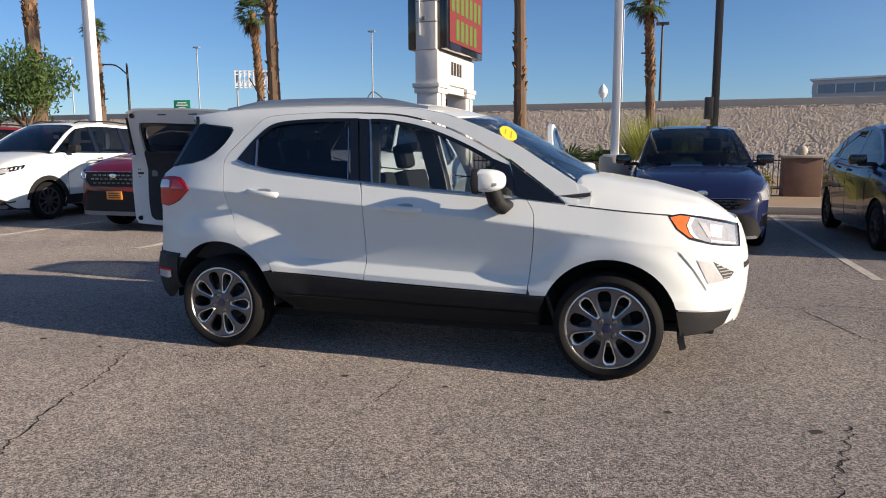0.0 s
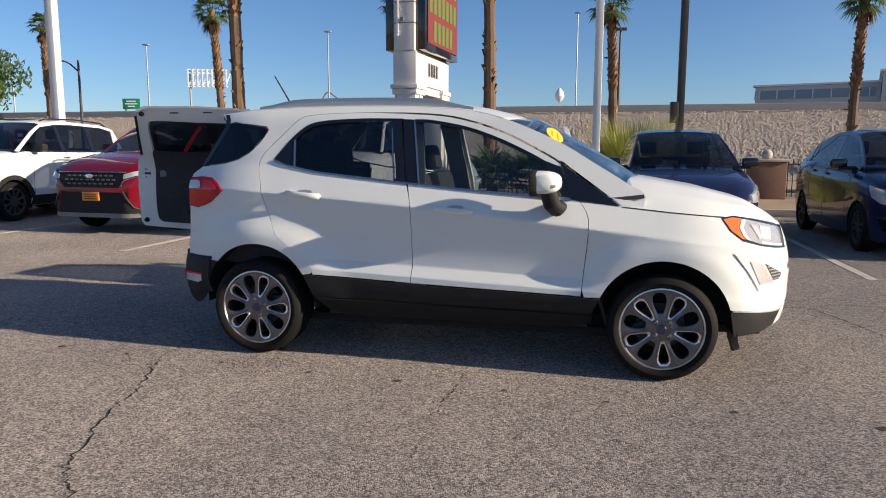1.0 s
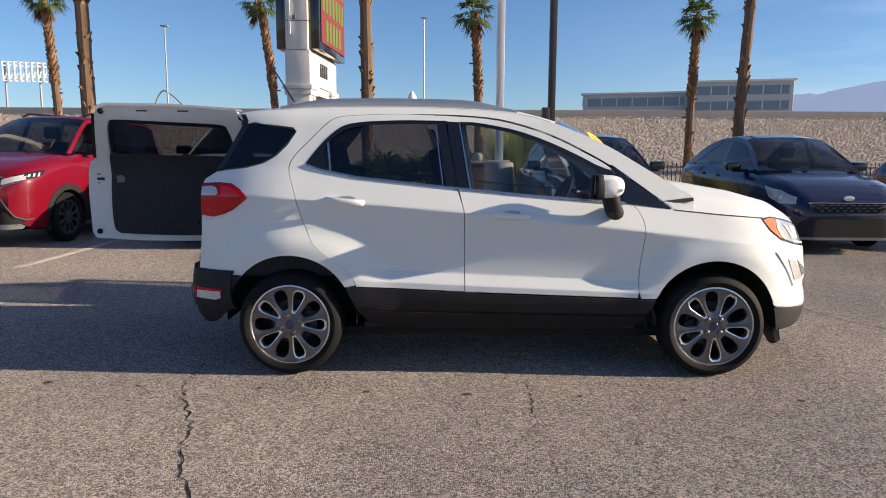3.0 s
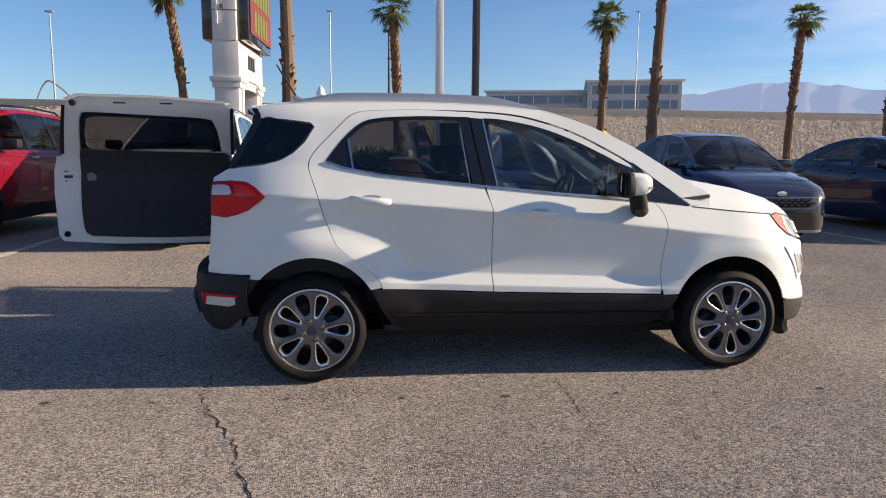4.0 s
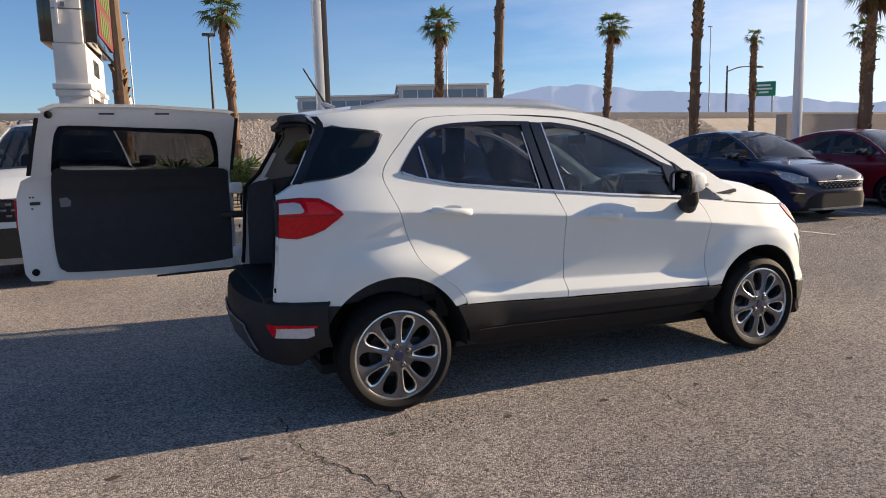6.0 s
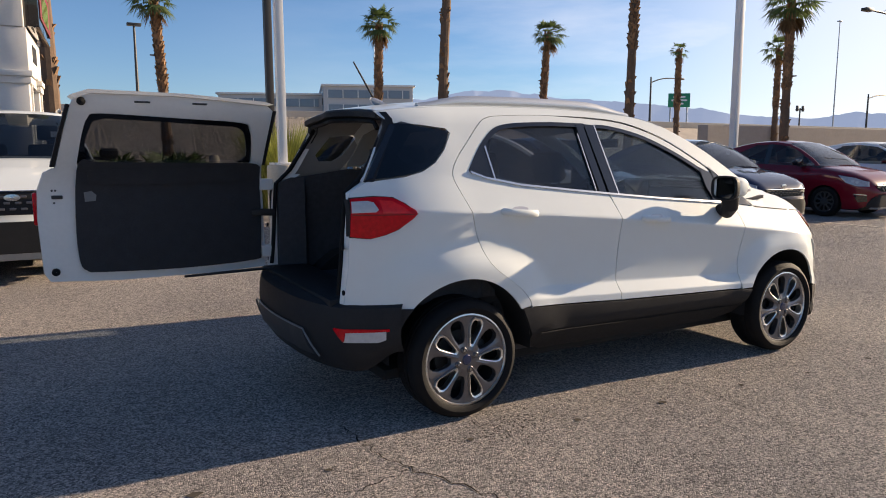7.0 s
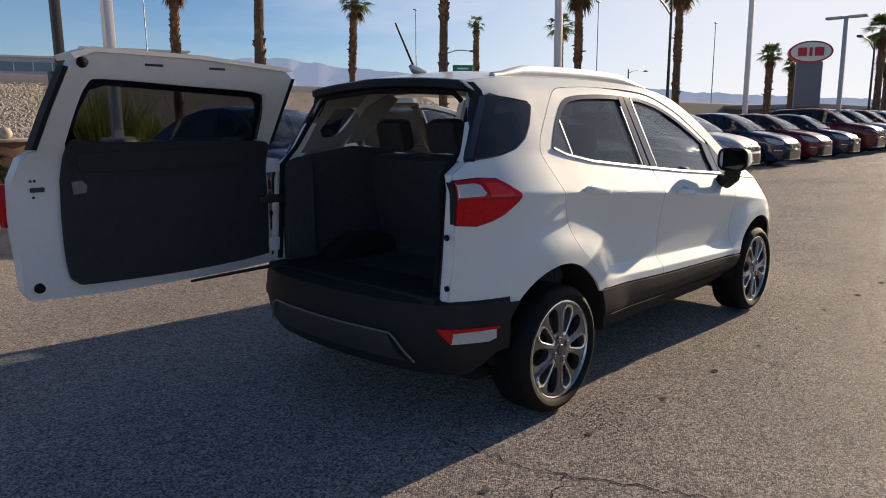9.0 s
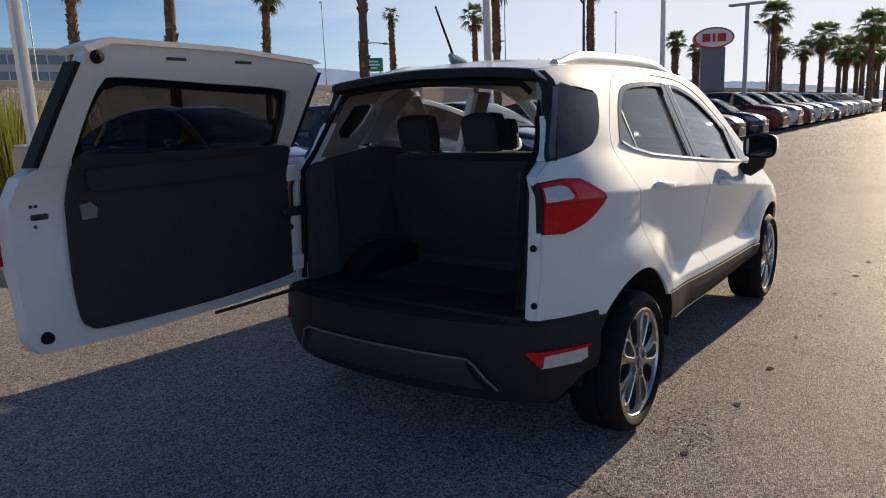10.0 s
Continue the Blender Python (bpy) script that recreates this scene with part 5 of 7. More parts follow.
STALLS = [-8.45, -5.25, 3.66, 6.94, 10.24, 13.54, 16.84, 20.14, 23.44, 26.74, 30.04, 33.34, 36.64, 39.94, 43.24]
for x in STALLS:
    painted_line(x, 3.0, 10.0)

kerb = part("kerb", boxed(-60, 120, 10.3, 10.48, -0.05, 0.15, 0.02), M_KERB)
tagged(kerb, "pale concrete kerb along the planting strip", "kerb", kind="structure")
strip = part("planting_strip", boxed(-60, 120, 10.48, 27.0, -0.05, 0.12), M_EARTH, smooth=0)
tagged(strip, "tan gravel planting strip behind the kerb", "planting strip", kind="structure")


def crack(points, seed, wide=0.0055):
    """A jagged open crack through rough way points."""
    rnd = random.Random(seed)
    pts = spline([(x, y, 0) for x, y in points], 10)
    bm = bmesh.new()
    a, b = [], []
    for i, p in enumerate(pts):
        d = Vector(pts[min(i + 1, len(pts) - 1)]) - Vector(pts[max(i - 1, 0)])
        n = Vector((-d.y, d.x, 0)).normalized()
        q = Vector(p) + n * rnd.uniform(-0.022, 0.022)
        w = rnd.uniform(0.3, 1.0) * wide
        a.append(bm.verts.new((q.x + n.x * w, q.y + n.y * w, 0.003)))
        b.append(bm.verts.new((q.x - n.x * w, q.y - n.y * w, 0.003)))
    for i in range(len(a) - 1):
        bm.faces.new((a[i], a[i + 1], b[i + 1], b[i]))
    ob = part("asphalt_crack", bm, M_CRACK, smooth=0)
    tagged(ob, "dark jagged crack in the asphalt", "crack", "asphalt cracks", "structure")


crack([(-1.86, -0.62), (-1.84, -0.90), (-1.78, -1.22), (-1.58, -1.64), (-1.50, -2.0), (-1.30, -2.45), (-1.22, -2.60), (-1.03, -2.80), (-0.98, -3.3)], 1)
crack([(0.12, -0.95), (0.14, -1.15), (0.12, -1.31), (0.11, -1.52), (0.10, -1.66)], 2, 0.0042)
crack([(0.10, -1.66), (0.15, -1.85), (0.13, -2.05), (0.16, -2.4)], 7, 0.0018)
crack([(2.25, 1.38), (2.45, 1.40), (2.66, 1.40), (2.86, 0.72), (3.02, 0.42), (3.4, -0.2)], 3, 0.006)
crack([(2.62, 1.42), (3.0, 1.62), (3.6, 1.55), (4.6, 1.9)], 4, 0.004)
crack([(2.42, -1.2), (2.36, -1.45), (2.26, -1.75), (2.22, -1.95), (2.30, -2.4)], 5)
crack([(-2.1, -1.30), (-1.78, -1.24)], 6, 0.004)
rnd = random.Random(5)
SPOTS = [(-0.82 + 0.610 * k + rnd.uniform(-0.05, 0.05), -1.135 - 0.035 * k + rnd.uniform(-0.02, 0.02)) for k in range(-5, 8)]
for k, (x, y) in enumerate(SPOTS):
    bm = bmesh.new()
    a = rnd.uniform(0.014, 0.026)
    bm.faces.new([bm.verts.new((x + a * 1.3 * rnd.uniform(0.6, 1.2) * math.cos(t * math.tau / 11), y + a * rnd.uniform(0.6, 1.2) * math.sin(t * math.tau / 11), 0.004)) for t in range(11)])
    ob = part("oil_spot", bm, M_SPOT, smooth=0)
    tagged(ob, "small dark stain on the asphalt", "stain", "asphalt stains", "structure")
# crumbled patch behind the rear wheel
verts, faces = [], []
for k in range(240):
    x, y = -1.15 + rnd.gauss(0, 0.16), -1.06 + rnd.gauss(0, 0.09)
    r = rnd.uniform(0.002, 0.0045)
    c = len(verts)
    verts += [(x - r, y - r, 0), (x + r, y - r * rnd.uniform(0.5, 1), 0), (x + r * rnd.uniform(0.3, 1), y + r, 0), (x - r, y + r, 0), (x + r * rnd.uniform(-0.3, 0.3), y, r * 1.2)]
    faces += [(c, c + 1, c + 4), (c + 1, c + 2, c + 4), (c + 2, c + 3, c + 4), (c + 3, c, c + 4)]
tagged(raw_part("loose_grit", verts, faces, M_SPOT), "loose dark grit on the asphalt", "grit", kind="stuff")

# embankment of rocks with a concrete barrier on top
BANK_X = (-90, 190)


def bank_z(y):
    return lerp([(27.0, 0.05), (34.0, 3.40)], y)


bank = part("embankment", slab(*BANK_X, 26.9, 34.2, 0, 60, 6), M_ROCK, smooth=0)
for v in bank.data.vertices:
    v.co.z = bank_z(v.co.y) - 0.05
tagged(bank, "sloping embankment faced with loose grey rocks", "embankment", kind="structure")
verts, faces = [], []
ico = [(0, 0, 1), (0.9, 0, 0.1), (0.28, 0.85, 0.05), (-0.72, 0.52, 0.1), (-0.72, -0.52, 0.0), (0.28, -0.85, 0.1)]
ico_f = [(0, 1, 2), (0, 2, 3), (0, 3, 4), (0, 4, 5), (0, 5, 1)]
rnd = random.Random(11)
for k in range(60000):
    x = rnd.uniform(-46, 33) if k < 58000 else rnd.uniform(-90, -46)
    y = rnd.uniform(27.2, 34.0)
    s = rnd.uniform(0.035, 0.080)
    turn = rnd.uniform(0, math.tau)
    c = len(verts)
    for px, py, pz in ico:
        j = rnd.uniform(0.7, 1.25)
        qx, qy = px * math.cos(turn) - py * math.sin(turn), px * math.sin(turn) + py * math.cos(turn)
        verts.append((x + qx * s * j, y + qy * s * j - pz * s * 0.35, bank_z(y) + qy * s * 0.45 + pz * s * 0.24 * j - 0.025))
    faces += [tuple(c + i for i in f) for f in ico_f]
tagged(raw_part("riprap_rocks", verts, faces, M_ROCK), "loose angular grey and tan rocks on the slope", "rocks", kind="stuff")
wall = part("retaining_wall", boxed(33.0, 190, 26.6, 27.4, -0.05, 3.15, 0.03), M_RETAIN, smooth=0)
tagged(wall, "smooth tan concrete retaining wall below the highway", "wall", kind="structure")
bar = part("concrete_barrier", boxed(*BANK_X, 34.0, 34.4, 3.0, 3.72, 0.03), M_CONCRETE)
tagged(bar, "grey concrete barrier along the top of the embankment", "barrier", kind="structure")
deck = part("highway", boxed(*BANK_X, 34.4, 135, 2.6, 3.0), M_CONCRETE, smooth=0)
tagged(deck, "raised highway behind the embankment", "road", kind="structure")

# iron fence with block pillars
def fence(x0, x1, y):
    f = thing("iron_fence", "black wrought-iron fence along the planting strip", "fence", pose(x0, y, 0.12))
    w = x1 - x0
    for z in (0.16, 0.86):
        part("rail", boxed(0, w, -0.015, 0.015, z, z + 0.03), M_IRON, f, smooth=0)
    me = None
    n = int(w / 0.115)
    for k in range(n):
        if me is None:
            ob = part("picket", boxed(-0.009, 0.009, -0.009, 0.009, 0.05, 1.0), M_IRON, f, smooth=0)
            me = ob.data
        else:
            ob = new("picket", me)
            ob.parent = f
        ob.location = (0.06 + k * w / n, 0, 0)


def pillar(x, y):
    p = thing("fence_pillar", "brown block fence pillar with a round cap", "pillar", pose(x, y, 0.12), "fence pillars")
    part("shaft", boxed(-0.42, 0.42, -0.3, 0.3, 0, 0.93, 0.02), M_BRICKPILLAR, p)
    part("cap", boxed(-0.48, 0.48, -0.36, 0.36, 0.93, 1.00, 0.02), M_KERB, p, "pale concrete cap")
    bm = bmesh.new()
    bmesh.ops.create_uvsphere(bm, u_segments=14, v_segments=8, radius=0.13)
    part("ball", bm, M_KERB, p, "pale ball finial", m=pose(0, 0, 1.11))


PILLARS = [-12.5, -5.6, 0.6, 4.92, 12.4, 19.6, 27.0]
for a, b in zip(PILLARS, PILLARS[1:]):
    fence(a + 0.45, b - 0.45, 14.3)
for x in PILLARS:
    pillar(x, 14.3)


# ---- palms ----
def fan_leaf(bm, base, heading, pitch, length, rnd, blades=13):
    """A fan palm leaf: a stalk and a fan of pointed, drooping blades."""
    d = Vector((math.cos(heading) * math.cos(pitch), math.sin(heading) * math.cos(pitch), math.sin(pitch)))
    side = Vector((-math.sin(heading), math.cos(heading), 0))
    up = side.cross(d).normalized() * -1
    hub = Vector(base) + d * length * 0.5
    a, b = side * 0.015, up * 0.01
    vs = [bm.verts.new(Vector(base) + a), bm.verts.new(Vector(base) - a), bm.verts.new(hub - a), bm.verts.new(hub + a)]
    bm.faces.new(vs)
    for k in range(blades):
        t = -1.35 + 2.7 * k / (blades - 1)
        w = (d * math.cos(t) + side * math.sin(t)).normalized()
        l = length * (0.62 - 0.10 * abs(t)) * rnd.uniform(0.85, 1.1)
        n = w.cross(up).normalized() * (0.035 * length)
        mid = hub + w * l * 0.55 + Vector((0, 0, -0.03 * length))
        tip = hub + w * l + Vector((0, 0, -rnd.uniform(0.10, 0.34) * length))
        v = [bm.verts.new(hub), bm.verts.new(mid + n), bm.verts.new(tip), bm.verts.new(mid - n)]
        bm.faces.new(v)


def palm(x, y, height, seed, radius=0.20, fronds=30, size=1.15, lean=(0.0, 0.0), shaggy=0.55, base=0.12, label="tall fan palm with a shaggy brown trunk"):
    rnd = random.Random(seed)
    p = thing("palm_tree", label, "palm tree", pose(x, y, base), "palms")
    bm = bmesh.new()
    n = 10
    rings = []
    steps = 26
    for i in range(steps + 1):
        t = i / steps
        r = radius * (1.12 - 0.38 * t) * (1.25 if i == 0 else 1) * rnd.uniform(0.94, 1.06)
        c = Vector((lean[0] * t * t, lean[1] * t * t, height * t))
        rings.append([bm.verts.new(c + Vector((r * math.cos(k * math.tau / n), r * math.sin(k * math.tau / n), 0))) for k in range(n)])
    for a, b in zip(rings, rings[1:]):
        for k in range(n):
            bm.faces.new((a[k], a[(k + 1) % n], b[(k + 1) % n], b[k]))
    part("trunk", bm, M_TRUNK_GREY, p, "rough grey-brown trunk")
    # stubs of cut leaf stalks
    verts, faces = [], []
    count = int(height * 34)
    for k in range(count):
        t = (1 - shaggy) + shaggy * (k / count) if k > count * 0.12 else rnd.uniform(0.05, 1 - shaggy)
        a = k * 2.39996
        r = radius * (1.12 - 0.38 * t)
        c = Vector((lean[0] * t * t, lean[1] * t * t, height * t))
        o = Vector((math.cos(a), math.sin(a), 0))
        s = Vector((-math.sin(a), math.cos(a), 0))
        w, h, out = rnd.uniform(0.05, 0.10), rnd.uniform(0.10, 0.24), rnd.uniform(0.03, 0.11)
        b0 = c + o * (r * 0.92)
        i0 = len(verts)
        verts += [tuple(b0 - s * w), tuple(b0 + s * w), tuple(b0 + o * out + s * w * 0.55 + Vector((0, 0, h))), tuple(b0 + o * out - s * w * 0.55 + Vector((0, 0, h))), tuple(b0 + Vector((0, 0, h * 1.05)))]
        faces += [(i0, i0 + 1, i0 + 2, i0 + 3), (i0 + 1, i0 + 4, i0 + 2), (i0, i0 + 3, i0 + 4), (i0 + 3, i0 + 2, i0 + 4)]
    raw_part("frond_sheath", verts, faces, M_TRUNK, p)["kind"] = "stuff"
    top = Vector((lean[0], lean[1], height))
    bm = bmesh.new()
    for k in range(fronds):
        u = k / fronds
        fan_leaf(bm, top + Vector((0, 0, 0.1 * rnd.random())), k * 2.39996 + rnd.uniform(-0.2, 0.2), math.radians(70 - 110 * u + rnd.uniform(-8, 8)), size * rnd.uniform(0.8, 1.1), rnd)
    part("crown", bm, M_FROND, p, "green fan fronds", smooth=0)["kind"] = "stuff"
    bm = bmesh.new()
    for k in range(int(fronds * 0.3)):
        fan_leaf(bm, top - Vector((0, 0, 0.15)), k * 2.39996 * 1.3, math.radians(-62 + rnd.uniform(-12, 12)), size * 0.8, rnd, 9)
    part("dead_frond", bm, M_DRYFROND, p, "dry hanging fronds", smooth=0)["kind"] = "stuff"
    # a snapped stalk or two standing out from the trunk
    bm = bmesh.new()
    for k in range(3):
        t = rnd.uniform(0.3, 0.75)
        a = rnd.uniform(0, math.tau)
        c = Vector((lean[0] * t * t, lean[1] * t * t, height * t))
        tube(bm, c, c + Vector((math.cos(a), math.sin(a), 0.1)) * (radius + rnd.uniform(0.10, 0.22)), 0.05, 0.03, 6)
    part("snapped_stalk", bm, M_TRUNK_GREY, p, smooth=0)["kind"] = "stuff"


# tall row along the strip
palm(-12.1, 18.7, 12.5, 1, 0.22, lean=(-0.3, 0.2), shaggy=0.6)
palm(-2.8, 18.2, 12.8, 2, 0.195, lean=(-0.25, 0), shaggy=0.62)
palm(9.16, 18.0, 12.2, 3, 0.165, lean=(0.75, 0), shaggy=0.5)
palm(18.0, 18.0, 12.6, 4, 0.18, lean=(0.45, 0), shaggy=0.65)
palm(26.5, 16.85, 7.9, 5, 0.20, size=1.45, fronds=36)
palm(35.4, 15.9, 8.8, 6, 0.22, size=1.5, fronds=36)
palm(-23.4, 19.0, 12.0, 7, 0.30, lean=(-0.3, 0))
# shorter row at the foot of the bank
palm(-17.35, 26.6, 7.8, 8, 0.18, size=1.05, lean=(-0.4, 0))
palm(-7.72, 26.8, 7.6, 9, 0.18, size=1.0, lean=(-0.7, 0))
palm(1.23, 26.2, 7.1, 10, 0.19, size=0.95, lean=(-0.25, 0))
palm(10.5, 26.4, 7.1, 11, 0.18, size=1.0, lean=(0.12, 0))
palm(19.0, 25.2, 7.15, 12, 0.17, size=0.95, lean=(0.35, 0))
palm(30.2, 26.6, 7.3, 13, 0.17, size=0.65, fronds=14)
palm(39.3, 26.5, 8.0, 14, 0.2, size=1.2, fronds=22)
palm(-27.4, 26.9, 7.5, 15, 0.22, size=0.8, lean=(-0.2, 0))
# avenue of palms down the far end
rnd = random.Random(21)
for k, (x, y, h, s) in enumerate([(45.4, 14.2, 5.7, 0.9), (49.6, 14.0, 5.2, 0.8), (54.2, 9.7, 7.6, 1.45), (62.7, 10.9, 5.9, 1.2), (70.0, 10.2, 6.0, 1.2), (69.2, 8.6, 7.0, 1.75), (77.4, 7.6, 6.1, 1.75), (70.8, 4.9, 7.7, 1.9), (84, 9.0, 6.6, 1.7), (90, 7.4, 7.0, 1.8), (96, 8.6, 6.6, 1.7), (82, 4.4, 8.4, 1.9), (104, 7.0, 7.4, 1.9), (112, 8.2, 7.0, 1.8), (96, 4.0, 8.0, 1.9), (120, 6.0, 8.0, 1.9)]):
    palm(x, y, h, 40 + k, 0.24 + 0.05 * rnd.random(), 34, s, (rnd.uniform(-0.3, 0.3), 0), 0.4, 0.0, "fan palm with a full green crown")


# ---- shrubs, grass, tree ----
def grass_clump(x, y, height, spread, count, seed, mat, label, z=0.12):
    rnd = random.Random(seed)
    verts, faces = [], []
    for k in range(count):
        a, r = rnd.uniform(0, math.tau), spread * 0.35 * math.sqrt(rnd.random())
        bx, by = r * math.cos(a), r * math.sin(a)
        h = height * rnd.uniform(0.55, 1.0)
        out = spread * rnd.uniform(0.15, 0.65)
        w = rnd.uniform(0.006, 0.013)
        s = Vector((-math.sin(a), math.cos(a), 0)) * w
        p0, p1, p2 = Vector((bx, by, 0)), Vector((bx + math.cos(a) * out * 0.4, by + math.sin(a) * out * 0.4, h * 0.62)), Vector((bx + math.cos(a) * out, by + math.sin(a) * out, h))
        i = len(verts)
        verts += [tuple(p0 - s), tuple(p0 + s), tuple(p1 + s), tuple(p1 - s), tuple(p2)]
        faces += [(i, i + 1, i + 2, i + 3), (i + 3, i + 2, i + 4)]
    ob = raw_part("ornamental_grass", verts, faces, mat)
    ob.location = (x, y, z)
    tagged(ob, label, "grass", "grass clumps", "stuff")


def leaf_clump(name, x, y, z, rx, rz, count, leaf, seed, mat, label, category, stem=True):
    """A shrub or crown of many small leaves on twigs, with an uneven outline."""
    rnd = random.Random(seed)
    t = thing(name, label, category, pose(x, y, z))
    verts, faces = [], []
    lobes = [(rnd.uniform(-0.6, 0.6) * rx, rnd.uniform(-0.6, 0.6) * rx, rnd.uniform(0.35, 0.85) * rz, rnd.uniform(0.3, 0.55)) for k in range(12)]
    for k in range(count):
        lx, ly, lz, lr = lobes[rnd.randrange(12)]
        v = Vector((rnd.gauss(0, 1), rnd.gauss(0, 1), rnd.gauss(0, 1))).normalized() * (rnd.random() ** 0.4)
        c = Vector((lx + v.x * rx * lr, ly + v.y * rx * lr, max(0.03, lz + v.z * rz * lr * 0.8)))
        q = Euler((rnd.uniform(0, 6.3), rnd.uniform(0, 6.3), rnd.uniform(0, 6.3))).to_matrix()
        l = leaf * rnd.uniform(0.6, 1.3)
        i = len(verts)
        verts += [tuple(c + q @ Vector(p)) for p in ((-l, 0, 0), (0, l * 0.4, 0), (l, 0, 0.1 * l), (0, -l * 0.4, 0))]
        faces += [(i, i + 1, i + 2, i + 3)]
    raw_part("leaves", verts, faces, mat, t)
    if stem:
        bm = bmesh.new()
        for lx, ly, lz, lr in lobes:
            tube(bm, (lx * 0.1, ly * 0.1, 0), (lx, ly, lz), 0.012 + 0.012 * rz, 0.006, 6, False)
        part("twigs", bm, M_BARK, t)
    return t


grass_clump(1.55, 11.7, 2.05, 1.5, 1500, 1, M_GRASS, "tall green ornamental grass clump")
grass_clump(2.5, 12.3, 1.6, 1.2, 900, 3, M_GRASS, "tall green ornamental grass clump")
grass_clump(12.6, 13.0, 1.1, 1.3, 500, 5, M_GRASS, "green ornamental grass clump")
leaf_clump("desert_shrub", 3.85, 13.4, 0.12, 0.42, 0.62, 1500, 0.035, 6, M_SHRUB, "dry yellow-green desert shrub", "shrub")
leaf_clump("desert_shrub", 7.9, 15.4, 0.12, 0.6, 1.0, 1100, 0.035, 7, M_SHRUB, "dry yellow-green desert shrub", "shrub")
leaf_clump("desert_shrub", 7.2, 13.2, 0.12, 0.45, 0.6, 700, 0.035, 8, M_SHRUB, "dry yellow-green desert shrub", "shrub")
leaf_clump("desert_shrub", 10.4, 15.6, 0.12, 0.7, 1.0, 900, 0.04, 9, M_SHRUB, "dry yellow-green desert shrub", "shrub")
for k, (x, y) in enumerate([(-1.78, 12.3), (-0.72, 12.5), (0.1, 15.5)]):
    t = thing("sago_palm", "low green fan palm shrub in the planting strip", "shrub", pose(x, y, 0.12), "low palms")
    r = random.Random(60 + k)
    bm = bmesh.new()
    for j in range(22):
        fan_leaf(bm, (0, 0, 0.35), j * 2.39996, math.radians(75 - 75 * j / 22), 1.15 * r.uniform(0.85, 1.1), r, 11)
    part("fronds", bm, M_FROND, t, smooth=0)
    part("stump", tube(bmesh.new(), (0, 0, 0), (0, 0, 0.4), 0.16, 0.13, 10), M_TRUNK_GREY, t)


def broad_tree(x, y, h, seed):
    t = leaf_clump("shade_tree", x, y, 0.1, 2.5, 2.9, 5400, 0.10, seed, M_TREELEAF, "leafy green shade tree behind the parked cars", "tree", False)
    for o in t.children:
        o.location.z = h - 2.6
    bm = bmesh.new()
    pipe(bm, [(0, 0, 0), (0.1, 0, h * 0.35), (0.0, 0.1, h * 0.6)], [0.16, 0.12, 0.08], 8)
    for k in range(7):
        a = k * 0.9
        tube(bm, (0.05, 0.05, h * (0.35 + 0.03 * k)), (1.1 * math.cos(a), 1.1 * math.sin(a), h * 0.72), 0.06, 0.02, 6)
    part("trunk", bm, M_BARK, t)


broad_tree(-22.2, 17.0, 4.5, 70)

# palms across the lane, beyond the camera
for k, (x, y, h, z) in enumerate([(34, -15.5, 7.5, 1.5), (41, -18.0, 9.0, 1.6), (47, -14.5, 6.8, 1.4), (55, -19.0, 9.5, 1.8), (62, -16, 7.6, 1.6), (16, -19, 8.5, 1.5), (-12, -22, 9, 1.5)]):
    palm(x, y, h, 80 + k, 0.30, 30, z, (0.1, 0), 0.4, 0.0, "fan palm with a full green crown across the lane")

# ---- poles and signs ----
def light_pole(x, y, height, mat, label, width=0.16, foot=0.55, base=0.12):
    p = thing("light_pole", label, "light pole", pose(x, y, base), "light poles")
    part("footing", lathe(bmesh.new(), [(0.001, foot), (0.27, foot), (0.29, foot - 0.04), (0.29, 0)], 20, "Z"), M_KERB, p, "round concrete footing")
    part("base_plate", boxed(-0.2, 0.2, -0.2, 0.2, foot, foot + 0.04, 0.01), mat, p)
    bm = bmesh.new()
    box(bm, -width / 2, width / 2, -width / 2, width / 2, foot + 0.04, height, 0.015)
    part("shaft", bm, mat, p)
    for s in (-1, 1):
        part("lamp_head", boxed(0.15 * s if s > 0 else -0.75, 0.75 if s > 0 else -0.15, -0.18, 0.18, height - 0.1, height + 0.05, 0.03), mat, p)
    part("lamp_arm", boxed(-0.2, 0.2, -0.04, 0.04, height - 0.06, height - 0.0), mat, p)
    return p


light_pole(-11.48, 9.2, 9.5, M_POLE, "square white parking lot light pole", 0.20, 0.9, 0.0)
light_pole(0.74, 8.95, 9.5, M_POLE, "square white parking lot light pole", 0.15, 1.16, 0.0)
light_pole(12.85, 8.77, 9.5, M_POLE, "square white parking lot light pole", 0.17, 0.9, 0.0)
light_pole(25.1, 8.1, 9.5, M_POLE, "square white parking lot light pole", 0.17, 0.9, 0.0)
b1 = light_pole(3.15, 18.2, 10.5, M_POLE_DARK, "dark bronze light pole with a service box", 0.22, 0.3)
part("service_box", boxed(-0.30, -0.06, -0.16, 0.16, 2.05, 2.70, 0.02), M_POLE_DARK, b1, "dark service box")


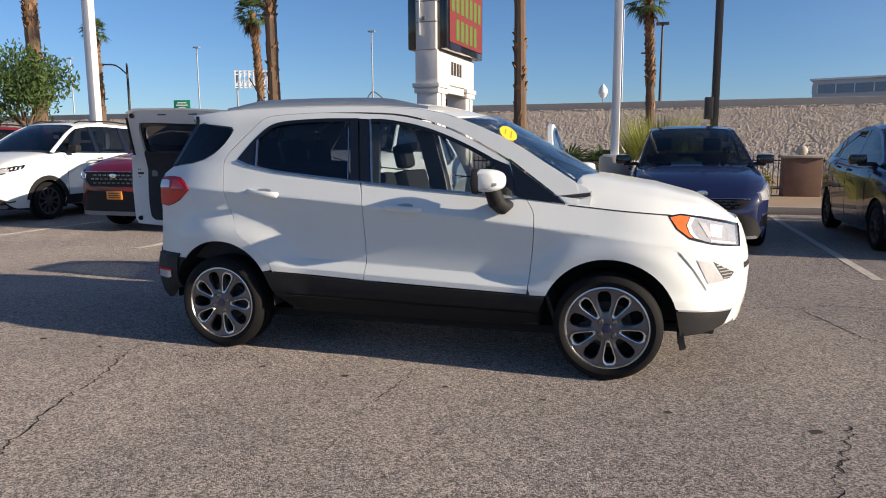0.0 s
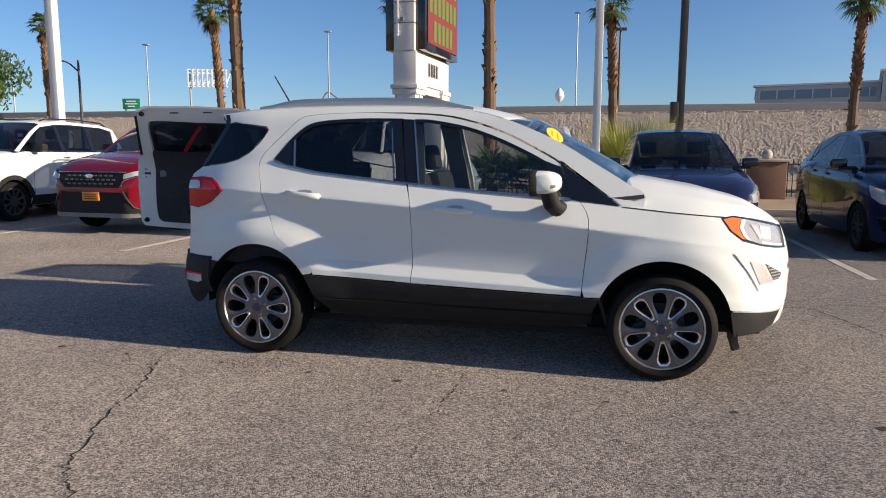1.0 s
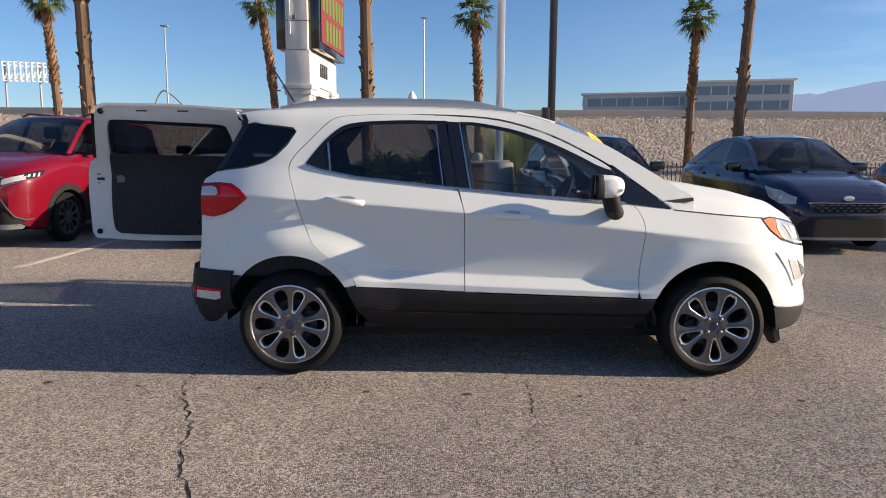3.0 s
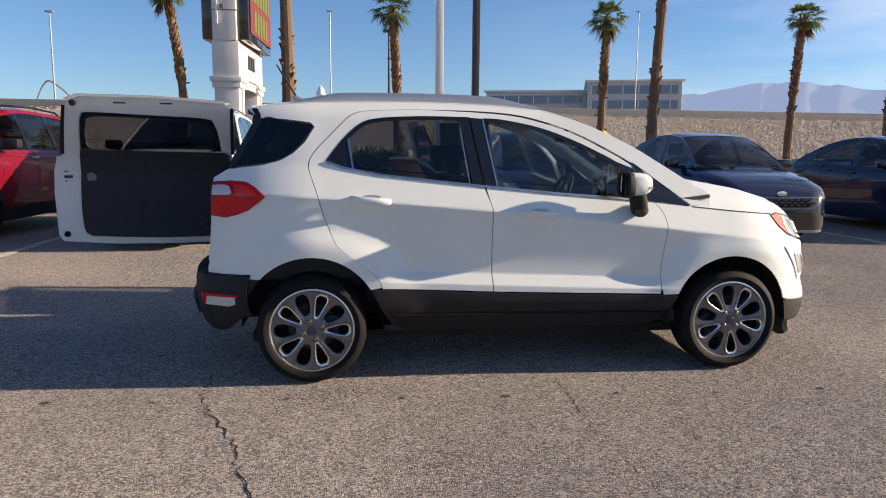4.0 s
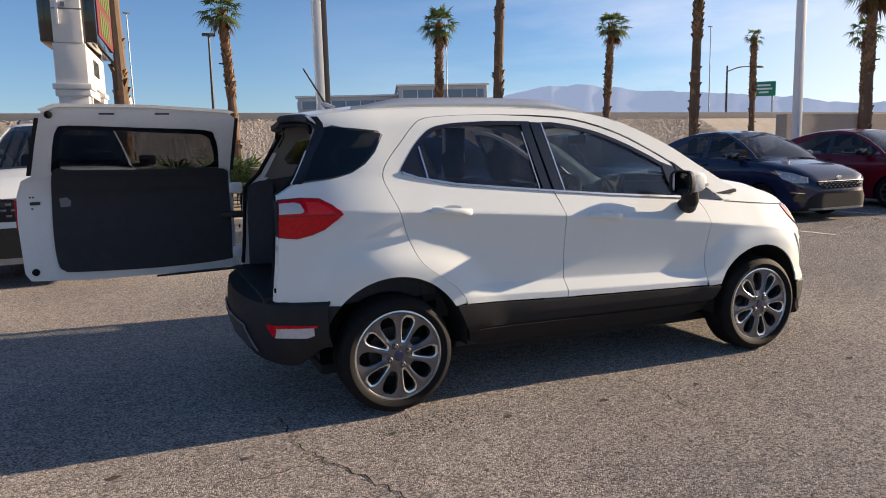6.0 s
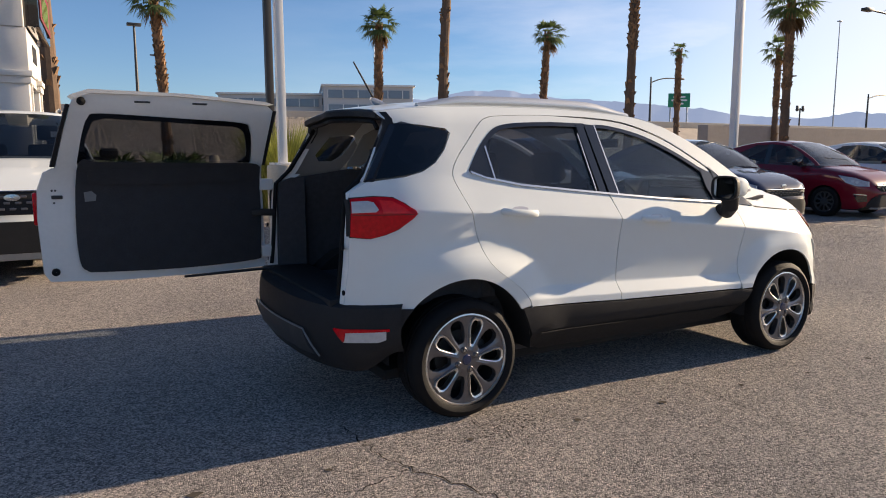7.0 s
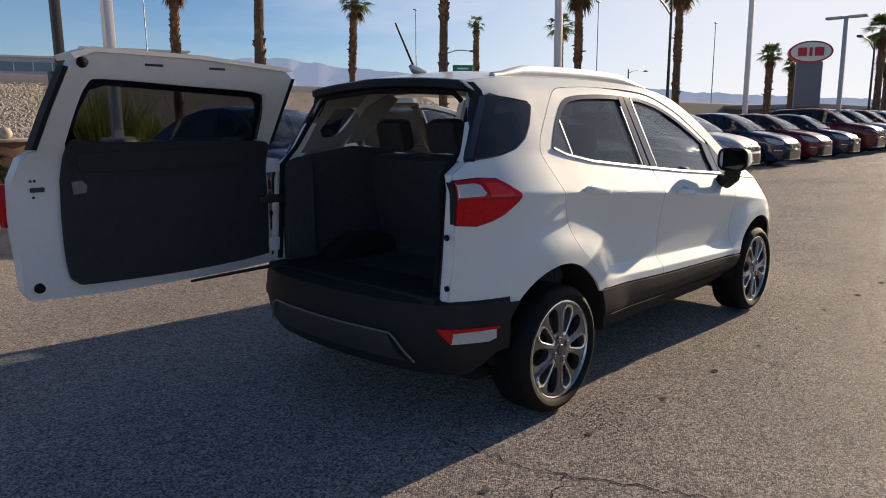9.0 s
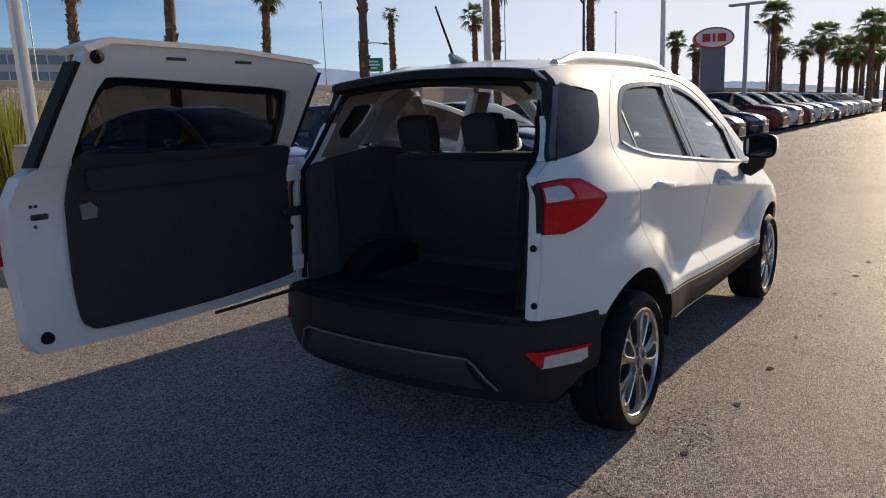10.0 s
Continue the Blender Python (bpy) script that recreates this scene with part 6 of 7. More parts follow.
def street_lamp(x, y, height, reach, mat, label, base=0.0, r=0.09, bend=(1, 0)):
    """A round pole with a curved arm, reaching along x by the given metres."""
    p = thing("street_lamp", label, "street lamp", pose(x, y, base), "street lamps")
    part("pole", tube(bmesh.new(), (0, 0, 0), (0, 0, height), r, r * 0.6, 10), mat, p)
    if reach:
        bm = bmesh.new()
        pts = spline([(0, 0, height * 0.90), (reach * 0.45, 0, height * 0.985), (reach, 0, height * 1.0)], 4)
        pipe(bm, pts, [r * 0.45] * len(pts), 8)
        part("arm", bm, mat, p)
        part("lamp_head", boxed(min(reach, reach * 1.18), max(reach, reach * 1.18), -0.14, 0.14, height * 1.0 - 0.08, height * 1.0 + 0.06, 0.03), mat, p, "cobra-head lamp")
    else:
        part("lamp_head", boxed(-r * 3.6, r * 3.6, -r * 2, r * 2, height, height + r * 1.4, r * 0.3), mat, p, "flat lamp head")
    return p


# highway masts far behind the bank
for x, y, h in ((-2.8, 85.5, 15.0), (45.6, 105.8, 20.4), (82.6, 84.9, 17.2), (100.3, 60.4, 17.6), (127, 52, 16.0), (-52.1, 70, 10.5), (-29.3, 70, 11.2), (-76, 75, 10.8)):
    street_lamp(x, y, h, 0, M_GALV, "slender grey highway light mast", 3.0, 0.11)
street_lamp(1.6, 38.7, 5.3, 0, M_POLE_DARK, "dark street light with a square head", 3.0, 0.10)
street_lamp(38.4, 36.8, 4.3, 3.0, M_POLE_DARK, "dark street lamp with a curved arm", 3.0, 0.10)
street_lamp(32.0, 14.75, 7.6, -3.0, M_POLE_DARK, "dark street lamp with a long curved arm", 0, 0.10)
street_lamp(65.0, 35.2, 3.9, 3.5, M_POLE_DARK, "dark street lamp with a curved arm", 3.0, 0.11)
street_lamp(49, 9.0, 6.4, -3.4, M_POLE_DARK, "dark street lamp with a curved arm", 0, 0.09)
street_lamp(-26.2, 27.6, 6.0, -1.6, M_POLE_DARK, "dark street lamp with an arm", 0, 0.09)
lt = thing("light_pole", "grey light pole with twin flat heads", "light pole", pose(33.1, 6.75, 0), "light poles")
part("shaft", boxed(-0.09, 0.09, -0.09, 0.09, 0, 6.1, 0.01), M_GALV, lt)
for s in (-1, 1):
    part("lamp_head", boxed(-0.2, 0.2, 0.1 * s if s > 0 else -0.85, 0.85 if s > 0 else -0.1, 6.0, 6.1, 0.02), M_GALV, lt)

# traffic signals at the far junction
for x, y in ((56.0, 36.0),):
    t = thing("traffic_signal", "pair of small dark signal heads on a pole", "traffic signal", pose(x, y, 3.0))
    part("pole", tube(bmesh.new(), (0, 0, 0), (0, 0, 2.4), 0.08, 0.06, 8), M_POLE_DARK, t)
    for s in (-1, 1):
        part("signal_head", boxed(0.4 * s - 0.09, 0.4 * s + 0.09, -0.09, 0.09, 2.1, 2.6, 0.03), M_POLE_DARK, t)
    part("crossbar", boxed(-0.6, 0.6, -0.04, 0.04, 2.2, 2.3), M_POLE_DARK, t)


def gantry_sign(x, y, z, w, h, turn, label, front=True):
    g = thing("road_sign", label, "road sign", pose(x, y, 0, 0, 0, turn))
    part("sign_panel", boxed(-w / 2, w / 2, -0.06, 0.0, z - h / 2, z + h / 2, 0.02), M_SIGNGREEN if front else M_GALV, g, "green sign panel" if front else "bare back of a sign")
    for s in (-1, 1):
        part("post", tube(bmesh.new(), (s * w * 0.38, 0.15, 2.9), (s * w * 0.38, 0.15, z + h / 2), 0.13, 0.13, 8), M_GALV, g)
    if front:
        for k, b in enumerate((0.55, 0.7, 0.4)):
            part("text_bar", boxed(-w * b / 2, w * b / 2, -0.075, -0.06, z + h * (0.24 - 0.24 * k) - h * 0.06, z + h * (0.24 - 0.24 * k) + h * 0.06), M_SIGNWHITE, g)


gantry_sign(90.5, 81.3, 10.3, 3.6, 2.3, -35, "green highway direction sign on posts")
gantry_sign(-48.6, 62.0, 6.2, 1.9, 1.1, 10, "green highway direction sign on posts")
t = thing("sign_gantry", "pale lattice back of a highway sign on posts", "road sign", pose(-34.6, 54.0, 0, 0, 0, 20))
for z in (7.0, 7.35, 8.2, 8.5):
    part("rail", boxed(-1.75, 1.75, -0.05, 0.05, z, z + 0.10), M_SIGNWHITE, t)
for k in range(9):
    part("brace", boxed(-1.7 + 0.42 * k - 0.05, -1.7 + 0.42 * k + 0.05, -0.10, -0.05, 7.0, 8.6), M_SIGNWHITE, t)
    part("brace", boxed(-0.05, 0.05, -0.05, 0.05, 0, 1.25), M_SIGNWHITE, t, m=pose(-1.6 + 0.40 * k, 0, 7.2, 0, 22, 0))
for s in (-1.6, 0.9):
    part("post", tube(bmesh.new(), (s, 0.2, 2.9), (s, 0.2, 8.6), 0.11, 0.09, 8), M_GALV, t)

# the dealership's pylon sign by the entrance, its boards facing up and down the lot
PYL = thing("pylon_sign", "tall white stucco pylon with electronic message boards", "sign", pose(-3.38, 11.65, 0.1, 0, 0, 86))
D = 0.27
for s in (-1, 1):
    part("column", boxed(s * 0.98 - 0.27, s * 0.98 + 0.27, -D + 0.02, D - 0.02, 0, 2.50, 0.02), M_STUCCO, PYL, "white stucco column")
    part("capital", boxed(s * 0.98 - 0.31, s * 0.98 + 0.31, -D - 0.02, D + 0.02, 2.46, 2.58, 0.015), M_STUCCO, PYL)
    part("capital", boxed(s * 0.98 - 0.35, s * 0.98 + 0.35, -D - 0.05, D + 0.05, 2.58, 2.68, 0.015), M_STUCCO, PYL)
    part("pilaster", boxed(s * 0.98 - 0.05, s * 0.98 + 0.05, -D - 0.01, D + 0.01, 0, 2.46), M_STUCCO, PYL)
part("lintel", boxed(-1.27, 1.27, -D, D, 2.68, 3.40, 0.02), M_STUCCO, PYL, "white stucco lintel")
part("lintel_arch", boxed(-0.70, 0.70, -D + 0.05, D - 0.05, 2.50, 2.70, 0.02), M_STUCCO, PYL)
tower = part("tower", boxed(-1.30, 1.20, -D + 0.03, D - 0.03, 3.40, 8.2, 0.02), M_STUCCO, PYL, "white stucco tower")
for z in (3.98, 4.42, 4.86, 5.30):
    part("reveal", boxed(-1.312, 1.21, -D + 0.018, D - 0.018, z, z + 0.022), M_SIGNGREY, tower)
part("conduit", boxed(-1.345, -1.31, 0.12, 0.16, 3.72, 5.6), M_SIGNWHITE, tower)
part("meter_box", boxed(-1.345, -1.31, 0.0, 0.07, 4.02, 4.10), M_SIGNGREY, tower)
for s in (-1, 1):
    y0, y1 = sorted((s * (D - 0.03), s * (D + 0.20)))
    cab = part("board_cabinet", boxed(-1.20, 1.38, y0, y1, 3.42, 5.6, 0.03), M_GLOSSBLACK, PYL, "black message board cabinet")
    y = s * (D + 0.20)
    scr = part("led_screen", boxed(-1.08, 1.26, min(y, y + 0.02 * s), max(y, y + 0.02 * s), 3.58, 5.45), M_LEDRED, cab, "red message screen")
    for row in range(3):
        for k in range(7):
            if row == 0 and k in (0, 6):
                continue
            x0 = -0.98 + k * 0.315
            z0 = 3.66 + row * 0.60
            part("letter_bar", boxed(x0, x0 + 0.20, min(y + 0.02 * s, y + 0.026 * s), max(y + 0.02 * s, y + 0.026 * s), z0, z0 + 0.46), M_LEDGREEN, scr)
for k in range(4):
    part("number_bar", boxed(-0.40 + k * 0.19, -0.28 + k * 0.19, -D - 0.015, -D, 2.92, 3.22), M_INK, PYL, "dark numeral bar")

# the red and white oval sign on a grey pylon
OVAL = thing("oval_pylon_sign", "white oval sign with red lettering bars on a grey pylon", "sign", pose(40.5, 10.35, 0, 0, 0, -66))
part("pylon", boxed(-0.68, 0.68, -0.25, 0.25, 0, 4.7, 0.03), M_SIGNGREY, OVAL, "plain grey pylon")
bm = bmesh.new()
lathe(bm, [(0.001, -0.36), (1.0, -0.34), (1.0, 0.34), (0.001, 0.36)], 44, "Y")
board = part("oval_board", bm, M_SIGNRED, OVAL, "red-rimmed oval board", m=pose(0, 0, 5.24) @ Matrix.Diagonal((1.14, 1, 0.61, 1)))
bm = bmesh.new()
lathe(bm, [(0.001, -0.39), (1.0, -0.375), (1.0, -0.33)], 44, "Y")
part("oval_face", bm, M_SIGNWHITE, board, "white oval face", m=pose(0, 0, 5.24) @ Matrix.Diagonal((1.03, 1, 0.52, 1)))
for x0, x1 in ((-0.66, -0.22), (-0.09, 0.07), (0.19, 0.66)):
    part("letter_bar", boxed(x0, x1, -0.42, -0.385, 5.0, 5.48, 0.04), M_SIGNRED, board)

# a thin steel arch and a small white tank beyond the highway
t = thing("steel_arch", "thin dark steel arch standing beyond the highway", "arch", pose(-37.6, 90, 2.9))
pts = spline([(-2.4, 0, 0), (-1.6, 0, 3.6), (-0.2, 0, 6.4), (1.2, 0, 5.9), (2.6, 0, 4.6)], 5)
part("arch_tube", pipe(bmesh.new(), pts, [0.10] * len(pts), 8), M_SIGNGREY, t)
t = thing("water_tank", "small white pear-shaped tank on a stem", "tank", pose(-3.2, 60, 2.9))
part("tank", lathe(bmesh.new(), [(0.001, 2.7), (0.25, 2.9), (0.42, 3.25), (0.36, 3.6), (0.12, 3.95), (0.001, 4.05)], 16, "Z"), M_SIGNWHITE, t)
part("stem", tube(bmesh.new(), (0, 0, 0), (0, 0, 2.8), 0.05, 0.05, 8), M_GALV, t)

# ---- far away ----
def block_building(name, label, at, parts, storey=3.8):
    """Office blocks with bands of windows: each part is x0, x1, y0, y1, height."""
    b = thing(name, label, "building", at)
    for x0, x1, y0, y1, h in parts:
        wall = part("wall", boxed(x0, x1, y0, y1, 0, h, 0.2), M_FACADE, b)
        n = int(h / storey)
        for k in range(1, n + 1):
            z = h - k * storey + 0.7
            part("window_band", boxed(x0 + 1, x1 - 1, y0 - 0.25, y0 + 0.1, z, z + storey * 0.55), M_FACADE_GLASS, wall, "dark window band")
            part("window_band", boxed(x0 - 0.25, x0 + 0.1, y0 + 1, y1 - 1, z, z + storey * 0.55), M_FACADE_GLASS, wall)
            for j in range(int((x1 - x0 - 2) / 4.0) + 1):
                part("mullion", boxed(x0 + 1 + j * 4.0, x0 + 1.22 + j * 4.0, y0 - 0.5, y0 - 0.22, z, z + storey * 0.55), M_SIGNWHITE, wall)
        part("roof_edge", boxed(x0 - 0.6, x1 + 0.6, y0 - 0.6, y1 + 0.6, h, h + 0.5, 0.1), M_SIGNWHITE, wall, "pale roof edge")


block_building("office_building", "long pale office building with dark window bands", pose(38, 191, 0, 0, 0, -18.2), [(0, 27.3, 0, 40, 17.4), (27.5, 51.5, -6, 40, 19.4)])
low = thing("low_building", "low tan building beyond the row of cars", "building", pose(95, 22, 0))
part("wall", boxed(-25, 60, -4, 8, 0, 2.6, 0.1), M_TERRACOTTA, low)
part("roof_edge", boxed(-25.5, 60.5, -4.5, 8.5, 2.6, 3.0, 0.05), M_CONCRETE, low)

# mountain ridges on the horizon: compass and height in degrees
RIDGE = [(-2, 0.25), (6, 0.7), (12, 1.5), (22, 2.1), (26.5, 2.5), (30.4, 2.95), (33, 2.5), (37.5, 2.85), (41, 3.45), (45.5, 3.95), (50, 4.35), (54, 4.8), (56.2, 5.2), (59, 4.95), (62, 4.5), (68, 3.9), (80, 3.3), (100, 2.6), (125, 2.2), (150, 1.2)]


def ridge(far, seed, label):
    bm = bmesh.new()
    rows = []
    for i in range(460):
        az = -2 + 152 * i / 459
        e = lerp(RIDGE, az) + 0.16 * noise.noise(Vector((az * 0.55 + seed, 0, 0))) + 0.10 * noise.noise(Vector((az * 1.9 + seed, 3, 0))) + 0.05 * noise.noise(Vector((az * 6.0, 7, 0)))
        d = Vector((math.cos(radians(az)), math.sin(radians(az)), 0))
        h = far * math.tan(radians(max(0.2, e)))
        rows.append([tuple(d * (far - k * 90 + 40 * noise.noise(Vector((az * 0.8, k, seed)))) + Vector((0, 0, h * z))) for k, z in ((0, 1.0), (1, 0.72 + 0.1 * noise.noise(Vector((az * 1.3, 9, 0)))), (3, 0.35), (5, 0.0))])
    grid(bm, rows)
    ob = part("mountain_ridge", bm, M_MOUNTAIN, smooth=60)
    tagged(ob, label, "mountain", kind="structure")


ridge(2700, 2.3, "hazy blue-grey mountain ridge on the horizon")

# ---- parked cars ----
SEDAN = dict(
    deck=[(-2.32, 0.80), (-2.25, 0.98), (-2.0, 1.045), (-1.4, 1.04), (-0.5, 1.00), (0.9, 0.955), (1.35, 0.91), (1.8, 0.835), (2.1, 0.745), (2.25, 0.65), (2.30, 0.56)],
    wide=[(-2.32, 0.62), (-2.22, 0.76), (-1.9, 0.85), (-1.2, 0.895), (0.6, 0.90), (1.3, 0.89), (1.8, 0.865), (2.0, 0.82), (2.14, 0.76), (2.24, 0.68), (2.30, 0.56)],
    low=0.19, axle=(-1.35, 1.35), wheel_r=0.325, arch=0.372, crown=0.045,
    top=[(-1.95, 1.04), (-1.5, 1.22), (-1.05, 1.36), (-0.6, 1.43), (-0.1, 1.445), (0.30, 1.40), (0.62, 1.28), (1.0, 1.08), (1.18, 0.945)], roof=(-0.72, 0.30), b_at=-0.18, c_wide=0.30,
    lamp=[(1.62, 0.80), (1.95, 0.755), (2.17, 0.685), (2.20, 0.60), (2.02, 0.60), (1.80, 0.665)], tail=[(-2.28, 0.95), (-2.0, 0.97), (-2.05, 0.86), (-2.28, 0.82)], clad=False, nose=2.30)
CROSS = dict(
    deck=[(-2.36, 0.95), (-2.28, 1.10), (-1.9, 1.20), (-0.5, 1.20), (0.95, 1.22), (1.4, 1.175), (1.85, 1.10), (2.15, 1.03), (2.30, 0.965), (2.36, 0.86)],
    wide=[(-2.36, 0.72), (-2.25, 0.82), (-1.9, 0.94), (0.6, 0.975), (1.5, 0.965), (1.95, 0.935), (2.16, 0.89), (2.28, 0.82), (2.36, 0.70)],
    low=0.26, axle=(-1.40, 1.40), wheel_r=0.365, arch=0.425, crown=0.05,
    top=[(-2.30, 1.18), (-2.2, 1.46), (-2.08, 1.66), (-1.7, 1.755), (-0.4, 1.80), (0.20, 1.765), (0.55, 1.62), (0.90, 1.41), (1.22, 1.205)], roof=(-2.0, 0.28), b_at=-0.12, c_wide=0.26,
    lamp=[(1.86, 1.01), (2.08, 0.99), (2.26, 0.955), (2.30, 0.89), (2.12, 0.905), (1.95, 0.94)], tail=[(-2.32, 1.06), (-2.0, 1.08), (-2.05, 0.92), (-2.32, 0.90)], clad=True, nose=2.36)
for kind, up in ((SEDAN, 1.12), (CROSS, 1.055)):
    for key in ("deck", "top", "lamp", "tail"):
        kind[key] = [(x, z * up) for x, z in kind[key]]
TYRE_MESH = {}


def parked_wheel(owner, x, y, r, face_out):
    """A dark five-spoke wheel; meshes are shared between all parked cars."""
    key = (round(r, 3),)
    if key not in TYRE_MESH:
        rr = r - 0.10
        bm = bmesh.new()
        lathe(bm, [(rr, -0.09), (rr + 0.02, -0.105), (r - 0.03, -0.105), (r - 0.005, -0.08), (r, -0.03), (r, 0.06), (r - 0.03, 0.10), (rr, 0.10)], 32)
        t = part("tyre", bm, M_RUBBER)
        bm = bmesh.new()
        spoke_disc(bm, 10, 0.05, rr - 0.004, (0.95, 1.0), -0.085, 0.03)
        lathe(bm, [(rr - 0.004, -0.085), (rr + 0.004, -0.092), (rr + 0.006, -0.06)], 40)
        lathe(bm, [(0.001, -0.089), (0.05, -0.089)], 10)
        bmesh.ops.remove_doubles(bm, verts=bm.verts, dist=2e-3)
        w = part("rim", bm, M_STEEL_DARK)
        # black disc painted in for the shade behind the spokes
        bm = bmesh.new()
        lathe(bm, [(0.001, -0.02), (rr - 0.03, -0.015)], 24)
        d = part("shade_backing", bm, M_DARK)
        TYRE_MESH[key] = (t.data, w.data, d.data)
        for o in (t, w, d):
            bpy.data.objects.remove(o)
    tyre, rim, back = TYRE_MESH[key]
    m = pose(x, y, r, 0, 0, 0 if face_out < 0 else 180)
    wh = new("wheel", rim)
    wh.parent, wh.matrix_basis = owner, m
    for nm, me in (("tyre", tyre), ("shade_backing", back)):
        o = new(nm, me)
        o.parent = wh


def parked_car(label, paint, kind, at, group="parked cars", plate=False, name="parked_car"):
    P = kind
    car = thing(name, label, "car", at, group)
    low, (ar, af), arch = P["low"], P["axle"], P["arch"]

    def deck(x):
        return lerp(P["deck"], x)

    def wide(x):
        return lerp(P["wide"], x)

    def floor_z(x):
        for a in (ar, af):
            d = abs(x - a)
            if d < arch:
                return max(low, P["wheel_r"] + math.sqrt(arch * arch - d * d) - 0.02)
        lift = soft(P["nose"] - 0.35, P["nose"], abs(x)) * 0.10
        return low + lift

    RATIO = [(0.0, 0.93), (0.2, 0.985), (0.45, 0.99), (0.72, 1.0), (0.88, 0.975), (0.96, 0.93), (1.0, 0.87)]

    def skin(x, z):
        zl = low
        t = min(1.0, max(0.0, (z - zl) / (deck(x) - zl)))
        return wide(x) * lerp(RATIO, t)

    xs = sorted(set([P["deck"][0][0], P["deck"][-1][0]] + [round(v, 3) for v in np.linspace(P["deck"][0][0], P["deck"][-1][0], 34)] + [a + arch * math.cos(t) for a in (ar, af) for t in np.linspace(0.0, math.pi, 15)] + [a + s * (arch + 0.004) for a in (ar, af) for s in (-1, 1)]))
    bm = bmesh.new()
    rows = []
    for x in xs:
        zl, h = floor_z(x), deck(x)
        side = []
        for k in range(9):
            z = zl + (h - zl) * k / 8
            side.append((skin(x, z), z))
        c = P["crown"] * soft(P["nose"], P["nose"] - 0.5, abs(x))
        side += [(wide(x) * 0.66, h + c * 0.62), (wide(x) * 0.36, h + c * 0.9)]
        rows.append([(x, -y, z) for y, z in side] + [(x, 0, h + c)] + [(x, y, z) for y, z in side[::-1]])
    vs = grid(bm, rows)
    bm.faces.new(vs[0])
    bm.faces.new(vs[-1][::-1])
    part("body", bm, paint, car, smooth=40)
    part("underbody", boxed(-2.1, 2.05, -0.68, 0.68, low - 0.03, 0.55, 0.02), M_DARK, car)
    # cabin glass and roof
    r0, r1 = P["roof"]

    def top(x):
        return lerp(P["top"], x)

    def rail(x, z):
        b = deck(x) - 0.01
        return wide(x) * 0.875 - max(0, z - b) * 0.40

    gx = sorted(set([round(v, 3) for v in np.linspace(P["top"][0][0], P["top"][-1][0], 22)] + [r0, r1]))
    bms = {k: bmesh.new() for k in ('roof', 'kerb_glass', 'road_glass', 'windscreen', 'rear_window')}
    rings = []
    for x in gx:
        t, b = max(top(x), deck(x) + 0.004), deck(x) - 0.01
        ye = rail(x, t)
        side = [(rail(x, b + (t - b) * k / 4), b + (t - b) * k / 4 - (0.012 if k == 4 else 0)) for k in range(5)]
        up = [(ye * 0.86, t + 0.018), (ye * 0.5, t + 0.035), (0, t + 0.04)]
        rings.append([(x, -y, z) for y, z in side + up] + [(x, y, z) for y, z in (side + up)[::-1][1:]])
    n = len(rings[0])
    for a, b in zip(rings, rings[1:]):
        mx = 0.5 * (a[0][0] + b[0][0])
        for j in range(n - 1):
            is_side = j < 4 or j > n - 6
            target = bms['kerb_glass' if j < 4 else 'road_glass'] if is_side else bms['roof' if r0 <= mx <= r1 else 'windscreen' if mx > r1 else 'rear_window']
            target.faces.new([target.verts.new(p) for p in (a[j], a[j + 1], b[j + 1], b[j])])
    for b in bms.values():
        bmesh.ops.remove_doubles(b, verts=b.verts, dist=1e-4)
    part("roof", bms["roof"], paint, car)
    for key in ("kerb_glass", "road_glass"):
        part("side_glass", bms[key], M_GLASS_PARKED, car, "tinted side glass")
    for key in ("windscreen", "rear_window"):
        part(key, bms[key], M_GLASS_PARKED, car, "dark tinted glass")
    for s in (-1, 1):
        def on_rail(x, z, s=s):
            return s * rail(x, z)

        def on_skin(x, z, s=s):
            return s * skin(x, z)
        cowl, hip = P["top"][-1][0], P["top"][0][0]
        front = [(x, top(x)) for x in np.linspace(r1 - 0.02, cowl - 0.04, 6)]
        part("front_pillar", panel(front + [(x - 0.085, z - 0.012) for x, z in front[::-1]], on_rail, 0.02, 0.2, 0.004), paint, car)
        tops = [(x, top(x) + 0.002) for x in np.linspace(r0, r1, 6)]
        part("roof_rail_edge", panel(tops + [(x, z - 0.055) for x, z in tops[::-1]], on_rail, 0.02, 0.2, 0.005), paint, car)
        b = P["b_at"]
        part("middle_pillar", panel([(b - 0.05, top(b) - 0.03), (b + 0.04, top(b) - 0.03), (b + 0.07, deck(b)), (b - 0.05, deck(b))], on_rail, 0.02, 0.2, 0.003), M_GLOSSBLACK, car)
        rear = [(x, top(x)) for x in np.linspace(hip + 0.03, r0 + 0.05, 6)]
        wd = P["c_wide"]
        part("rear_pillar", panel(rear + [(r0 + 0.05 + wd * 0.25, top(r0) - 0.06), (hip + 0.12 + wd * 1.6, deck(hip + wd) + 0.05), (hip + 0.15 + wd, deck(hip + wd) - 0.0)], on_rail, 0.02, 0.2, 0.004), paint, car)
        if P is CROSS:
            b2 = -1.05
            part("middle_pillar", panel([(b2 - 0.06, top(b2) - 0.03), (b2 + 0.05, top(b2) - 0.03), (b2 + 0.08, deck(b2)), (b2 - 0.05, deck(b2))], on_rail, 0.02, 0.2, 0.003), M_GLOSSBLACK, car)
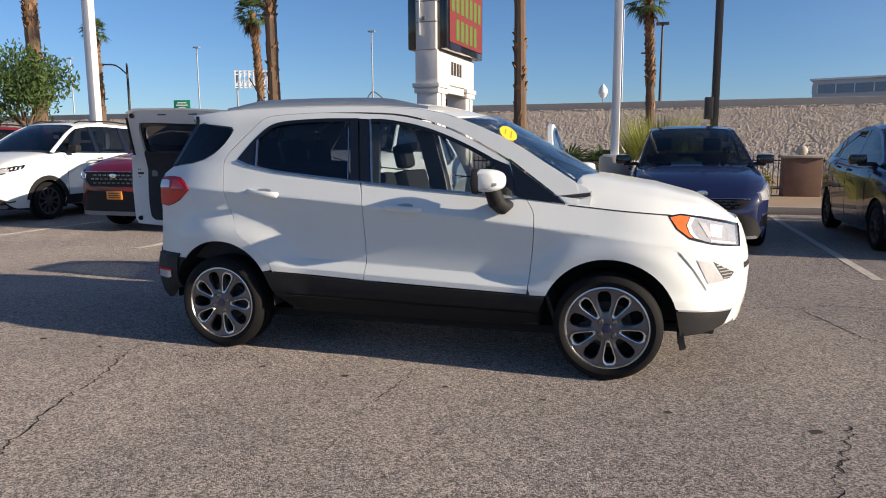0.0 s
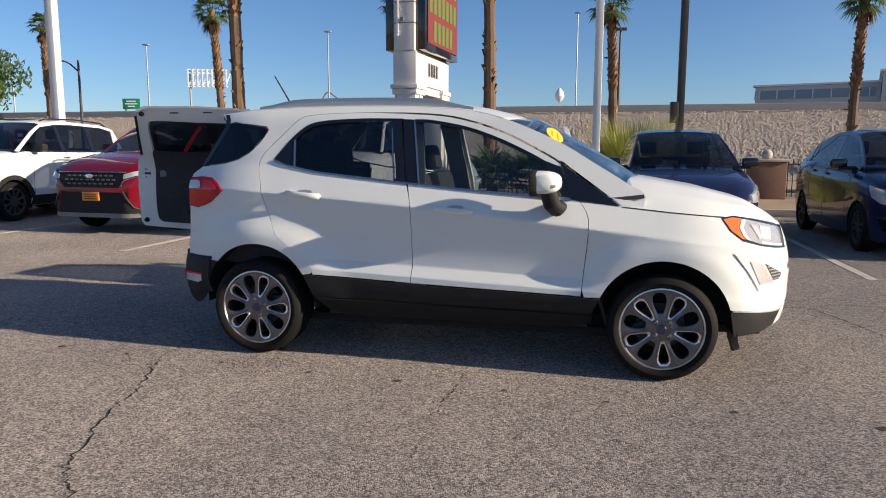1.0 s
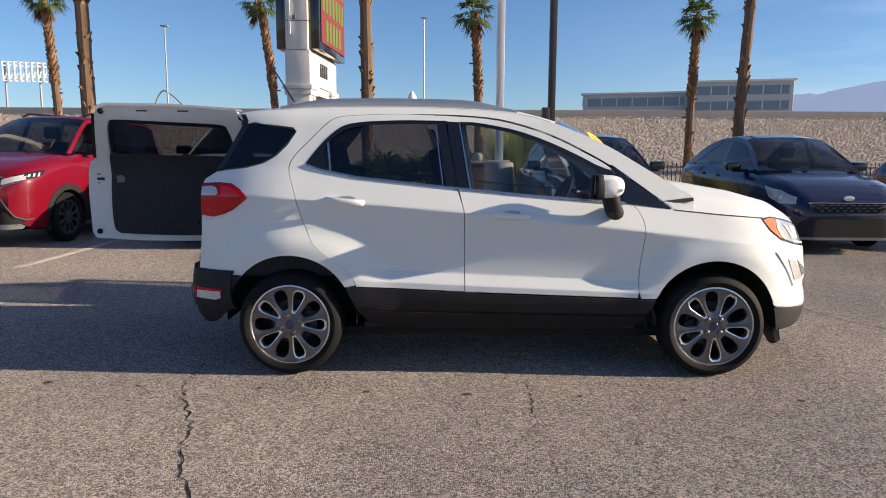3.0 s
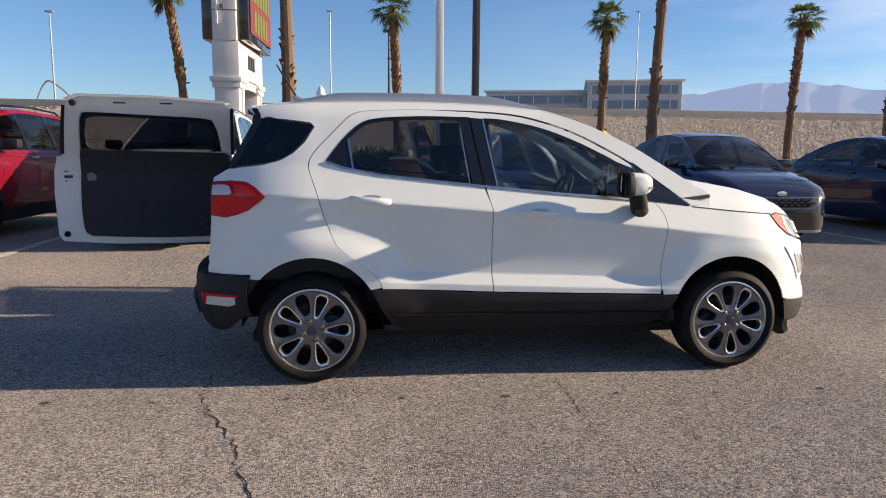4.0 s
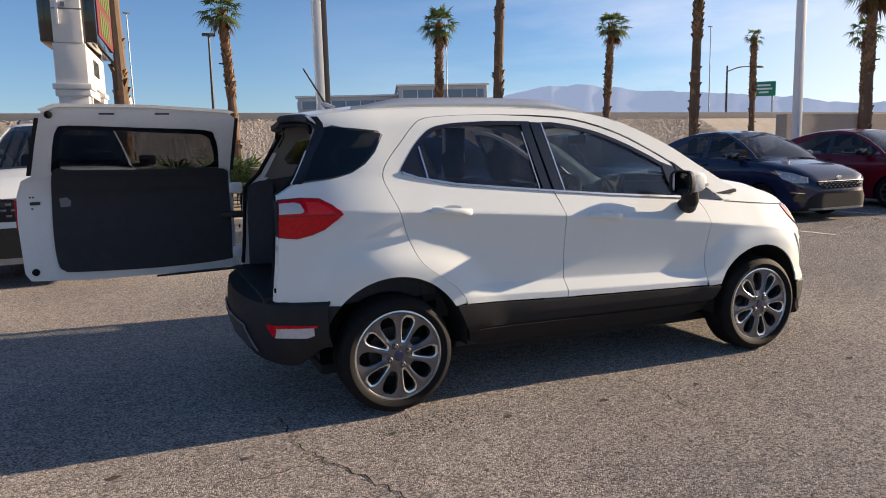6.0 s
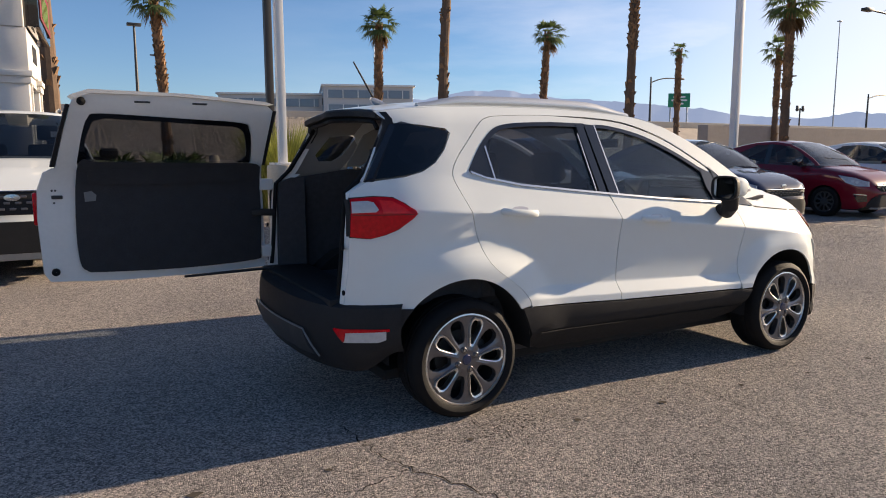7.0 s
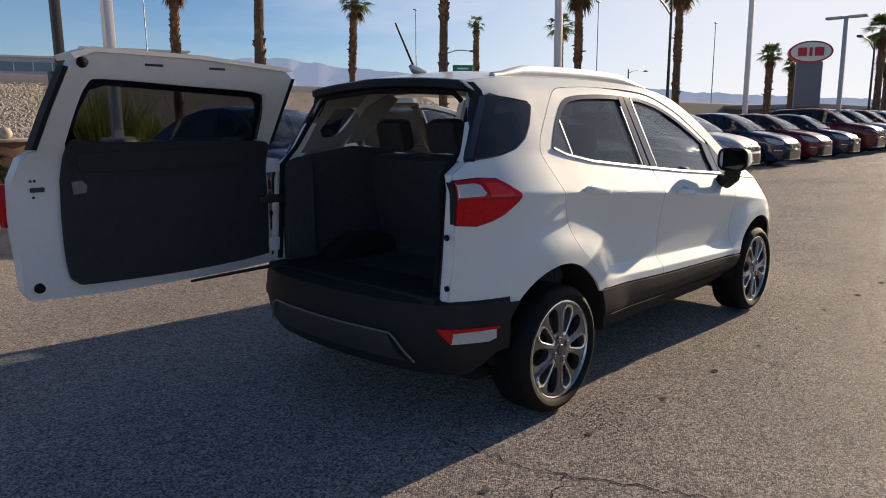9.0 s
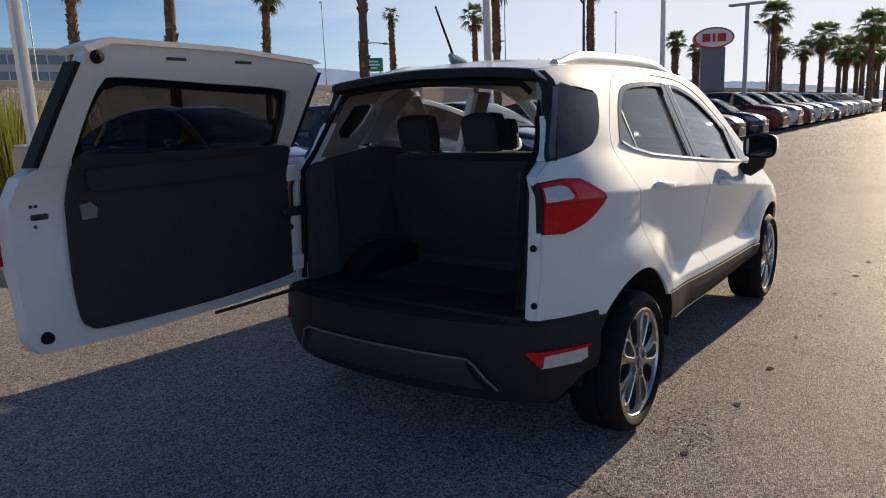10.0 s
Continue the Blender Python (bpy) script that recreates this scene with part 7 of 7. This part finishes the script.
            part("roof_bar", pipe(bmesh.new(), [(x, s * (rail(x, top(x)) - 0.08), top(x) + z) for x, z in ((0.15, 0.03), (0.0, 0.065), (-0.9, 0.075), (-1.7, 0.06), (-1.85, 0.02))], [0.018] * 5, 8), M_GLOSSBLACK, car, "black roof bar")
        lamp = part("headlamp", panel(P["lamp"], on_skin, 0.03, 0.05, 0.008), M_HEADLAMP if P is SEDAN else M_GLOSSBLACK, car, "clear headlamp" if P is SEDAN else "dark-trimmed headlamp")
        cx = sum(p[0] for p in P["lamp"]) / 6
        cz = sum(p[1] for p in P["lamp"]) / 6
        for k in range(4 if P is CROSS else 2):
            q = cx - 0.13 + k * 0.075
            if P is CROSS:
                shape = [(q, cz + 0.034 - 0.008 * k), (q + 0.028, cz + 0.032 - 0.008 * k), (q + 0.062, cz - 0.022), (q + 0.030, cz - 0.020)]
            else:
                shape = arc(q + 0.10, cz + 0.01 - 0.02 * k, 0.030, 0, 360, 12)[:-1]
            part("lamp_lens", panel(shape, on_skin, 0.006, 0.1, 0.014), M_CLEAR_LENS, lamp, "clear lens")
        part("tail_lamp", panel(P["tail"], on_skin, 0.03, 0.06, 0.008), M_RED_LENS, car, "red tail lamp")
        for gap in ([(af - 0.50), b, ar + 0.42]):
            part("door_gap", panel([(gap - 0.004, deck(gap) - 0.02), (gap + 0.004, deck(gap) - 0.02), (gap + 0.004, low + 0.12), (gap - 0.004, low + 0.12)], on_skin, 0.004, 0.1, 0.0015), M_DARK, car)
        for hx in (b + 0.10, ar + 0.62):
            z = deck(hx) - 0.11
            y = s * (skin(hx, z) + 0.012)
            part("door_handle", boxed(hx - 0.10, hx + 0.08, y - 0.014, y + 0.014, z - 0.014, z + 0.014, 0.008), paint if P is SEDAN else M_CHROME, car)
        mz = deck(0.75) + 0.075
        my = s * (wide(0.75) + 0.07)
        mirror = part("door_mirror", boxed(0.68, 0.84, my - 0.115, my + 0.10, mz - 0.06, mz + 0.075, 0.04), M_GLOSSBLACK if P is SEDAN else M_CLAD, car, "dark door mirror")
        part("mirror_foot", boxed(0.74, 0.82, min(s * 0.74, my), max(s * 0.74, my), mz - 0.085, mz - 0.035, 0.01), M_CLAD, mirror)
        # fog lamp and lower corner
        fx = P["nose"] - 0.24
        if P is SEDAN:
            part("bumper_vent", panel([(fx - 0.10, 0.49), (fx + 0.12, 0.47), (fx + 0.13, 0.36), (fx - 0.02, 0.34)], on_skin, 0.01, 0.05, 0.006), M_GLOSSBLACK, car, "black bumper vent")
            part("bumper_strip", panel([(fx - 0.10, 0.515), (fx + 0.12, 0.50), (fx + 0.12, 0.485), (fx - 0.09, 0.498)], on_skin, 0.01, 0.05, 0.010), M_CHROME, car, "bright bumper strip")
        if P["clad"]:
            part("sill_cladding", panel([(ar + arch + 0.02, low + 0.20), (af - arch - 0.02, low + 0.20), (af - arch - 0.02, low + 0.01), (ar + arch + 0.02, low + 0.01)], on_skin, 0.01, 0.2, 0.012), M_CLAD, car, "black sill cladding")
            for a in (ar, af):
                ring = arc(a, P["wheel_r"] - 0.02, arch + 0.085, 172, 8, 16) + arc(a, P["wheel_r"] - 0.02, arch + 0.002, 8, 172, 16)
                part("arch_cladding", panel(ring, on_skin, 0.01, 0.12, 0.010), M_CLAD, car, "black arch cladding")
        for a in (ar, af):
            parked_wheel(car, a, s * (wide(a) - 0.115), P["wheel_r"], s)
            bm = bmesh.new()
            rr = [[(a + (arch + 0.01) * math.cos(t), s * y, P["wheel_r"] - 0.02 + (arch + 0.01) * math.sin(t)) for t in np.linspace(-0.3, math.pi + 0.3, 16)] for y in (wide(a) - 0.03, 0.55)]
            grid(bm, rr)
            part("wheel_well", bm, M_DARK, car)
    # face
    nz = P["nose"]

    def face_x(y, z):
        """Where the nose lies at a distance from the middle and a height."""
        a, b = 1.4, nz
        if deck(b) >= z and skin(b, z) >= abs(y):
            return b
        for step in range(18):
            m = 0.5 * (a + b)
            if deck(m) >= z and skin(m, z) >= abs(y):
                a = m
            else:
                b = m
        return a

    def face_sheet(rows, lift, thick=0.02):
        bm = bmesh.new()
        grid(bm, [[(face_x(w * v, z) + lift, w * v, z) for v in np.linspace(-1, 1, 19)] for z, w in rows])
        return thicken(bm, thick)

    if P is SEDAN:
        z0, z1, gw = 0.56, 0.70, 0.56
        rows = [(z0, 0.44), (0.5 * (z0 + z1), 0.54), (z1, gw)]
        lower = [(0.21, 0.70), (0.30, 0.72), (0.42, 0.66), (0.50, 0.54)]
    else:
        z0, z1, gw = 0.735, 0.985, 0.64
        rows = [(z0, 0.52), (0.5 * (z0 + z1), 0.62), (z1, gw)]
        lower = [(0.30, 0.84), (0.42, 0.78), (0.54, 0.64), (0.665, 0.54)]
    grille = part("grille", face_sheet(rows, 0.016), M_CLAD, car, "black grille")
    part("grille_trim", pipe(bmesh.new(), [(face_x(gw * v, z1 - 0.006) + 0.024, gw * v, z1 - 0.006) for v in np.linspace(-1, 1, 19)], [0.007] * 19, 6), M_CHROME, grille, "bright grille trim")
    for row in range(3):
        for k in range(-5, 6):
            y, z = 0.10 * k + 0.05 * (row % 2), z0 + (z1 - z0) * (0.25 + 0.25 * row)
            if abs(y) < 0.50:
                x = face_x(y, z) + 0.030
                part("grille_stud", boxed(x - 0.012, x + 0.008, y - 0.028, y + 0.028, z - 0.012, z + 0.012, 0.006), M_GLOSSBLACK if P is SEDAN else M_ALLOY_DARK, grille)
    if P is CROSS:
        # lamps run in to the grille, with a bright line below; pale line round the lower corner
        for s in (-1, 1):
            bm = bmesh.new()
            grid(bm, [[(face_x(y, z) + 0.014, s * y, z) for y, z in ((y, z0 + 0.13 + 0.30 * (y - 0.60) + 0.075 * k) for k in (0, 0.5, 1))] for y in np.linspace(0.62, 0.86, 7)])
            inner = part("lamp_inner", thicken(bm, 0.02), M_HEADLAMP, car, "clear inner lamp")
            pts = [(0.585, z0 + 0.03), (0.615, z0 + 0.08), (0.65, z0 + 0.12), (0.74, z0 + 0.155), (0.84, z0 + 0.185)]
            part("lamp_line", pipe(bmesh.new(), [(face_x(y, z) + 0.026, s * y, z) for y, z in pts], [0.009] * 5, 6), M_CHROME, inner, "bright line under the lamp")
            pts = [(0.60, 0.68), (0.68, 0.56), (0.75, 0.44), (0.84, 0.385), (0.88, 0.40)]
            part("corner_line", pipe(bmesh.new(), [(face_x(y, z) + 0.018, s * y, z) for y, z in pts], [0.014] * 5, 6), M_SKID, car, "dark grey corner line")
    part("bumper_intake", face_sheet(lower, 0.014), M_DARK, car, "black lower bumper")
    part("bumper_lip", face_sheet([(0.335, 0.80), (0.30, 0.82), (0.27, 0.80)] if P is CROSS else [(0.235, 0.66), (0.21, 0.68), (0.20, 0.66)], 0.030), M_RAILDARK, car, "grey lower lip")
    part("badge", lathe(bmesh.new(), [(0.001, -0.01), (1, -0.006), (1, 0.01)], 20), M_CHROME, car, "bright oval badge", m=pose(face_x(0, z1 + (0.055 if P is SEDAN else -0.07)) + 0.035, 0, z1 + (0.055 if P is SEDAN else -0.07), 0, 0, 90) @ Matrix.Diagonal((0.075, 1, 0.035, 1)))
    if plate:
        p = part("number_plate", boxed(nz + 0.02, nz + 0.04, -0.16, 0.16, 0.53, 0.665, 0.006), M_ORANGE, car, "orange dealer plate")
        for k, z in enumerate((0.555, 0.59, 0.625)):
            part("plate_bar", boxed(nz + 0.040, nz + 0.043, -0.12, 0.12, z, z + 0.014), M_INK, p)
    # cabin
    zf = 0.62 if P is SEDAN else 0.80
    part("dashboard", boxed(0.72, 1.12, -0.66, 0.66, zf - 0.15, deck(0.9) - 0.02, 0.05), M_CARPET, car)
    for y in (-0.37, 0.37):
        st = part("seat", boxed(-0.32, -0.14, y - 0.25, y + 0.25, zf - 0.30, top(0) - 0.33, 0.06, Euler((0, -0.16, 0)).to_matrix().to_4x4()), M_SEAT, car)
        part("headrest", boxed(-0.40, -0.30, y - 0.13, y + 0.13, top(0) - 0.33, top(0) - 0.13, 0.04), M_SEAT, st)
    part("rear_seat", boxed(-1.25, -1.05, -0.62, 0.62, zf - 0.30, deck(-1) + 0.08, 0.06), M_SEAT, car)
    part("windscreen_label", boxed(0.60, 0.605, 0.40, 0.52, top(0.6) - 0.11, top(0.6) - 0.04, 0, Euler((0, 0, 0)).to_matrix().to_4x4()), M_SIGNWHITE, car, "white paper label")
    return car


def facing(x, y_nose, kind, turn=0.0):
    """A car backed into its bay, its nose at y_nose, looking out at the lane."""
    return pose(x, y_nose + kind["nose"], 0, 0, 0, -90 + turn)


first_sedan = parked_car("dark navy sedan parked nose out", M_NAVY, SEDAN, facing(1.98, 4.45, SEDAN, 2))
parked_car("blue-black sedan parked nose out with open-spoke wheels", M_BLACKBLUE, SEDAN, facing(5.08, 4.40, SEDAN, 0))
black_sedan = parked_car("black sedan parked nose out", M_BLACKBLUE, SEDAN, facing(8.85, 4.40, SEDAN, 0))
red_sedan = parked_car("red sedan parked nose out in the row", M_REDPAINT, SEDAN, facing(12.4, 4.40, SEDAN, 0))
parked_car("white sedan parked nose out in the row", M_WHITE, SEDAN, facing(15.9, 4.40, SEDAN, 0))
silver_suv = parked_car("silver suv parked nose out in the row", M_SILVER, CROSS, facing(64.8, 4.30, CROSS, 0))
parked_car("red suv with an orange dealer plate, parked nose out", M_REDPAINT, CROSS, facing(-6.76, 4.58, CROSS, -4), plate=True)
white_suv = parked_car("white suv with black grille parked beside the red one", M_WHITE, CROSS, facing(-10.75, 5.0, CROSS, 2))
parked_car("white suv parked nose out behind the open tailgate", M_WHITE, CROSS, facing(-3.38, 4.60, CROSS, 0))
maroon_suv = parked_car("maroon suv parked nose out in the row", M_MAROON, CROSS, facing(-14.2, 5.6, CROSS, 0))
copy_thing(first_sedan, facing(19.4, 4.4, SEDAN))
copy_thing(red_sedan, facing(22.9, 4.4, SEDAN))
copy_thing(black_sedan, facing(26.5, 4.35, SEDAN))
copy_thing(maroon_suv, facing(30.2, 4.3, CROSS))
x = 33.8
for k, src in enumerate([silver_suv, maroon_suv, white_suv, silver_suv, black_sedan, silver_suv, white_suv, white_suv, silver_suv]):
    kind = SEDAN if src is black_sedan else CROSS
    copy_thing(src, facing(x, 4.3, kind))
    x += 3.45
for k in range(11):
    src = (white_suv, silver_suv, maroon_suv, silver_suv, white_suv)[k % 5]
    copy_thing(src, facing(68.3 + 3.45 * k, 4.45 + 0.16 * k, CROSS))
